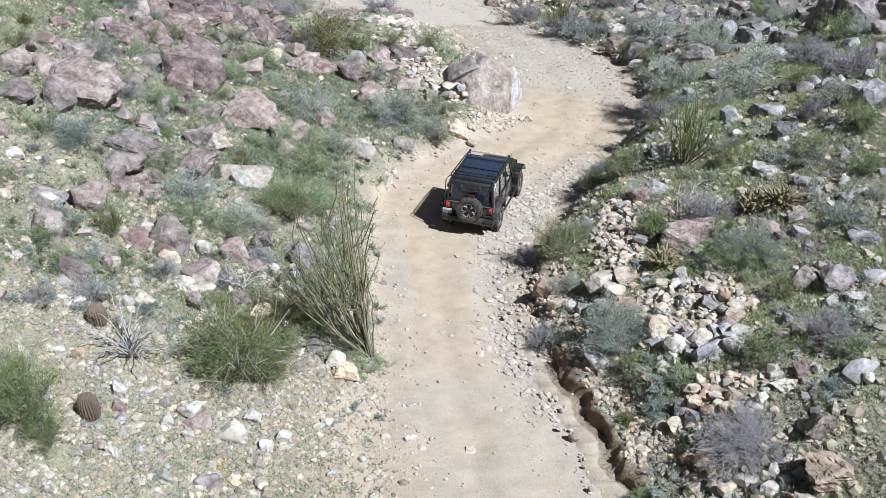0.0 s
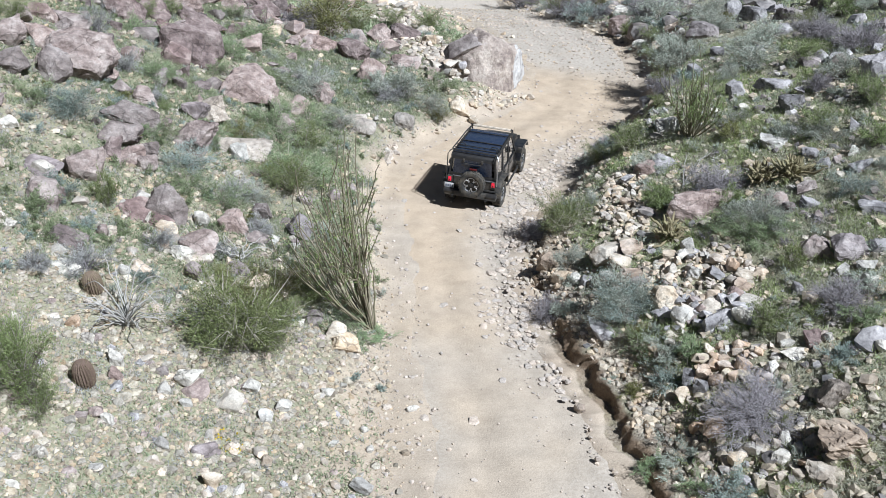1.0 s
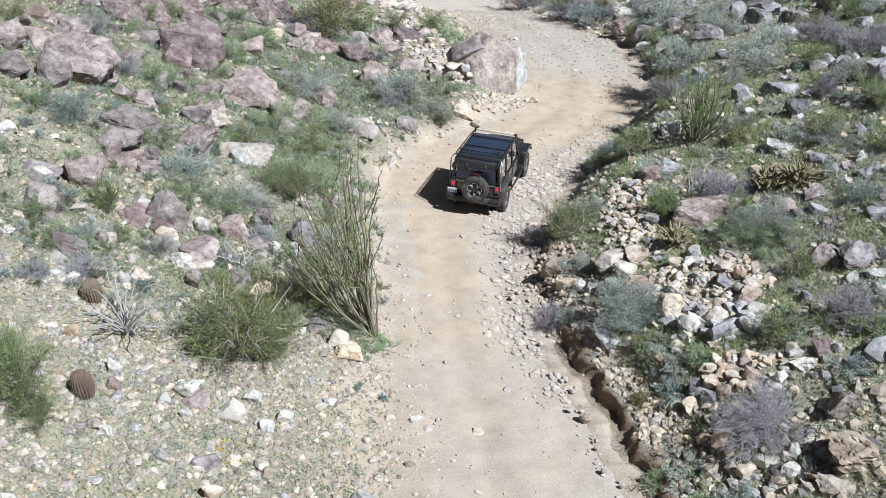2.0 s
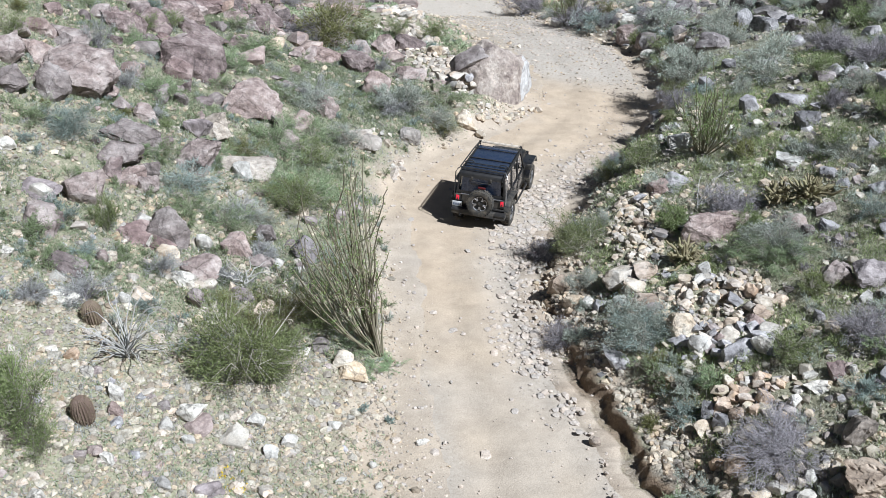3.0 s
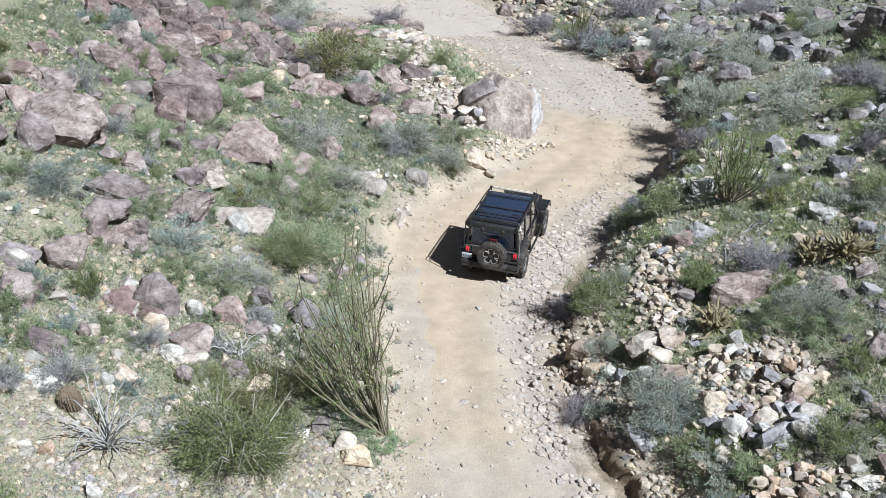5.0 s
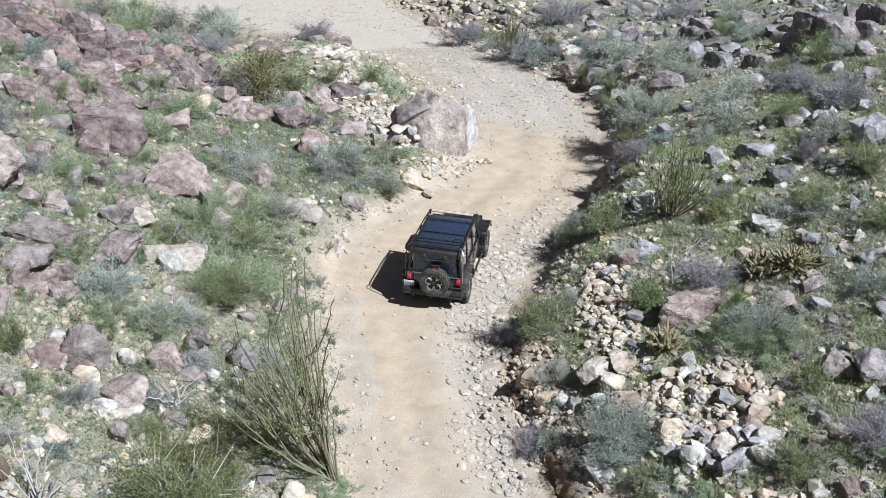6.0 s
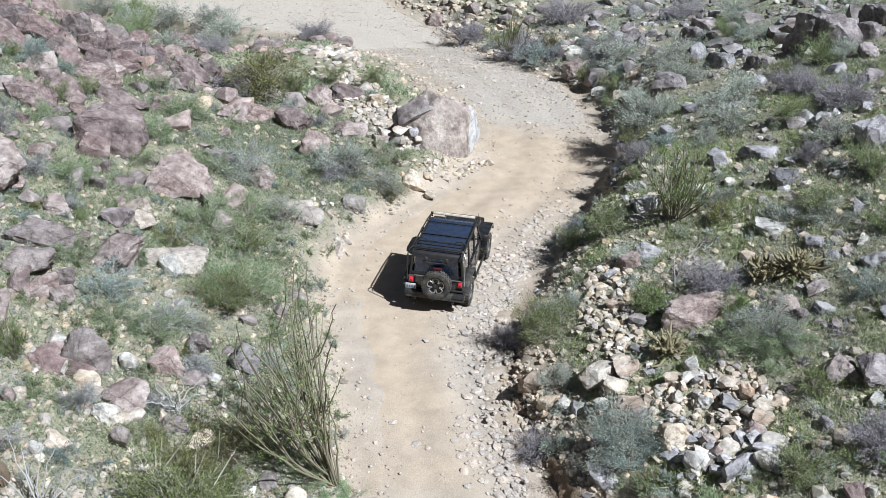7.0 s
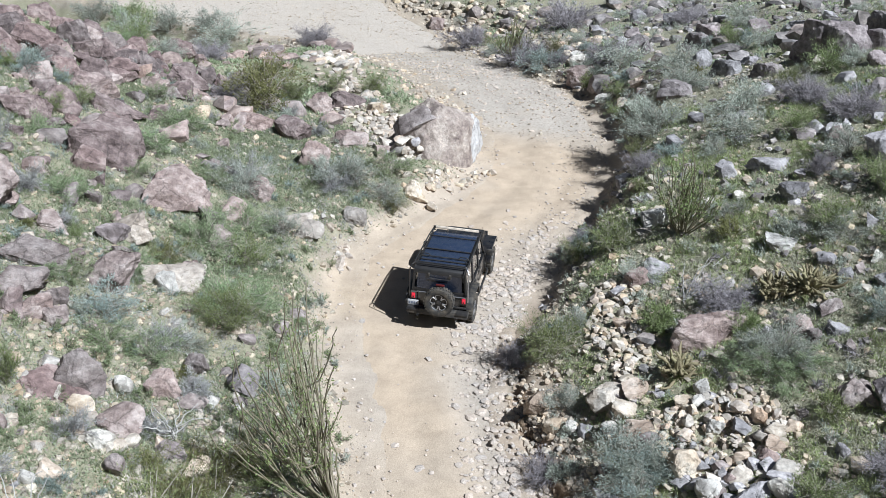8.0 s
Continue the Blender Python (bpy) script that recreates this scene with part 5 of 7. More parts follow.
def ocotillo(x, y, tall, wands, spread, seed, lean=(0, 0), thick=1.0, label="tall many-stemmed ocotillo with thin thorny wands"):
    rng = np.random.RandomState(seed)
    root = new("ocotillo")
    root.matrix_world = pose(x, y, float(surface(x, y)) - 0.05)
    s = np.linspace(0, 1, 9)
    for k in range(wands):
        a = rng.uniform(0, 2 * np.pi)
        t = spread * rng.random_sample() ** 0.7
        t = t * (0.45 if math.cos(a) > 0.2 and lean[0] < 0 else 1.0)
        ln = tall * rng.uniform(0.6, 1.05)
        d = np.array([math.sin(t) * math.cos(a) + lean[0], math.sin(t) * math.sin(a) + lean[1], math.cos(t)])
        p = d[None] * (s * ln)[:, None]
        p[:, :2] *= ((1 - (1 - s) ** 1.7) / np.maximum(s, 0.01) * 0.85)[:, None]
        bend = rng.normal(0, 0.07, 3) * tall
        p = p + bend[None] * (s ** 2)[:, None] + np.cumsum(rng.normal(0, 0.019 * tall, (9, 3)), 0) * s[:, None]
        p[:, :2] += rng.normal(0, 0.06, 2)[None] * (1 - s)[:, None]
        paths, radii = [p], [np.linspace(0.027, 0.012, 9) * thick]
        for _ in range(rng.randint(0, 3)):
            i = rng.randint(3, 6)
            q = p[i] + (p[8] - p[i]) * np.linspace(0, 1, 9)[:, None] * rng.uniform(0.6, 1.0) + rng.normal(0, 0.075, 3) * tall * np.sqrt(np.linspace(0, 1, 9))[:, None] + np.cumsum(rng.normal(0, 0.03, (9, 3)), 0) * np.linspace(0, 1, 9)[:, None]
            paths.append(q)
            radii.append(np.linspace(0.020, 0.010, 9) * thick)
        v, f = tubes(np.array(paths), np.array(radii), 5)
        w = new("wand", array_mesh("wand", v, f, WAND, True))
        w.parent = root
        allp = np.concatenate(paths)
        at = allp[rng.randint(0, len(allp), 150)] + rng.normal(0, 0.04, (150, 3))
        at = at[at[:, 2] > 0.25 * tall]
        if len(at):
            lv, lf = leaf_quads(rng, at, 0.06, 0.014)
            o = new("leaf_cover", array_mesh("leaf_cover", lv, lf, WAND_LEAF))
            o.parent = w
            tagged(o, kind="stuff")
    return tagged(root, label, "ocotillo", "ocotillos")


ocotillo(-2.45, 20.95, 4.5, 37, 0.50, 5, (-0.19, 0.08))
ocotillo(7.2, 30.1, 2.4, 30, 0.62, 8, (0.05, 0), 1.0, "green many-stemmed ocotillo on the slope")
ocotillo(5.2, 57.3, 2.8, 22, 0.7, 9, (0, 0), 1.5, "distant ocotillo beside the track")


def dead_clump(x, y, size, n, seed, rise, aim=None, label="bleached dead stems of a fallen desert plant"):
    rng = np.random.RandomState(seed)
    root = new("dead_plant")
    root.matrix_world = pose(x, y, float(surface(x, y)))
    s = np.linspace(0, 1, 8)
    for _ in range(n):
        a = rng.uniform(0, 2 * np.pi) if aim is None else radians(aim) + rng.normal(0, 0.35)
        ln = size * rng.uniform(0.5, 1.0)
        p = np.stack([math.cos(a) * s * ln, math.sin(a) * s * ln, 0.05 + rise * rng.uniform(0.3, 1.0) * np.sin(s * rng.uniform(1.2, 2.6)) * ln], 1) + np.cumsum(rng.normal(0, 0.035, (8, 3)), 0)
        v, f = tubes(p[None], np.linspace(0.019, 0.006, 8)[None], 6)
        o = new("dead_stem", array_mesh("dead_stem", v, f, DEADWOOD, True))
        o.parent = root
    return tagged(root, label, "dead plant", "dead plants")


dead_clump(-7.7, 18.15, 1.35, 34, 3, 1.1)
dead_clump(6.35, 26.6, 1.5, 9, 4, 0.45, 50, "bleached fallen branches on the slope")
dead_clump(7.4, 27.8, 2.2, 5, 6, 0.12, 5, "long bleached fallen branch on the slope")
dead_clump(-6.0, 22.3, 0.8, 14, 7, 0.8)


def barrel_cactus(x, y, wide, tall):
    """A ribbed barrel with rows of spines."""
    ribs, rings = 22, 16
    bm = bmesh.new()
    rows = []
    for j in range(rings + 1):
        t = j / rings
        r = wide / 2 * (1 - abs((t - 0.45) / 0.58) ** 2.6) ** 0.5
        rows.append([bm.verts.new((r * (1 + (0.10 if k % 2 else -0.06)) * math.cos(math.pi * k / ribs), r * (1 + (0.10 if k % 2 else -0.06)) * math.sin(math.pi * k / ribs), tall * t)) for k in range(2 * ribs)])
    for p, q in zip(rows, rows[1:]):
        for k in range(2 * ribs):
            bm.faces.new((p[k], p[(k + 1) % (2 * ribs)], q[(k + 1) % (2 * ribs)], q[k]))
    bm.faces.new(rows[-1])
    me = bpy.data.meshes.new("barrel_cactus")
    bm.to_mesh(me)
    bm.free()
    me.materials.append(SPINE)
    ob = new("barrel_cactus", me)
    ob.matrix_world = pose(x, y, float(surface(x, y)) - 0.05, 0, -4, 0)
    rng = np.random.RandomState(int(abs(x) * 100))
    k, t = rng.randint(0, ribs, 700), rng.uniform(0.1, 1, 700)
    r = wide / 2 * (1 - np.abs((t - 0.45) / 0.58) ** 2.6) ** 0.5 * 1.1
    a = np.pi * (2 * k + 1) / ribs
    v, f = leaf_quads(rng, np.stack([r * np.cos(a), r * np.sin(a), tall * t], 1), 0.07, 0.004)
    o = new("spine_cover", array_mesh("spine_cover", v, f, CHOLLA))
    o.parent = ob
    tagged(o, "dense straw-coloured spines", kind="stuff")
    return tagged(ob, "reddish-brown ribbed barrel cactus on stony soil", "cactus", "barrel cacti")


barrel_cactus(-8.62, 18.9, 0.42, 0.58)
barrel_cactus(-7.85, 15.85, 0.41, 0.66)


def cholla(x, y, size, seed):
    """A low clump of jointed, densely spined arms."""
    rng = np.random.RandomState(seed)
    root = new("cholla")
    root.matrix_world = pose(x, y, float(surface(x, y)))
    for _ in range(84):
        a, t = rng.uniform(0, 2 * np.pi), rng.uniform(0.1, 1.25)
        d = np.array([math.sin(t) * math.cos(a), math.sin(t) * math.sin(a), math.cos(t) * 0.8])
        p = d[None] * np.linspace(0.1, 1, 6)[:, None] * size * rng.uniform(0.15, 0.50) + np.cumsum(rng.normal(0, 0.05, (6, 3)), 0)
        v, f = tubes(p[None], (np.array([0.026, 0.040, 0.030, 0.042, 0.036, 0.015]))[None], 7)
        arm = new("arm", array_mesh("arm", v, f, CHOLLA, True))
        arm.parent = root
        c = p[rng.randint(0, 6, 50)] + rng.normal(0, 0.03, (50, 3))
        lv, lf = leaf_quads(rng, c, 0.06, 0.005)
        o = new("spine_cover", array_mesh("spine_cover", lv, lf, CHOLLA))
        o.parent = arm
        tagged(o, kind="stuff")
    return tagged(root, "straw-coloured spiny cholla cactus clump", "cactus", "chollas")


cholla(9.10, 25.55, 1.75, 1)
cholla(8.45, 25.9, 1.2, 2)
cholla(5.5, 23.6, 1.3, 3)

# the great boulder on the bend, varnished on its back and broken white on its track side
FRESH = rock_material("fresh_white_face", (0.36, 0.34, 0.33), (0.48, 0.465, 0.455), (0.58, 0.57, 0.565))
GREAT = rock_material("great_boulder_stone", (0.215, 0.168, 0.15), (0.365, 0.302, 0.262), (0.50, 0.43, 0.375), 0.1, 1.1, False, 0.09)
CUTS = ((1, -0.35, 0.25, 0.85), (0.15, -0.8, 0.7, 0.62), (-0.55, -0.1, 1, 0.56), (0.35, 0.25, 0.95, 0.68), (-1, -0.2, 0.3, 0.95), (0, 1, 0.2, 0.9), (0.75, -0.75, 0.35, 0.82), (-0.7, -0.7, 0.4, 0.85), (0.3, -0.5, 0.85, 0.64), (-0.25, -0.5, 0.85, 0.63), (-0.8, 0.1, 0.6, 0.80), (0.6, 0, 0.8, 0.72), (0.6, -0.5, 0.6, 0.74))
gv, gf = hewn(4250, 8, 0.05, CUTS, 0.07, 9)
gv = gv * np.array([3.9, 2.9, 2.55])
great_mesh = array_mesh("boulder", gv, gf, GREAT, True)
great_mesh.materials.append(FRESH)
great_mesh.materials.append(ROCK["p"])
for poly in great_mesh.polygons:
    if poly.normal.x > 0.5 and poly.center.x > 1.3 + 0.25 * noise.noise(poly.center * 1.5):
        poly.material_index = 1
    elif poly.normal.z > 0.8 and poly.center.x < 0.1 + 0.6 * noise.noise(poly.center * 1.3) and poly.center.y < 0.5:
        poly.material_index = 2
great = new("boulder", great_mesh)
great.matrix_world = pose(0.50, 40.45, float(surface(0.6, 40.8)) + 0.46, 0, 0, 4)
great_mesh.set_sharp_from_angle(angle=radians(28))
# a dark slab that has split from its back
cv, cf = hewn(4311, 5, 0.03, ((1, 0.1, 0.1, 0.62), (-1, 0, 0.25, 0.75), (0, -1, -0.25, 0.5), (0, 1, 0.2, 0.6), (0.1, -0.3, 1, 0.5), (-0.7, -0.5, 0.6, 0.62), (0.7, -0.3, 0.8, 0.6)), 0.1, 4)
slab = new("split_slab", array_mesh("split_slab", cv * np.array([1.65, 1.2, 0.45]), cf, ROCK["p"], True))
slab.parent = great
slab.matrix_local = pose(-0.92, 0.15, 0.74, 4, -20, 10)
tagged(slab, "dark varnished slab split from the boulder")
tagged(great, "great tan boulder with a white broken face beside the track", "boulder", "hillside boulders")

# ---- heaps of stones ----
def oval(cx, cy, rx, ry, turn):
    c, w = math.cos(radians(turn)), math.sin(radians(turn))
    return lambda x, y: 1 - ease(0.8, 1.1, np.hypot(((x - cx) * c + (y - cy) * w) / rx, ((y - cy) * c - (x - cx) * w) / ry) + 0.2 * lumps(x, y, 0.8, 44))


HEAPS = (oval(4.6, 26.3, 0.8, 2.8, -6), oval(5.75, 21.4, 1.8, 1.4, -10), oval(6.0, 17.9, 1.0, 0.7, 0), oval(-1.9, 43.3, 1.3, 3.2, 38), oval(-3.9, 51.0, 1.4, 6.0, 14))
clear = lambda x, y: 1 - np.clip(sum(h(x, y) for h in HEAPS), 0, 1)
heap(1, 50, 4.6, 26.3, 0.62, 2.7, -6, (0.13, 0.30), "tttwwwgo", "stone heap by the track", 0.1)
heap(2, 80, 5.75, 21.4, 1.6, 1.3, -10, (0.13, 0.30), "tttttwwwwogp", "stone heap by the track", 0.22)
heap(4, 52, 5.95, 19.9, 1.25, 0.75, -8, (0.22, 0.46), "wwgggp", "stone heap by the track", 0.12)
heap(3, 30, 6.0, 17.9, 0.95, 0.7, 0, (0.12, 0.26), "oottw", "stone heap by the track")
heap(5, 30, 6.6, 14.9, 1.3, 0.9, 0, (0.12, 0.32), "wwtg", "stone heap by the track")
heap(7, 15, 1.2, 38.6, 1.3, 0.45, 35, (0.14, 0.32), "wtt", "rubble under the great boulder")
for layer, (count, wide) in enumerate(((40, 1.0), (26, 0.75), (13, 0.45))):
    heap(20 + layer, count, -0.95 + 0.15 * layer, 39.75 + 0.1 * layer, 1.1 * wide, 0.95 * wide, 30, (0.26, 0.46), "wwwtg", "stones piled against the great boulder", 0.0, 0.30 * layer)
heap(8, 20, -3.2, 33.3, 0.5, 1.6, 20, (0.16, 0.36), "wtt", "rubble along the track")

scatter("heap_rubble", "cream rubble between the larger stones of a heap", "stones", 17, 1500, (3.5, 19.5, 8, 29.5), (0.10, 0.30), STONES_PALE, 2, lambda x, y: np.clip(HEAPS[0](x, y) + HEAPS[1](x, y), 0, 1), 0.8)
scatter("boulder_foot_rubble", "pale rubble round the foot of the great boulder", "stones", 19, 420, (-2, 37, 4, 41), (0.10, 0.42), STONES_PALE, 2, oval(0.9, 38.7, 1.9, 0.8, 28), 0.8)
scatter("pale_stone_heap", "heap of whitish angular stones beside the great boulder", "stones", 9, 700, (-5, 38, 1.5, 48), (0.2, 0.6), ROCK_JOINED["w"], 2, oval(-1.9, 43.3, 1.3, 3.2, 38), 0.8)
scatter("lower_stone_heap", "whitish angular stones tumbled against the great boulder", "stones", 23, 520, (-4, 37.5, 1.5, 44), (0.16, 0.5), ROCK_JOINED["w"], 2, oval(-1.35, 40.9, 0.95, 2.2, 22), 0.85)
scatter("far_pale_stone_heap", "heap of whitish angular stones below the slope", "stones", 10, 800, (-8, 44, 0, 60), (0.25, 0.8), ROCK_JOINED["w"], 2, oval(-3.9, 51.0, 1.4, 6.0, 14), 0.8)

# ---- small stones ----
left_of = lambda x, y: ease(0.0, 0.8, edge(LEFT_EDGE, y) - x) * (1 - 0.75 * ease(21, 17, y) * ease(2.4, 1.0, edge(LEFT_EDGE, y) - x))
right_of = lambda x, y: ease(0.1, 0.5, x - edge(RIGHT_EDGE, y))
inside = lambda x, y: 1 - ease(-0.5, 0.1, off_track(x, y))
across_track = lambda x, y: (x - edge(LEFT_EDGE, y)) / (edge(RIGHT_EDGE, y) - edge(LEFT_EDGE, y))
scatter("hillside_stones", "cream and white stones strewn over the slope", "stones", 1, 20000, (-15, 10, 0, 36), (0.05, 0.24), STONES_NEAR,
        0.5, lambda x, y: left_of(x, y) * np.clip(0.22 + 0.78 * ease(23, 16, y) + 0.5 * lumps(x, y, 2.0, 21), 0.04, 1), singles=(GROUND, "nnt", 10, 19))
scatter("near_gravel", "cream gravel covering the stony slope", "gravel", 11, 36000, (-12, 9, 0, 25), (0.035, 0.16), STONES_NEAR,
        0, lambda x, y: left_of(x, y) * np.clip(0.12 + 0.75 * ease(24, 17, y) + 0.45 * lumps(x, y, 1.4, 28), 0.05, 1), 0.65, 2.0, 0.1)
scatter("bedded_stones", "grey and cream flat stones bedded in the slope", "stones", 18, 4600, (-15, 9, -2.2, 34), (0.08, 0.30), STONES_NEAR,
        1, lambda x, y: ease(0.6, 1.6, edge(LEFT_EDGE, y) - x) * (1 - 0.55 * ease(20, 25, y)) * np.clip(0.55 + 0.7 * lumps(x, y, 1.7, 34), 0.1, 1), 0.6, singles=(GROUND, "nngnp", 10, 22))
scatter("slope_gravel", "cream gravel between the shrubs and boulders", "gravel", 14, 25000, (-16, 22, -1, 46), (0.05, 0.24), STONES_NEAR,
        0, lambda x, y: left_of(x, y) * np.clip(0.45 + 0.9 * lumps(x, y, 1.6, 29), 0.05, 1))
scatter("far_track_gravel", "pale gravel covering the far track", "gravel", 15, 34000, (-24, 42, 9, 84), (0.04, 0.15), STONES_PALE,
        0, lambda x, y: (1 - ease(0.3, 1.6, off_track(x, y))) * ease(43, 48.5, y + 0.5 * x) * np.clip(0.5 + 0.7 * lumps(x, y, 2.4, 30), 0.08, 1), 0.45)
scatter("far_hillside_stones", "cream and brown stones strewn over the far slope", "stones", 2, 6000, (-24, 36, 2, 76), (0.08, 0.36), STONES_PALE,
        1, lambda x, y: left_of(x, y) * np.clip(0.35 + 0.6 * lumps(x, y, 3.0, 22), 0.03, 1))
scatter("right_hillside_stones", "grey stones strewn among the shrubs", "stones", 3, 9000, (1, 10, 20, 46), (0.06, 0.34), STONES_GREY,
        0, lambda x, y: right_of(x, y) * np.clip(0.35 + 0.6 * lumps(x, y, 1.8, 23), 0.05, 1))
scatter("far_right_stones", "grey stones strewn over the far slope", "stones", 4, 6000, (1, 44, 30, 80), (0.10, 0.5), STONES_GREY,
        1, lambda x, y: right_of(x, y) * np.clip(0.4 + 0.6 * lumps(x, y, 2.6, 24), 0.05, 1))
scatter("right_pale_stones", "pale stones strewn among the shrubs", "stones", 7, 30000, (1, 10, 17, 44), (0.04, 0.24), STONES_PALE,
        0, lambda x, y: right_of(x, y) * np.clip(0.45 + 0.7 * lumps(x, y, 1.5, 26), 0.05, 1))
scatter("bend_rubble", "pale rubble beside the far bend of the track", "stones", 12, 3000, (-9, 42, 3, 74), (0.08, 0.4), STONES_PALE,
        1, lambda x, y: left_of(x, y) * (1 - ease(1.5, 3.5, off_track(x, y))))
scatter("track_stones", "flat grey stones bedded in the track", "stones", 8, 85000, (-3, 10, 8, 60), (0.03, 0.26), STONES_ROAD,
        1, lambda x, y: inside(x, y) * np.clip(0.01 + 0.95 * ease(0.48, 0.82, across_track(x, y) + 0.22 * lumps(x, y, 1.6, 27)) * ease(17.5, 22, y) * ease(37, 31, y) * (0.35 + 0.65 * ease(-0.2, 0.3, lumps(x, y, 1.1, 37))) + 0.08 * ease(44, 52, y), 0, 1), 0.28, 4.0, -0.03, (TRACK_BED, "rrr", 17, 31))
scatter("track_gravel", "loose gravel and small stones on the track", "gravel", 5, 14000, (-3, 8, 8, 60), (0.02, 0.12), STONES_ROAD,
        1, lambda x, y: inside(x, y) * np.clip(0.025 + (0.4 + 0.5 * ease(16, 20, y)) * ease(0.5, 0.85, across_track(x, y) + 0.15 * lumps(x, y, 2, 25)) + 0.8 * ease(0.2, 0.0, across_track(x, y) + 0.15 * lumps(x, y, 1.2, 38)) * ease(25, 20, y) + 0.5 * ease(44, 52, y), 0, 1), 0.4)
scatter("shoulder_rubble", "pale rubble along the edges of the track", "gravel", 6, 17000, (-6, 8, 9, 70), (0.025, 0.14), STONES_ROAD,
        1, lambda x, y: np.exp(-(np.maximum(0, np.abs(off_track(x, y) - 0.5) - 0.45) / 0.6) ** 2))

scatter("bank_lip_stones", "pale broken stones along the lip of the bank", "stones", 24, 26000, (1, 9, 6, 28), (0.04, 0.22), STONES_PALE,
        1, lambda x, y: ease(0.05 - 0.5 * ease(20, 22.5, y), 0.25 - 0.5 * ease(20, 22.5, y), x - bank_line(y)) * ease(1.5, 0.6, x - bank_line(y)) * np.clip(0.5 + 0.8 * lumps(x, y, 1.0, 39), 0.05, 1), 0.75, 2.0, 0.35)
scatter("gully_rubble", "brown crumbled clods and stones in the gully", "stones", 25, 5200, (1, 9, 6, 28), (0.03, 0.16), STONES_ROAD,
        1, lambda x, y: ease(-1.2, -0.6, x - bank_line(y)) * ease(0.0, -0.25, x - bank_line(y)) * np.clip(0.4 + 0.8 * lumps(x, y, 0.8, 40), 0.03, 1), 0.7, 2.0, 0.9)

scatter("near_right_stones", "pale and grey broken stones among the shrubs", "stones", 26, 3600, (3.8, 10, 13, 19.5), (0.05, 0.34), STONES_NEAR,
        1, lambda x, y: right_of(x, y) * ease(0.3, 0.8, off_track(x, y)) * np.clip(0.45 + 0.9 * lumps(x, y, 1.3, 41), 0.05, 1), 0.7, 2.4)
scatter("near_shoulder_gravel", "tan gravel on the sandy shoulder of the track", "gravel", 20, 15000, (-5, 9, 0.5, 24), (0.02, 0.085), STONES_PALE,
        0, lambda x, y: np.exp(-((edge(LEFT_EDGE, y) - x - 0.55) / 0.65) ** 2) * np.clip(0.6 + 0.7 * lumps(x, y, 0.9, 35), 0.1, 1))

scatter("right_bedded_stones", "pale flat stones bedded among grass and shrubs", "stones", 22, 2600, (3.5, 10, 15, 34), (0.10, 0.46), STONES_PALE,
        1, lambda x, y: right_of(x, y) * ease(0.3, 1.2, off_track(x, y)) * np.clip(0.35 + 0.8 * lumps(x, y, 1.6, 36), 0.03, 1), 0.6)

# ---- low green growth ----
herb_where = lambda x, y: clear(x, y) * ease(0.4, 1.6, off_track(x, y)) * np.clip(0.42 - 0.20 * ease(2, 4, x) + 1.0 * lumps(x, y, 2.6, 31) + 0.25 * lumps(x, y, 0.7, 32) + 0.15 * ease(22, 26, y) * (x < 0) - 0.22 * ease(21, 15, y) * (x < 0) - 0.6 * ease(42, 46, y) * (1 - ease(2.0, 3.5, off_track(x, y))) * (x < 4), 0, 1)
ground_cover("low_herbs", "low green annual herbs between the stones", 41, 82000, (-16, 10, 17, 48), 9, 0.09, 0.085, 0.015, HERBS, herb_where)
ground_cover("herb_tufts", "tufts of green annual herbs between the boulders", 44, 9000, (-16, 19, -2, 46), 30, 0.15, 0.12, 0.012, HERBS, lambda x, y: herb_where(x, y) * (x < edge(LEFT_EDGE, y) - 1.2))
ground_cover("pale_tufts", "tufts of silvery dry herbs between the stones", 45, 8000, (-16, 10, -2, 46), 26, 0.11, 0.10, 0.010, LEAF["pale"], lambda x, y: (x < edge(LEFT_EDGE, y) - 0.9) * clear(x, y) * np.clip(0.3 + 0.9 * lumps(x, y, 1.9, 46), 0, 1))
ground_cover("dry_tufts", "pale yellow-green dry grass between the shrubs", 47, 24000, (3, 12, 17, 44), 16, 0.13, 0.12, 0.010, STRAW, lambda x, y: clear(x, y) * right_of(x, y) * ease(0.3, 1.0, off_track(x, y)) * np.clip(0.4 + 0.9 * lumps(x, y, 2.0, 48), 0, 1))
ground_cover("far_herbs", "low green annual herbs on the far slopes", 42, 22000, (-24, 44, 26, 78), 7, 0.14, 0.17, 0.04, HERBS, herb_where)
ground_cover("grass", "patches of bright spring grass", 43, 26000, (3, 12, 17, 42), 14, 0.10, 0.16, 0.009, GRASS,
             lambda x, y: clear(x, y) * right_of(x, y) * ease(0.8, 2.0, off_track(x, y)) * np.clip(0.2 + 1.2 * lumps(x, y, 2.2, 33), 0, 1))


PETALS = leaf_material("yellow_petals", (0.62, 0.50, 0.02), (0.80, 0.68, 0.05), 0.2)
for fx, fy, wide in ((-10.6, 39.6, 0.45), (-5.05, 15.4, 0.30), (-4.75, 15.1, 0.16)):
    ground_cover("flowers", "small clump of bright yellow desert flowers", int(-fx * 10), 9, (fx - wide, fy - wide * 0.6, fx + wide, fy + wide * 0.6), 5, 0.03, 0.07, 0.022, PETALS, lambda x, y: 0 * x + 1)


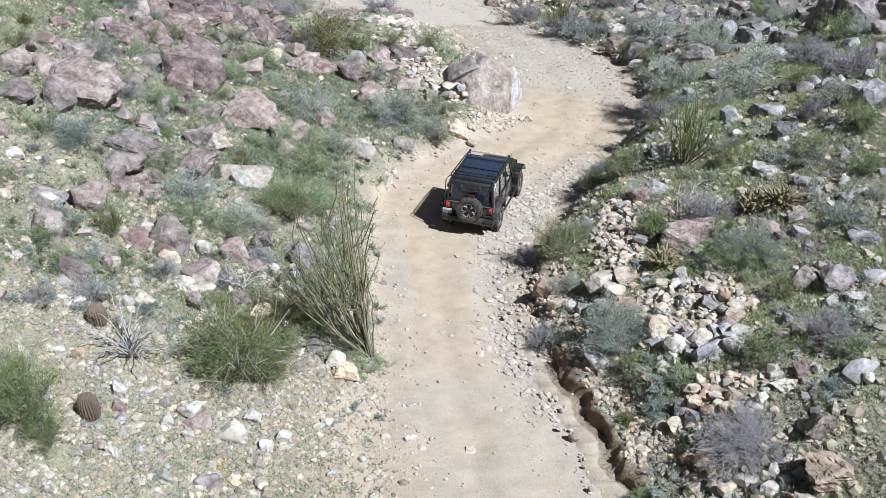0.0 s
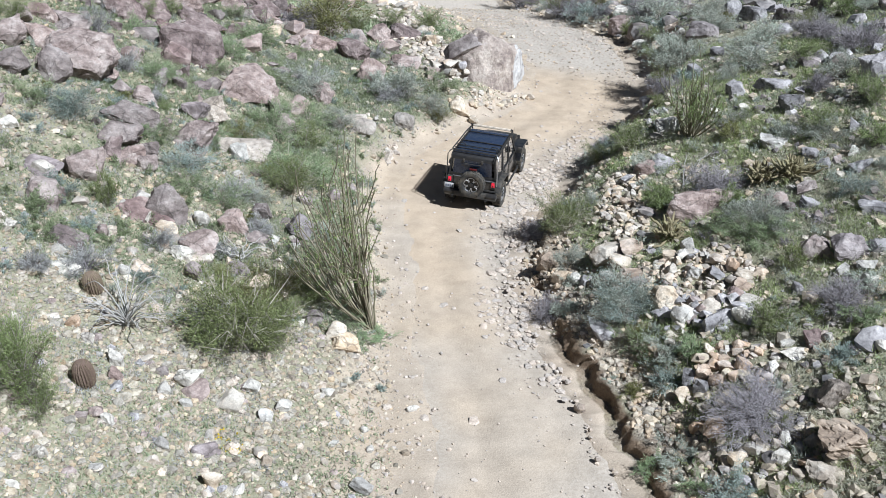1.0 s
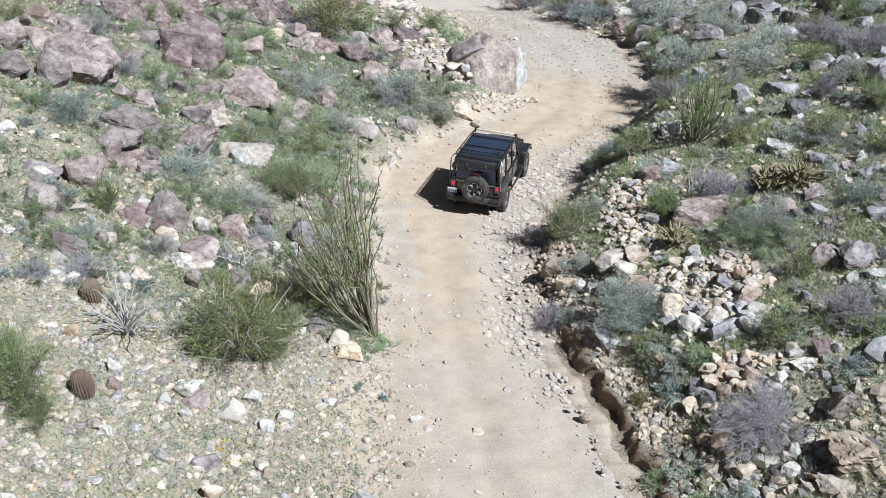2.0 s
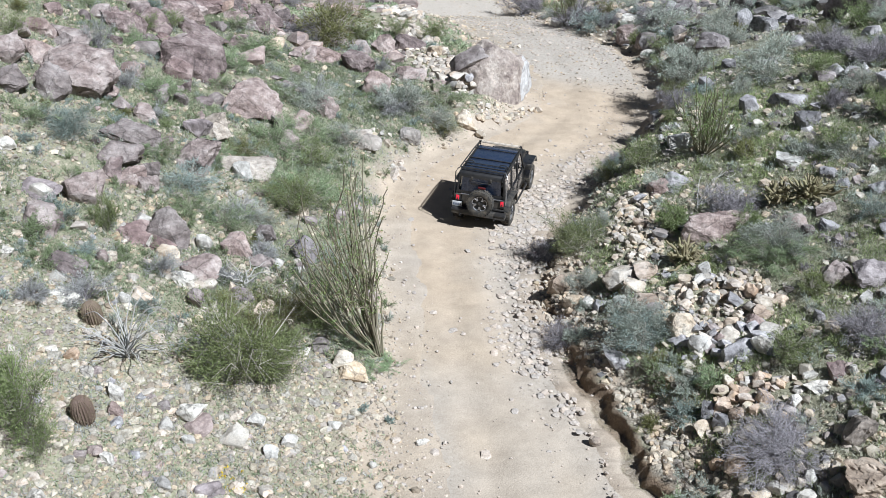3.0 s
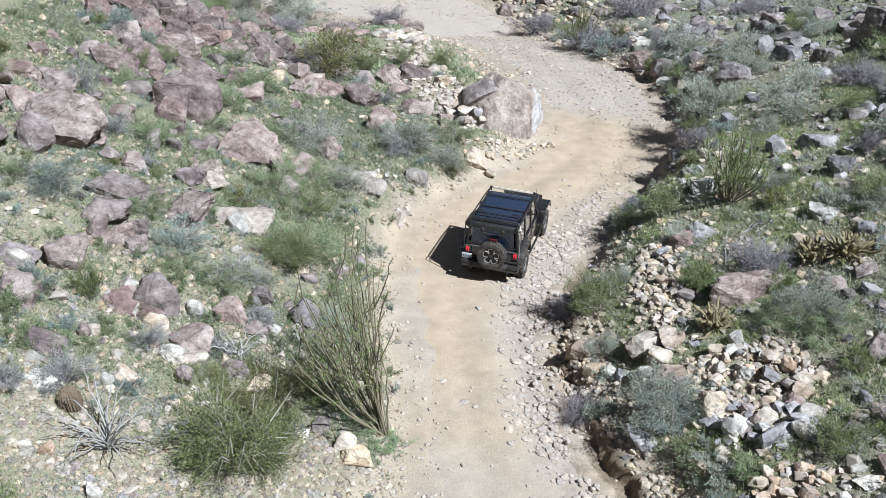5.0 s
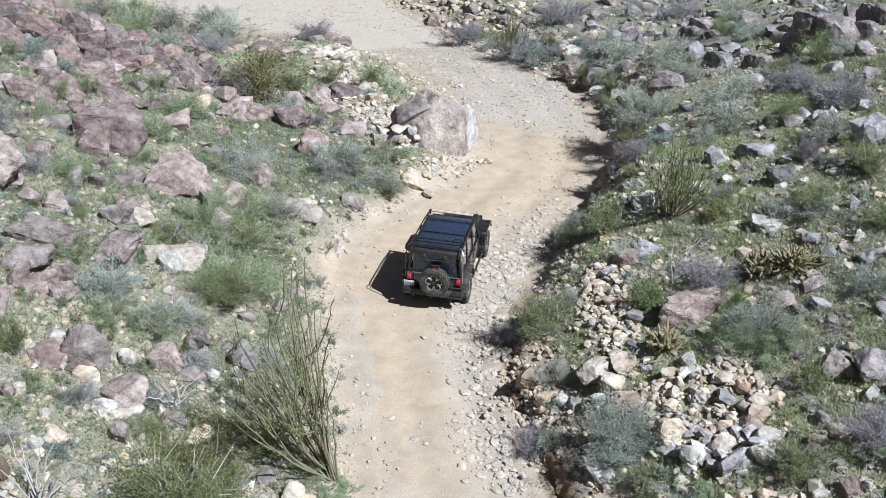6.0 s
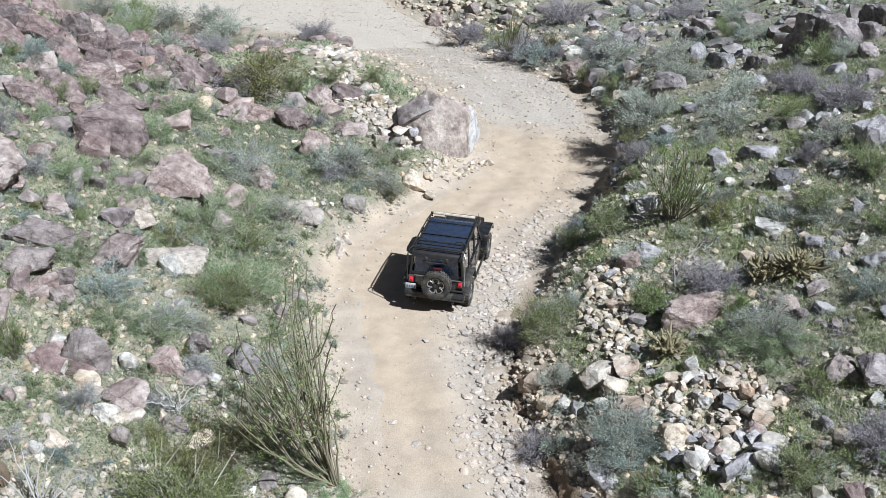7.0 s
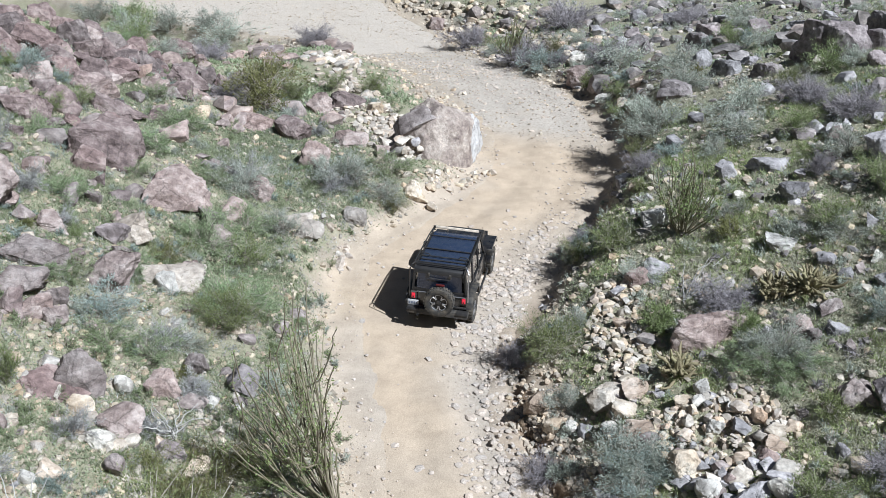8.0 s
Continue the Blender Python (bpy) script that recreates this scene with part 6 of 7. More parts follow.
# ---- smaller shrubs and rocks between the large ones ----
def fill(seed, count, where, keep, kinds, sizes):
    rng = random.Random(seed)
    x0, y0, x1, y1 = where
    for _ in range(count):
        x, y = rng.uniform(x0, x1), rng.uniform(y0, y1)
        size = rng.uniform(*sizes)
        if off_track(x, y) < 0.4 + size * 0.6 or keep(x, y) < rng.random():
            continue
        bush(x, y, size, rng.choice(kinds), rng.uniform(0.7, 1.1), rng.randrange(9999))


everywhere = lambda x, y: clear(x, y) * np.clip(0.65 + 0.6 * lumps(x, y, 4, 51), 0, 1)
fill(61, 55, (3, 13, 20, 46), everywhere, ("sage", "sage", "dry", "creosote", "teal", "green", "olive"), (0.5, 1.1))
fill(62, 40, (4, 44, 22, 66), everywhere, ("sage", "dry", "creosote", "sage", "teal"), (0.8, 1.6))
fill(63, 90, (-16, 19, -2, 46), everywhere, ("green", "sage", "teal", "green", "creosote", "olive", "pale"), (0.5, 1.0))
shrub_cover("small_grey_shrubs", "small grey-green shrubs on the slope", "sage", 81, 420, (3, 12, 20, 48), everywhere, (0.3, 0.8))
shrub_cover("small_dry_shrubs", "small dry grey shrubs on the slope", "dry", 82, 130, (3, 12, 20, 48), everywhere, (0.3, 0.8))
shrub_cover("small_olive_shrubs", "small olive-green shrubs on the slope", "creosote", 83, 150, (3, 12, 20, 48), everywhere, (0.3, 0.8))
shrub_cover("far_grey_shrubs", "grey-green shrubs on the far slope", "sage", 84, 330, (3, 46, 30, 82), everywhere, (0.6, 1.5))
shrub_cover("far_dry_shrubs", "dry grey shrubs on the far slope", "dry", 85, 120, (3, 46, 30, 82), everywhere, (0.6, 1.4))
shrub_cover("small_green_shrubs", "small fresh green shrubs between the rocks", "green", 86, 680, (-17, 20, -1, 50), everywhere, (0.3, 0.8))
shrub_cover("small_silvery_shrubs", "small grey-green shrubs between the rocks", "sage", 87, 320, (-17, 18, -1, 50), everywhere, (0.25, 0.7))
shrub_cover("small_blue_green_shrubs", "small blue-green shrubs between the rocks", "teal", 88, 260, (-17, 18, -1, 46), everywhere, (0.25, 0.6))
shrub_cover("distant_green_shrubs", "green shrubs on the far slope", "green", 89, 220, (-28, 48, -1, 80), everywhere, (0.5, 1.3))

off = lambda x, y: ease(0.5, 1.0, off_track(x, y))
scatter("far_bank_rubble", "pale grey rubble on the far bank of the track", "stones", 16, 5200, (-6, 54, 14, 84), (0.12, 0.7), STONES_PALE, 1, lambda x, y: right_of(x, y) * (1 - ease(3, 7, off_track(x, y))))
shrub_cover("far_bank_shrubs", "grey-green shrubs on the far bank of the track", "sage", 90, 90, (-6, 55, 14, 84), lambda x, y: ease(0.5, 1.0, x - edge(RIGHT_EDGE, y)), (0.6, 1.5))
scatter("far_edge_rubble", "pale rubble along the edges of the far track", "stones", 21, 13000, (-22, 46, 10, 86), (0.05, 0.34), STONES_PALE, 0, lambda x, y: np.exp(-((off_track(x, y) - 0.5) / 0.9) ** 2))
scatter("far_grey_rocks", "grey angular rocks on the far slope", "rocks", 72, 420, (4, 44, 30, 82), (0.4, 1.5), ROCK_JOINED["g"], 2, off)


def fill_rocks(seed, count, where, kinds, sizes):
    rng = random.Random(seed)
    x0, y0, x1, y1 = where
    words = {"p": "purple-brown angular rock between the shrubs", "g": "grey angular rock among the shrubs", "w": "whitish angular rock on the slope", "t": "cream angular rock on the slope"}
    for _ in range(count):
        x, y, size, kind = rng.uniform(x0, x1), rng.uniform(y0, y1), sizes[0] + (sizes[1] - sizes[0]) * rng.random() ** 2, rng.choice(kinds)
        if off_track(x, y) > 0.3 + size * 0.5 and clear(x, y) > 0.5:
            stone(x, y, size, kind, rng, "hillside rocks", 0, words[kind], "rock")


scatter("small_grey_rocks", "grey angular rocks among the shrubs", "rocks", 78, 170, (3.5, 12, 18, 44), (0.22, 0.6), ROCK_JOINED["g"], 2, lambda x, y: off(x, y) * clear(x, y))
fill_rocks(71, 125, (3, 12, 18, 44), "gggpw", (0.3, 0.95))
fill_rocks(73, 60, (-16, 22, -2, 46), "pppt", (0.28, 0.8))
fill_rocks(76, 40, (-16, 28, -5, 47), "ppp", (0.4, 1.2))
fill_rocks(77, 60, (-14, 16, -3.5, 27), "wwtpp", (0.22, 0.7))
scatter("far_brown_rocks", "purple-brown angular rocks on the far slope", "rocks", 74, 330, (-28, 42, -3, 78), (0.4, 1.7), ROCK_JOINED["p"], 2, off)
scatter("pale_slope_rocks", "whitish angular rocks on the stony slope", "rocks", 75, 150, (-12, 9, -2, 24), (0.16, 0.42), ROCK_JOINED["w"], 2, off)


def edge_shrubs(seed, count, y0, y1, kinds, sizes):
    """Shrubs that hang over the cut on the right of the track."""
    rng = random.Random(seed)
    for _ in range(count):
        y = rng.uniform(y0, y1)
        size = rng.uniform(*sizes)
        bush(float(edge(RIGHT_EDGE, y)) + size * 0.35 + rng.uniform(0.1, 0.9), y, size, rng.choice(kinds), rng.uniform(0.75, 1.05), rng.randrange(9999))


edge_shrubs(91, 11, 22, 34, ("sage", "sage", "dry", "teal", "creosote"), (0.6, 1.1))
edge_shrubs(92, 14, 36, 62, ("sage", "dry", "creosote"), (0.9, 1.6))

# ---- the off-road car: x to its right, y ahead, z up from the ground under its middle ----
def paint(name, colour, rough, metallic=0.0, dust=0.0, specular=0.5, coat=0.0):
    m, nt, b = shader(name, rough, metallic, specular)
    p = coords(nt)
    n = noise_node(nt, 6, 4, 0.6, p)
    dusty = ramp(nt, n.outputs["Fac"], [(0.4, (0, 0, 0)), (0.75, (1, 1, 1))])
    nt.links.new(mix(nt, maths(nt, "MULTIPLY", dusty, dust), colour, (0.36, 0.30, 0.22)), b.inputs["Base Color"])
    nt.links.new(maths(nt, "ADD", rough, maths(nt, "MULTIPLY", n.outputs["Fac"], 0.15)), b.inputs["Roughness"])
    b.inputs["Coat Weight"].default_value = coat
    return m


CAR_BLACK = paint("black_car_paint", (0.012, 0.012, 0.014), 0.22, 0, 0.09, 0.5, 0.6)
TOP_BLACK = paint("black_hardtop", (0.016, 0.016, 0.018), 0.42, 0, 0.05)
# glossy black whose base colour is blued to imitate reflected sky
SKY_TINTED_GLOSS = paint("sky_tinted_gloss", (0.022, 0.034, 0.066), 0.2, 0, 0.04, 0.9, 0.8)
TRIM = paint("black_plastic", (0.022, 0.022, 0.023), 0.6, 0, 0.25)
RUBBER = paint("tyre_rubber", (0.028, 0.027, 0.026), 0.85, 0, 0.35)
STEEL = paint("dark_steel_tube", (0.03, 0.03, 0.032), 0.35, 0.3, 0.1)
ALLOY = paint("machined_alloy", (0.62, 0.62, 0.64), 0.3, 0.9, 0.1)
# pale tan base colour imitates a bright reflection; hardly metallic
TAN_GLARE = paint("tan_reflection_colour", (0.78, 0.68, 0.56), 0.4, 0.1, 0.0)
SEAT = paint("dark_cloth_seat", (0.05, 0.047, 0.043), 0.9)
DULL_RED = paint("dull_red_lamp", (0.10, 0.012, 0.012), 0.3)
PLATE = paint("white_plate", (0.55, 0.56, 0.57), 0.5, 0, 0.15)
INK = paint("plate_marks", (0.16, 0.18, 0.24), 0.6)
RED_LAMP, rl_nt, rl_b = shader("red_lamp_glass", 0.2, 0, 0.5)
rl_b.inputs["Base Color"].default_value = (0.60, 0.012, 0.035, 1)
rl_b.inputs["Emission Color"].default_value, rl_b.inputs["Emission Strength"].default_value = (1.0, 0.03, 0.08, 1), 0.25
GLASS, gl_nt, gl_b = shader("tinted_glass", 0.03, 0, 0.5)
gl_b.inputs["Base Color"].default_value, gl_b.inputs["Transmission Weight"].default_value, gl_b.inputs["IOR"].default_value = (0.30, 0.31, 0.31, 1), 1.0, 1.1


def part(name, bm, material, parent, label="", smooth=True):
    """Links a bmesh as one mesh object under a thing or under a part."""
    bmesh.ops.recalc_face_normals(bm, faces=bm.faces)
    me = bpy.data.meshes.new(name)
    bm.to_mesh(me)
    bm.free()
    me.materials.append(material)
    if smooth:
        me.polygons.foreach_set("use_smooth", [True] * len(me.polygons))
        me.set_sharp_from_angle(angle=radians(35))
    ob = new(name, me)
    ob.parent = parent
    return tagged(ob, label) if label else ob


def block(bm, x0, x1, y0, y1, z0, z1, bevel=0.02, top=(1, 1), shift=0.0):
    """A bevelled block; top: scale of its upper face in x and y; shift: the upper face's move along y."""
    made = bmesh.ops.create_cube(bm, size=1)["verts"]
    for v in made:
        up = v.co.z > 0
        sx, sy = top if up else (1, 1)
        v.co = Vector(((x0 + x1) / 2 + v.co.x * (x1 - x0) * sx, (y0 + y1) / 2 + v.co.y * (y1 - y0) * sy + (shift if up else 0), z1 if up else z0))
    if bevel:
        edges = list({e for v in made for e in v.link_edges})
        bmesh.ops.bevel(bm, geom=edges, offset=bevel, segments=2, affect="EDGES", profile=0.6)


def prism(bm, outline, x0, x1, bevel=0.0):
    """An outline in (y, z) drawn out from x0 to x1."""
    a = [bm.verts.new((x0, y, z)) for y, z in outline]
    b = [bm.verts.new((x1, y, z)) for y, z in outline]
    n = len(outline)
    fs = [bm.faces.new(a), bm.faces.new(b[::-1])] + [bm.faces.new((a[i], b[i], b[(i + 1) % n], a[(i + 1) % n])) for i in range(n)]
    if bevel:
        bmesh.ops.bevel(bm, geom=list({e for f in fs for e in f.edges}), offset=bevel, segments=2, affect="EDGES", profile=0.6)


def pipe(bm, points, r, sides=8):
    """A round tube along points, closed at its ends."""
    pts = [Vector(p) for p in points]
    rings = []
    for i, p in enumerate(pts):
        t = (pts[min(i + 1, len(pts) - 1)] - pts[max(i - 1, 0)]).normalized()
        u = t.cross(Vector((0, 0, 1)) if abs(t.z) < 0.9 else Vector((1, 0, 0))).normalized()
        w = t.cross(u)
        rings.append([bm.verts.new(p + r * (math.cos(a) * u + math.sin(a) * w)) for a in (2 * math.pi * k / sides for k in range(sides))])
    for p, q in zip(rings, rings[1:]):
        for k in range(sides):
            bm.faces.new((p[k], p[(k + 1) % sides], q[(k + 1) % sides], q[k]))
    bm.faces.new(rings[0][::-1])
    bm.faces.new(rings[-1])


def lathe(bm, profile, sides=40):
    """A profile of (radius, x) turned about the x axis."""
    rings = [[bm.verts.new((x, r * math.cos(2 * math.pi * k / sides), r * math.sin(2 * math.pi * k / sides))) for k in range(sides)] for r, x in profile]
    for p, q in zip(rings, rings[1:]):
        for k in range(sides):
            bm.faces.new((p[k], p[(k + 1) % sides], q[(k + 1) % sides], q[k]))


TYRE_R = 0.415


def wheel_meshes():
    """The tyre with tread blocks, the rim and one spoke, about the x axis, outer face towards +x."""
    tyre = bmesh.new()
    lathe(tyre, [(0.262, -0.10), (0.28, -0.125), (0.33, -0.14), (0.39, -0.13), (0.402, -0.10), (0.402, 0.10), (0.39, 0.13), (0.33, 0.14), (0.28, 0.125), (0.262, 0.10), (0.262, -0.10)], 44)
    for k in range(30):
        for side in (-1, 1):
            a = 2 * math.pi * (k + 0.25 * side) / 30
            lug = bmesh.new()
            block(lug, -0.055, 0.055, -0.026, 0.026, 0.396, 0.42, 0)
            lug.transform(Matrix.Rotation(a, 4, "X") @ Matrix.Translation((side * 0.075, 0, 0)))
            me = bpy.data.meshes.new("lug")
            lug.to_mesh(me)
            lug.free()
            tyre.from_mesh(me)
            bpy.data.meshes.remove(me)
    rim = bmesh.new()
    lathe(rim, [(0.272, -0.10), (0.25, -0.09), (0.24, 0.02), (0.25, 0.09), (0.272, 0.108), (0.262, 0.118), (0.246, 0.10), (0.23, 0.03), (0.0, 0.02)], 40)
    spoke = bmesh.new()
    arc = [(0.110, -30), (0.175, -29), (0.220, -25), (0.243, -14), (0.248, 0), (0.243, 14), (0.220, 25), (0.175, 29), (0.110, 30)]
    pipe(spoke, [(0.085, q * math.sin(radians(g)), q * math.cos(radians(g))) for q, g in arc], 0.0165, 6)
    hub = bmesh.new()
    lathe(hub, [(0.0, 0.085), (0.05, 0.085), (0.06, 0.075), (0.06, 0.03)], 16)
    return tyre, rim, spoke, hub


def finish(bm, name, material):
    bmesh.ops.recalc_face_normals(bm, faces=bm.faces)
    me = bpy.data.meshes.new(name)
    bm.to_mesh(me)
    bm.free()
    me.materials.append(material)
    me.polygons.foreach_set("use_smooth", [True] * len(me.polygons))
    me.set_sharp_from_angle(angle=radians(35))
    return me


def build_car(m):
    car = new("off_road_car")
    tyre, rim, spoke, hub = wheel_meshes()
    tyre, rim, spoke, hub = finish(tyre, "tyre", RUBBER), finish(rim, "rim", TRIM), finish(spoke, "spoke", ALLOY), finish(hub, "hub_cap", TRIM)

    def wheel(name, x, y, z, turn, label):
        w = new(name, tyre)
        w.parent = car
        w.matrix_local = pose(x, y, z, 0, 0, turn)
        tagged(w, label)
        for n, me, words in (("rim", rim, "black alloy rim"), ("hub_cap", hub, "")):
            o = new(n, me)
            o.parent = w
            if words:
                tagged(o, words)
        for k in range(5):
            o = new("spoke", spoke)
            o.parent = w
            o.matrix_local = Matrix.Rotation(2 * math.pi * k / 5, 4, "X")
            tagged(o, "bright machined looped spoke")

    for x, turn in ((0.80, 0), (-0.80, 180)):
        for y in (1.47, -1.47):
            wheel("wheel", x, y, TYRE_R, turn, "knobbly off-road tyre")
    wheel("spare_wheel", 0.06, -2.30, 0.98, -90, "spare wheel on the tailgate")

    # tub, bonnet, wings
    b = bmesh.new()
    prism(b, [(-2.06, 0.60), (-2.06, 1.10), (0.72, 1.10), (0.72, 0.52), (0.95, 0.50), (0.95, 0.46), (-0.95, 0.46), (-0.98, 0.60), (-1.1, 0.90), (-1.84, 0.90), (-1.96, 0.60)], -0.79, 0.79, 0.02)
    part("body", b, CAR_BLACK, car, "black steel tub")
    b = bmesh.new()
    block(b, -0.62, 0.62, 0.70, 2.02, 0.62, 1.07, 0.03, (0.97, 1))
    block(b, -0.60, 0.60, 0.68, 1.98, 1.05, 1.17, 0.045, (0.88, 0.97))
    block(b, -0.30, 0.30, 0.85, 1.85, 1.15, 1.195, 0.02, (0.85, 0.93))
    part("bonnet", b, CAR_BLACK, car, "black bonnet with a raised centre")
    b = bmesh.new()
    block(b, -0.66, 0.66, 2.0, 2.09, 0.60, 1.08, 0.03, (0.96, 1))
    grille = part("grille", b, CAR_BLACK, car)
    for k in range(7):
        b = bmesh.new()
        block(b, -0.30 + 0.1 * k - 0.032, -0.30 + 0.1 * k + 0.032, 2.085, 2.10, 0.68, 0.98, 0.01)
        part("grille_slot", b, TRIM, grille)
    for s in (-1, 1):
        b = bmesh.new()
        lathe(b, [(0.0, 2.12), (0.085, 2.11), (0.09, 2.08)], 20)
        b.transform(Matrix.Translation((s * 0.47, 0, 0.86)) @ Matrix.Rotation(radians(90), 4, "Z"))
        part("headlight", b, ALLOY, grille, "round headlight")
    for s in (-1, 1):
        for y, name in ((1.47, "front_wing"), (-1.47, "rear_flare")):
            b = bmesh.new()
            o = [(y - 0.62, 0.62), (y - 0.50, 0.98), (y - 0.30, 1.05), (y + 0.42, 1.03), (y + 0.58, 0.92), (y + 0.66, 0.74),
                 (y + 0.60, 0.74), (y + 0.52, 0.88), (y + 0.38, 0.97), (y - 0.28, 0.99), (y - 0.44, 0.92), (y - 0.56, 0.62)]
            if name == "rear_flare":
                o = [(2 * y - p, q - 0.02) for p, q in o][::-1]
            x0, x1 = (0.60, 0.95) if name == "front_wing" else (0.77, 0.95)
            prism(b, o, s * x0, s * x1, 0.012)
            part(name, b, TRIM if name == "rear_flare" else CAR_BLACK, car)
    # cab: roof, pillars, glass
    b = bmesh.new()
    prism(b, [(-2.05, 1.70), (-2.02, 1.79), (-1.95, 1.83), (0.05, 1.84), (0.22, 1.81), (0.28, 1.75), (0.22, 1.73), (-1.98, 1.71)], -0.715, 0.715, 0.03)
    roof = part("roof", b, TOP_BLACK, car, "black hardtop roof")
    for y0, y1 in ((-0.10, 0.16), (-0.92, -0.14), (-1.86, -0.98)):
        b = bmesh.new()
        block(b, -0.64, 0.64, y0, y1, 1.835, 1.852, 0.008)
        part("roof_panel", b, SKY_TINTED_GLOSS, roof, "smooth glossy dark roof panel")
    lean = 0.06
    posts = (("windscreen_pillar", 0.60, 0.68, 0.20, 0.27), ("door_pillar", -0.33, -0.23, -0.31, -0.22), ("rear_door_pillar", -1.14, -1.02, -1.12, -1.01), ("rear_pillar", -2.06, -1.92, -2.04, -1.92))
    for s in (-1, 1):
        for name, a0, a1, c0, c1 in posts:
            b = bmesh.new()
            v = [b.verts.new(q) for q in ((s * 0.79, a0, 1.09), (s * 0.79, a1, 1.09), (s * 0.73, a1, 1.09), (s * 0.73, a0, 1.09), (s * (0.78 - lean), c0, 1.76), (s * (0.78 - lean), c1, 1.76), (s * (0.72 - lean), c1, 1.76), (s * (0.72 - lean), c0, 1.76))]
            for f in ((0, 1, 2, 3), (7, 6, 5, 4), (0, 4, 5, 1), (1, 5, 6, 2), (2, 6, 7, 3), (3, 7, 4, 0)):
                b.faces.new([v[i] for i in f])
            part(name, b, TOP_BLACK, car)
        for a0, a1, c0, c1 in ((-0.23, 0.60, -0.22, 0.20), (-1.02, -0.33, -1.01, -0.31), (-1.92, -1.14, -1.92, -1.12)):
            b = bmesh.new()
            v = [b.verts.new(q) for q in ((s * 0.762, a0, 1.10), (s * 0.762, a1, 1.10), (s * 0.705, c1, 1.75), (s * 0.705, c0, 1.75))]
            b.faces.new(v)
            bmesh.ops.solidify(b, geom=b.faces[:], thickness=0.006)
            part("side_window", b, GLASS, car, "tinted side window").visible_shadow = True
        for y0, y1, name in ((-0.24, 0.66, "front_door"), (-1.05, -0.30, "rear_door")):
            b = bmesh.new()
            block(b, *sorted((s * 0.785, s * 0.803)), y0, y1, 0.58, 1.09, 0.008)
            door = part(name, b, CAR_BLACK, car)
            b = bmesh.new()
            block(b, *sorted((s * 0.80, s * 0.835)), y0 + 0.05, y0 + 0.19, 0.98, 1.015, 0.008)
            part("door_handle", b, TRIM, door)
            for z in (0.68, 0.95):
                b = bmesh.new()
                block(b, *sorted((s * 0.80, s * 0.825)), y1 - 0.05, y1 + 0.01, z, z + 0.05, 0.006)
                part("hinge", b, TRIM, door)
        b = bmesh.new()
        block(b, *sorted((s * 0.80, s * 0.90)), 0.50, 0.54, 1.10, 1.13, 0.01)
        block(b, *sorted((s * 0.88, s * 1.06)), 0.48, 0.57, 1.08, 1.27, 0.03)
        part("mirror", b, TRIM, car, "black door mirror")
        b = bmesh.new()
        pipe(b, [(s * 0.84, 0.85, 0.44), (s * 0.88, 0.75, 0.42), (s * 0.88, -0.75, 0.42), (s * 0.84, -0.85, 0.44)], 0.035)
        part("side_step", b, STEEL, car)
    b = bmesh.new()
    v = [b.verts.new(q) for q in ((-0.70, 0.66, 1.12), (0.70, 0.66, 1.12), (0.66, 0.25, 1.75), (-0.66, 0.25, 1.75))]
    b.faces.new(v)
    bmesh.ops.solidify(b, geom=b.faces[:], thickness=0.006)
    part("windscreen", b, GLASS, car)
    b = bmesh.new()
    v = [b.verts.new(q) for q in ((-0.64, -2.07, 1.20), (0.64, -2.07, 1.20), (0.615, -2.045, 1.66), (-0.615, -2.045, 1.66))]
    b.faces.new(v)
    bmesh.ops.solidify(b, geom=b.faces[:], thickness=0.012)
    glass = part("rear_window", b, SKY_TINTED_GLOSS, car, "dark tinted rear window")
    b = bmesh.new()
    prism(b, [(-2.065, 1.08), (-2.065, 1.20), (-2.0, 1.20), (-2.0, 1.08)], -0.72, 0.72, 0.008)
    prism(b, [(-2.05, 1.66), (-2.04, 1.72), (-1.98, 1.72), (-1.99, 1.66)], -0.70, 0.70, 0.006)
    part("rear_panel", b, TOP_BLACK, car)
    for s in (-1, 1):
        b = bmesh.new()
        block(b, s * 0.30 - 0.03, s * 0.30 + 0.03, -2.085, -2.04, 1.60, 1.70, 0.008)
        part("window_hinge", b, TRIM, glass)
    b = bmesh.new()
    pipe(b, [(-0.30, -2.085, 1.56), (0.05, -2.095, 1.55), (0.28, -2.085, 1.56)], 0.012, 6)
    part("wiper", b, TRIM, glass)
    # tail
    b = bmesh.new()
    block(b, -0.60, 0.60, -2.10, -2.05, 0.62, 1.10, 0.015)
    gate = part("tailgate", b, CAR_BLACK, car, "black tailgate")
    for z in (0.70, 0.98):
        b = bmesh.new()
        block(b, 0.36, 0.78, -2.125, -2.09, z, z + 0.06, 0.012)
        part("gate_hinge", b, TRIM, gate)
    b = bmesh.new()
    block(b, -0.14, 0.26, -2.18, -2.09, 0.82, 1.14, 0.02)
    block(b, 0.0, 0.12, -2.22, -2.16, 1.10, 1.42, 0.015)
    part("wheel_carrier", b, TRIM, gate)
    b = bmesh.new()
    block(b, -0.06, 0.18, -2.25, -2.20, 1.42, 1.47, 0.01)
    part("brake_lamp", b, DULL_RED, gate, "dull red high brake lamp")
    for s in (-1, 1):
        b = bmesh.new()
        block(b, s * 0.715 - 0.085, s * 0.715 + 0.085, -2.135, -2.05, 0.86, 1.08, 0.015)
        lamp = part("tail_light", b, TRIM, car, "square tail light housing")
        b = bmesh.new()
        block(b, s * 0.715 - 0.05, s * 0.715 + 0.05, -2.15, -2.13, 0.90, 1.05, 0.008)
        part("lens", b, RED_LAMP, lamp, "red lit lens")
        b = bmesh.new()
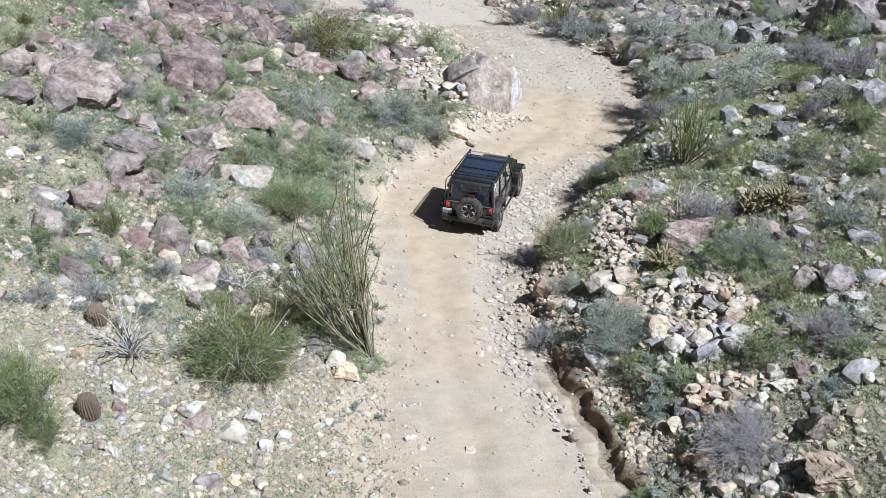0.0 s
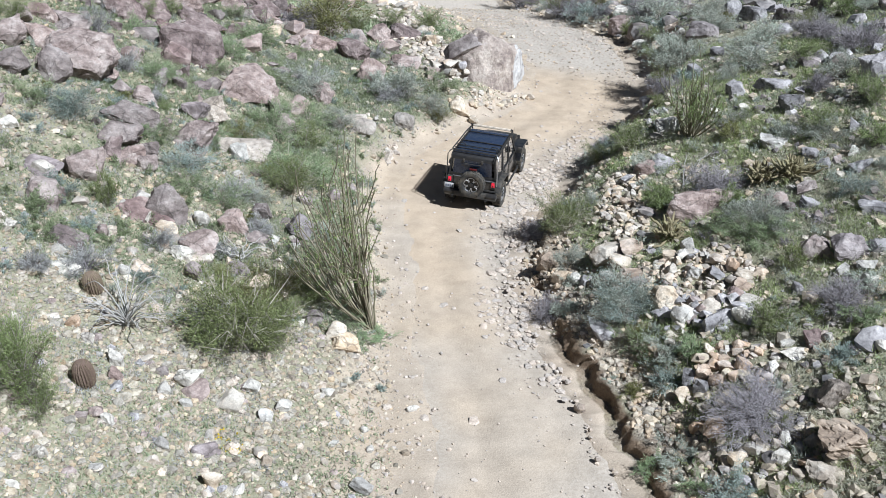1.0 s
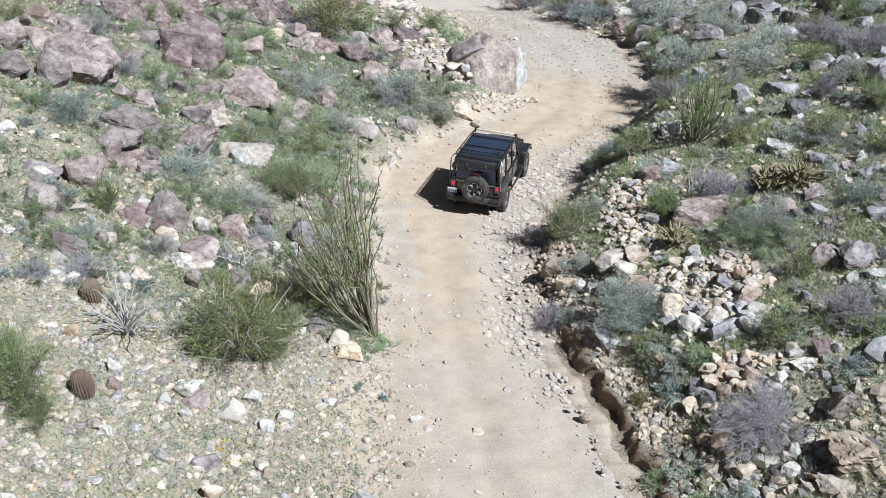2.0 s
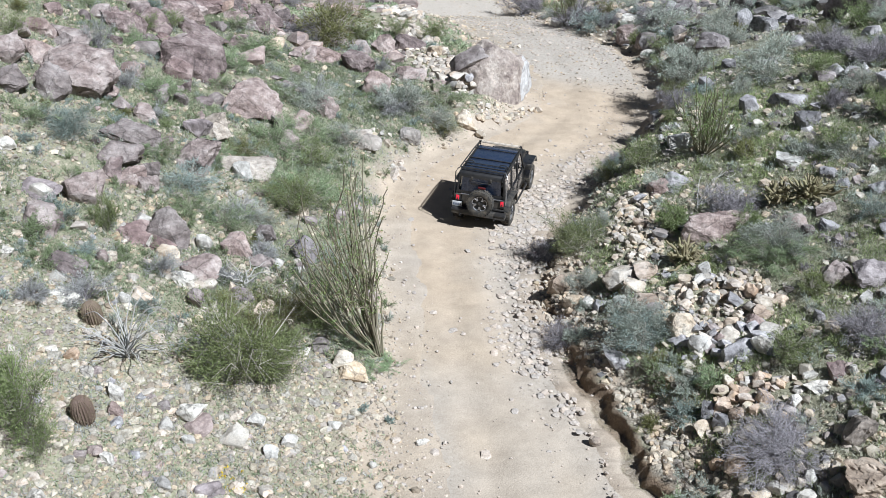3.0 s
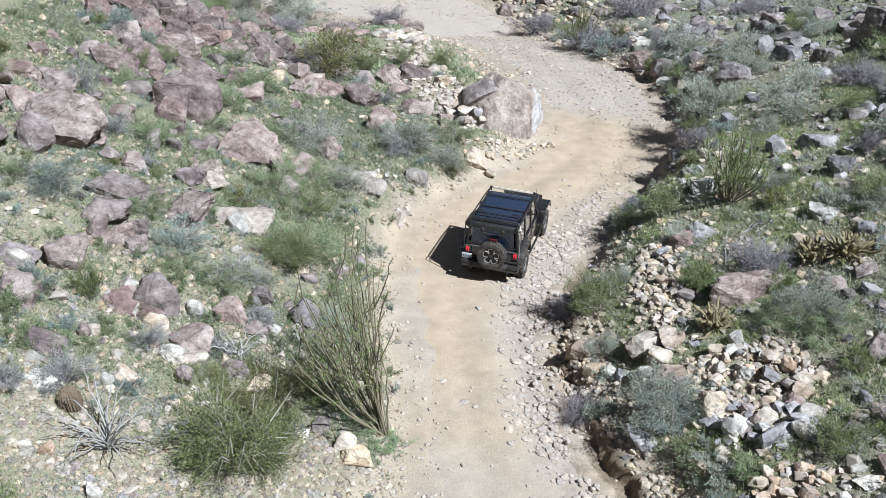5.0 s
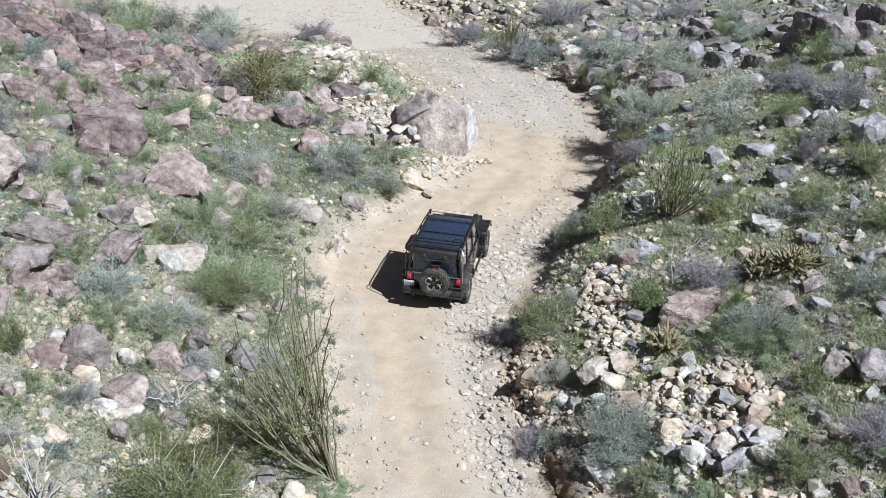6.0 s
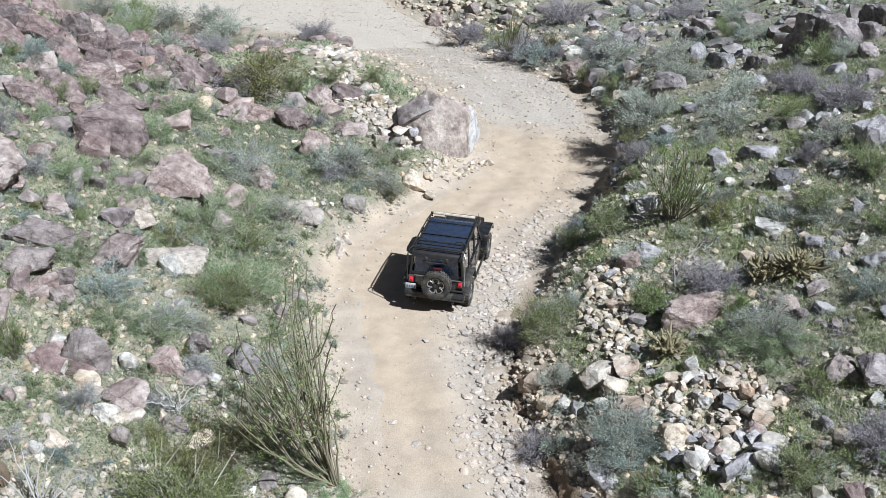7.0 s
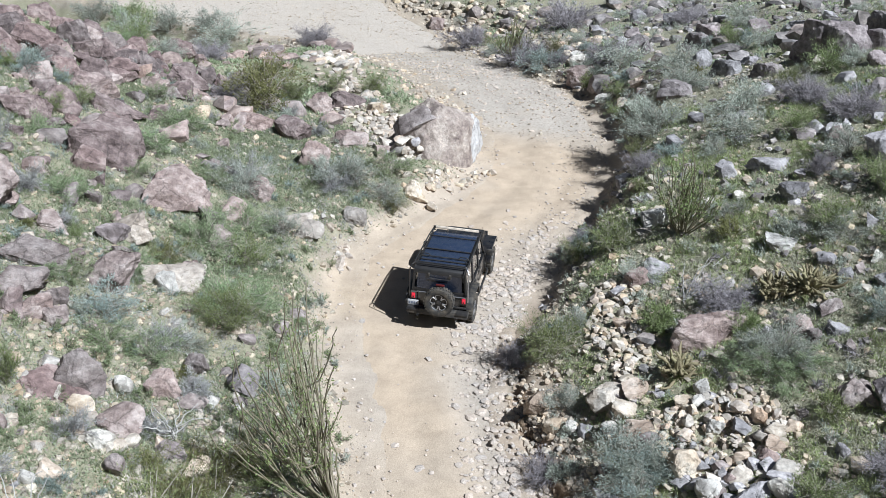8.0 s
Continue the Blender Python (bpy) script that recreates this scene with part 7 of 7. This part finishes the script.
        block(b, s * 0.715 - 0.022, s * 0.715 + 0.022, -2.157, -2.147, 0.91, 0.965, 0.004)
        part("reverse_lamp", b, DULL_RED, lamp, "small dark red reflector")
    b = bmesh.new()
    block(b, -0.87, -0.56, -2.17, -2.145, 0.68, 0.84, 0.006)
    plate = part("number_plate", b, PLATE, car, "white number plate with plain bars")
    for x0, x1 in ((-0.84, -0.79), (-0.77, -0.72), (-0.70, -0.65), (-0.63, -0.59)):
        b = bmesh.new()
        block(b, x0, x1, -2.1755, -2.169, 0.72, 0.79, 0)
        part("plate_bar", b, INK, plate)
    b = bmesh.new()
    block(b, -0.86, 0.86, -2.30, -2.06, 0.48, 0.66, 0.035, (1, 0.8))
    bumper = part("rear_bumper", b, TRIM, car, "black rear bumper with grey edges")
    for s in (-1, 1):
        b = bmesh.new()
        block(b, s * 0.70 - 0.18, s * 0.70 + 0.18, -2.32, -2.10, 0.60, 0.675, 0.02, (0.9, 0.8))
        part("bumper_end", b, STEEL, bumper)
        b = bmesh.new()
        pipe(b, [(s * 0.55 + 0.035 * math.cos(a), -2.33 - 0.02 * abs(math.sin(a)), 0.50 + 0.035 * math.sin(a)) for a in np.linspace(0, 5.8, 12)], 0.012, 6)
        part("shackle", b, STEEL, bumper, "steel shackle")
    b = bmesh.new()
    block(b, -0.80, 0.80, 2.10, 2.30, 0.52, 0.68, 0.035)
    part("front_bumper", b, TRIM, car)
    # under it
    b = bmesh.new()
    for y in (1.47, -1.47):
        pipe(b, [(-0.72, y, 0.41), (0.72, y, 0.41)], 0.05)
        block(b, -0.16, 0.16, y - 0.15, y + 0.15, 0.28, 0.54, 0.05)
    block(b, -0.42, -0.30, -2.1, 2.1, 0.46, 0.58, 0.01)
    block(b, 0.30, 0.42, -2.1, 2.1, 0.46, 0.58, 0.01)
    part("chassis", b, STEEL, car, "dark chassis frame and axles")
    # inside
    for s in (-1, 1):
        b = bmesh.new()
        block(b, s * 0.36 - 0.23, s * 0.36 + 0.23, -0.35, 0.15, 0.75, 0.95, 0.05)
        block(b, s * 0.36 - 0.22, s * 0.36 + 0.22, -0.45, -0.30, 0.90, 1.42, 0.05)
        block(b, s * 0.36 - 0.12, s * 0.36 + 0.12, -0.45, -0.35, 1.44, 1.60, 0.03)
        part("seat", b, SEAT, car, "dark cloth front seat")
    b = bmesh.new()
    block(b, -0.60, 0.60, -1.25, -0.80, 0.75, 0.95, 0.05)
    block(b, -0.60, 0.60, -1.38, -1.22, 0.90, 1.38, 0.05)
    part("rear_bench", b, SEAT, car)
    b = bmesh.new()
    block(b, -0.68, 0.68, 0.42, 0.68, 0.92, 1.12, 0.04)
    part("dashboard", b, TRIM, car)
    b = bmesh.new()
    pipe(b, [(-0.36 + 0.18 * math.cos(a), 0.36 + 0.06 * math.sin(a), 1.08 + 0.17 * math.sin(a)) for a in np.linspace(0, 2 * math.pi, 20)], 0.014, 6)
    part("steering_wheel", b, TRIM, car)
    # the roof rack and its legs
    b = bmesh.new()
    half = [(0.71, 0.34, 1.87), (0.73, -0.2, 1.90), (0.74, -1.85, 1.92), (0.70, -1.95, 1.92)]
    pipe(b, [(-0.68, 0.36, 1.87)] + [(-p, q, r) for p, q, r in half] + half[::-1] + [(0.68, 0.36, 1.87)], 0.022)
    rack = part("roof_rack", b, STEEL, car, "black tubular roof rack rail")
    for s in (-1, 1):
        b = bmesh.new()
        pipe(b, [(s * 0.69, 0.30, 1.87), (s * 0.69, -1.95, 1.87), (s * 0.70, -2.07, 1.84), (s * 0.71, -2.10, 1.76)], 0.016)
        part("lower_rail", b, STEEL, rack)
    for y, z in ((-1.80, 1.88), (-1.62, 1.88), (-1.45, 1.90), (-0.95, 1.87), (-0.15, 1.87)):
        b = bmesh.new()
        pipe(b, [(-0.72, y, z), (0.72, y, z)], 0.018)
        part("crossbar", b, STEEL, rack)
    for s in (-1, 1):
        b = bmesh.new()
        pipe(b, [(s * 0.70, -1.45, 1.90), (s * 0.62, -1.45, 1.97), (s * 0.45, -1.45, 1.97), (s * 0.40, -1.45, 1.90)], 0.016)
        pipe(b, [(s * 0.66, -1.62, 1.90), (s * 0.60, -1.62, 1.98), (s * 0.46, -1.62, 1.98)], 0.016)
        part("carrier_clamp", b, STEEL, rack)
        b = bmesh.new()
        pipe(b, [(s * 0.68, 0.36, 1.78), (s * 0.70, 0.36, 1.84), (s * 0.70, 0.33, 1.93)], 0.024)
        part("front_post", b, STEEL, rack)
    b = bmesh.new()
    block(b, -0.68, 0.68, 0.29, 0.37, 1.88, 1.945, 0.02)
    part("light_bar", b, TRIM, rack, "long black light bar")
    # thin added strips whose tan colour draws the bright reflected line
    b = bmesh.new()
    block(b, -0.64, 0.64, 0.29, 0.335, 1.943, 1.95, 0.003)
    block(b, -0.64, 0.64, 0.272, 0.295, 1.90, 1.935, 0.003)
    part("light_strip", b, TAN_GLARE, rack, "pale tan strip coloured like a reflection")
    for s, stuff in ((-1, STEEL), (1, ALLOY)):
        b = bmesh.new()
        pipe(b, [(s * 0.70, -1.90, 1.93), (s * 0.78, -2.02, 1.90), (s * 0.82, -2.11, 1.82), (s * 0.83, -2.13, 0.95)], 0.018)
        part("rack_leg", b, stuff, rack, "tubular rack leg down the rear corner")
    for z in (0.92, 1.12):
        b = bmesh.new()
        pipe(b, [(-0.62, -2.14, z), (-0.28, -2.14, z)] if z > 1 else [(0.42, -2.14, z + 0.17), (0.74, -2.14, z + 0.17)], 0.013, 6)
        part("grab_bar", b, ALLOY, gate, "bright bar")
    b = bmesh.new()
    pipe(b, [(0.66, 0.80, 1.10), (0.66, 0.78, 1.85)], 0.006, 5)
    part("aerial", b, TRIM, car)
    car.matrix_world = m
    return tagged(car, "black four-door off-road car with roof rack on the track", "car")


CAR_X, CAR_Y, CAR_TURN, CAR_SIZE = 0.60, 30.72, -14.8, 1.015
head = Vector((-math.sin(radians(CAR_TURN)), math.cos(radians(CAR_TURN)), 0))
side = Vector((head.y, -head.x, 0))
spot = lambda u, w: Vector((CAR_X + head.x * u + side.x * w, CAR_Y + head.y * u + side.y * w, float(surface(CAR_X + head.x * u + side.x * w, CAR_Y + head.y * u + side.y * w))))
ahead = (spot(1.5, 0) - spot(-1.5, 0)).normalized()
across = (spot(0, 0.8) - spot(0, -0.8)).normalized()
upright = across.cross(ahead).normalized()
across = ahead.cross(upright)
base = (spot(1.5, 0.8) + spot(1.5, -0.8) + spot(-1.5, 0.8) + spot(-1.5, -0.8)) / 4
build_car(Matrix.Translation(base - 0.02 * upright) @ Matrix((across, ahead, upright)).transposed().to_4x4() @ Matrix.Scale(CAR_SIZE, 4))
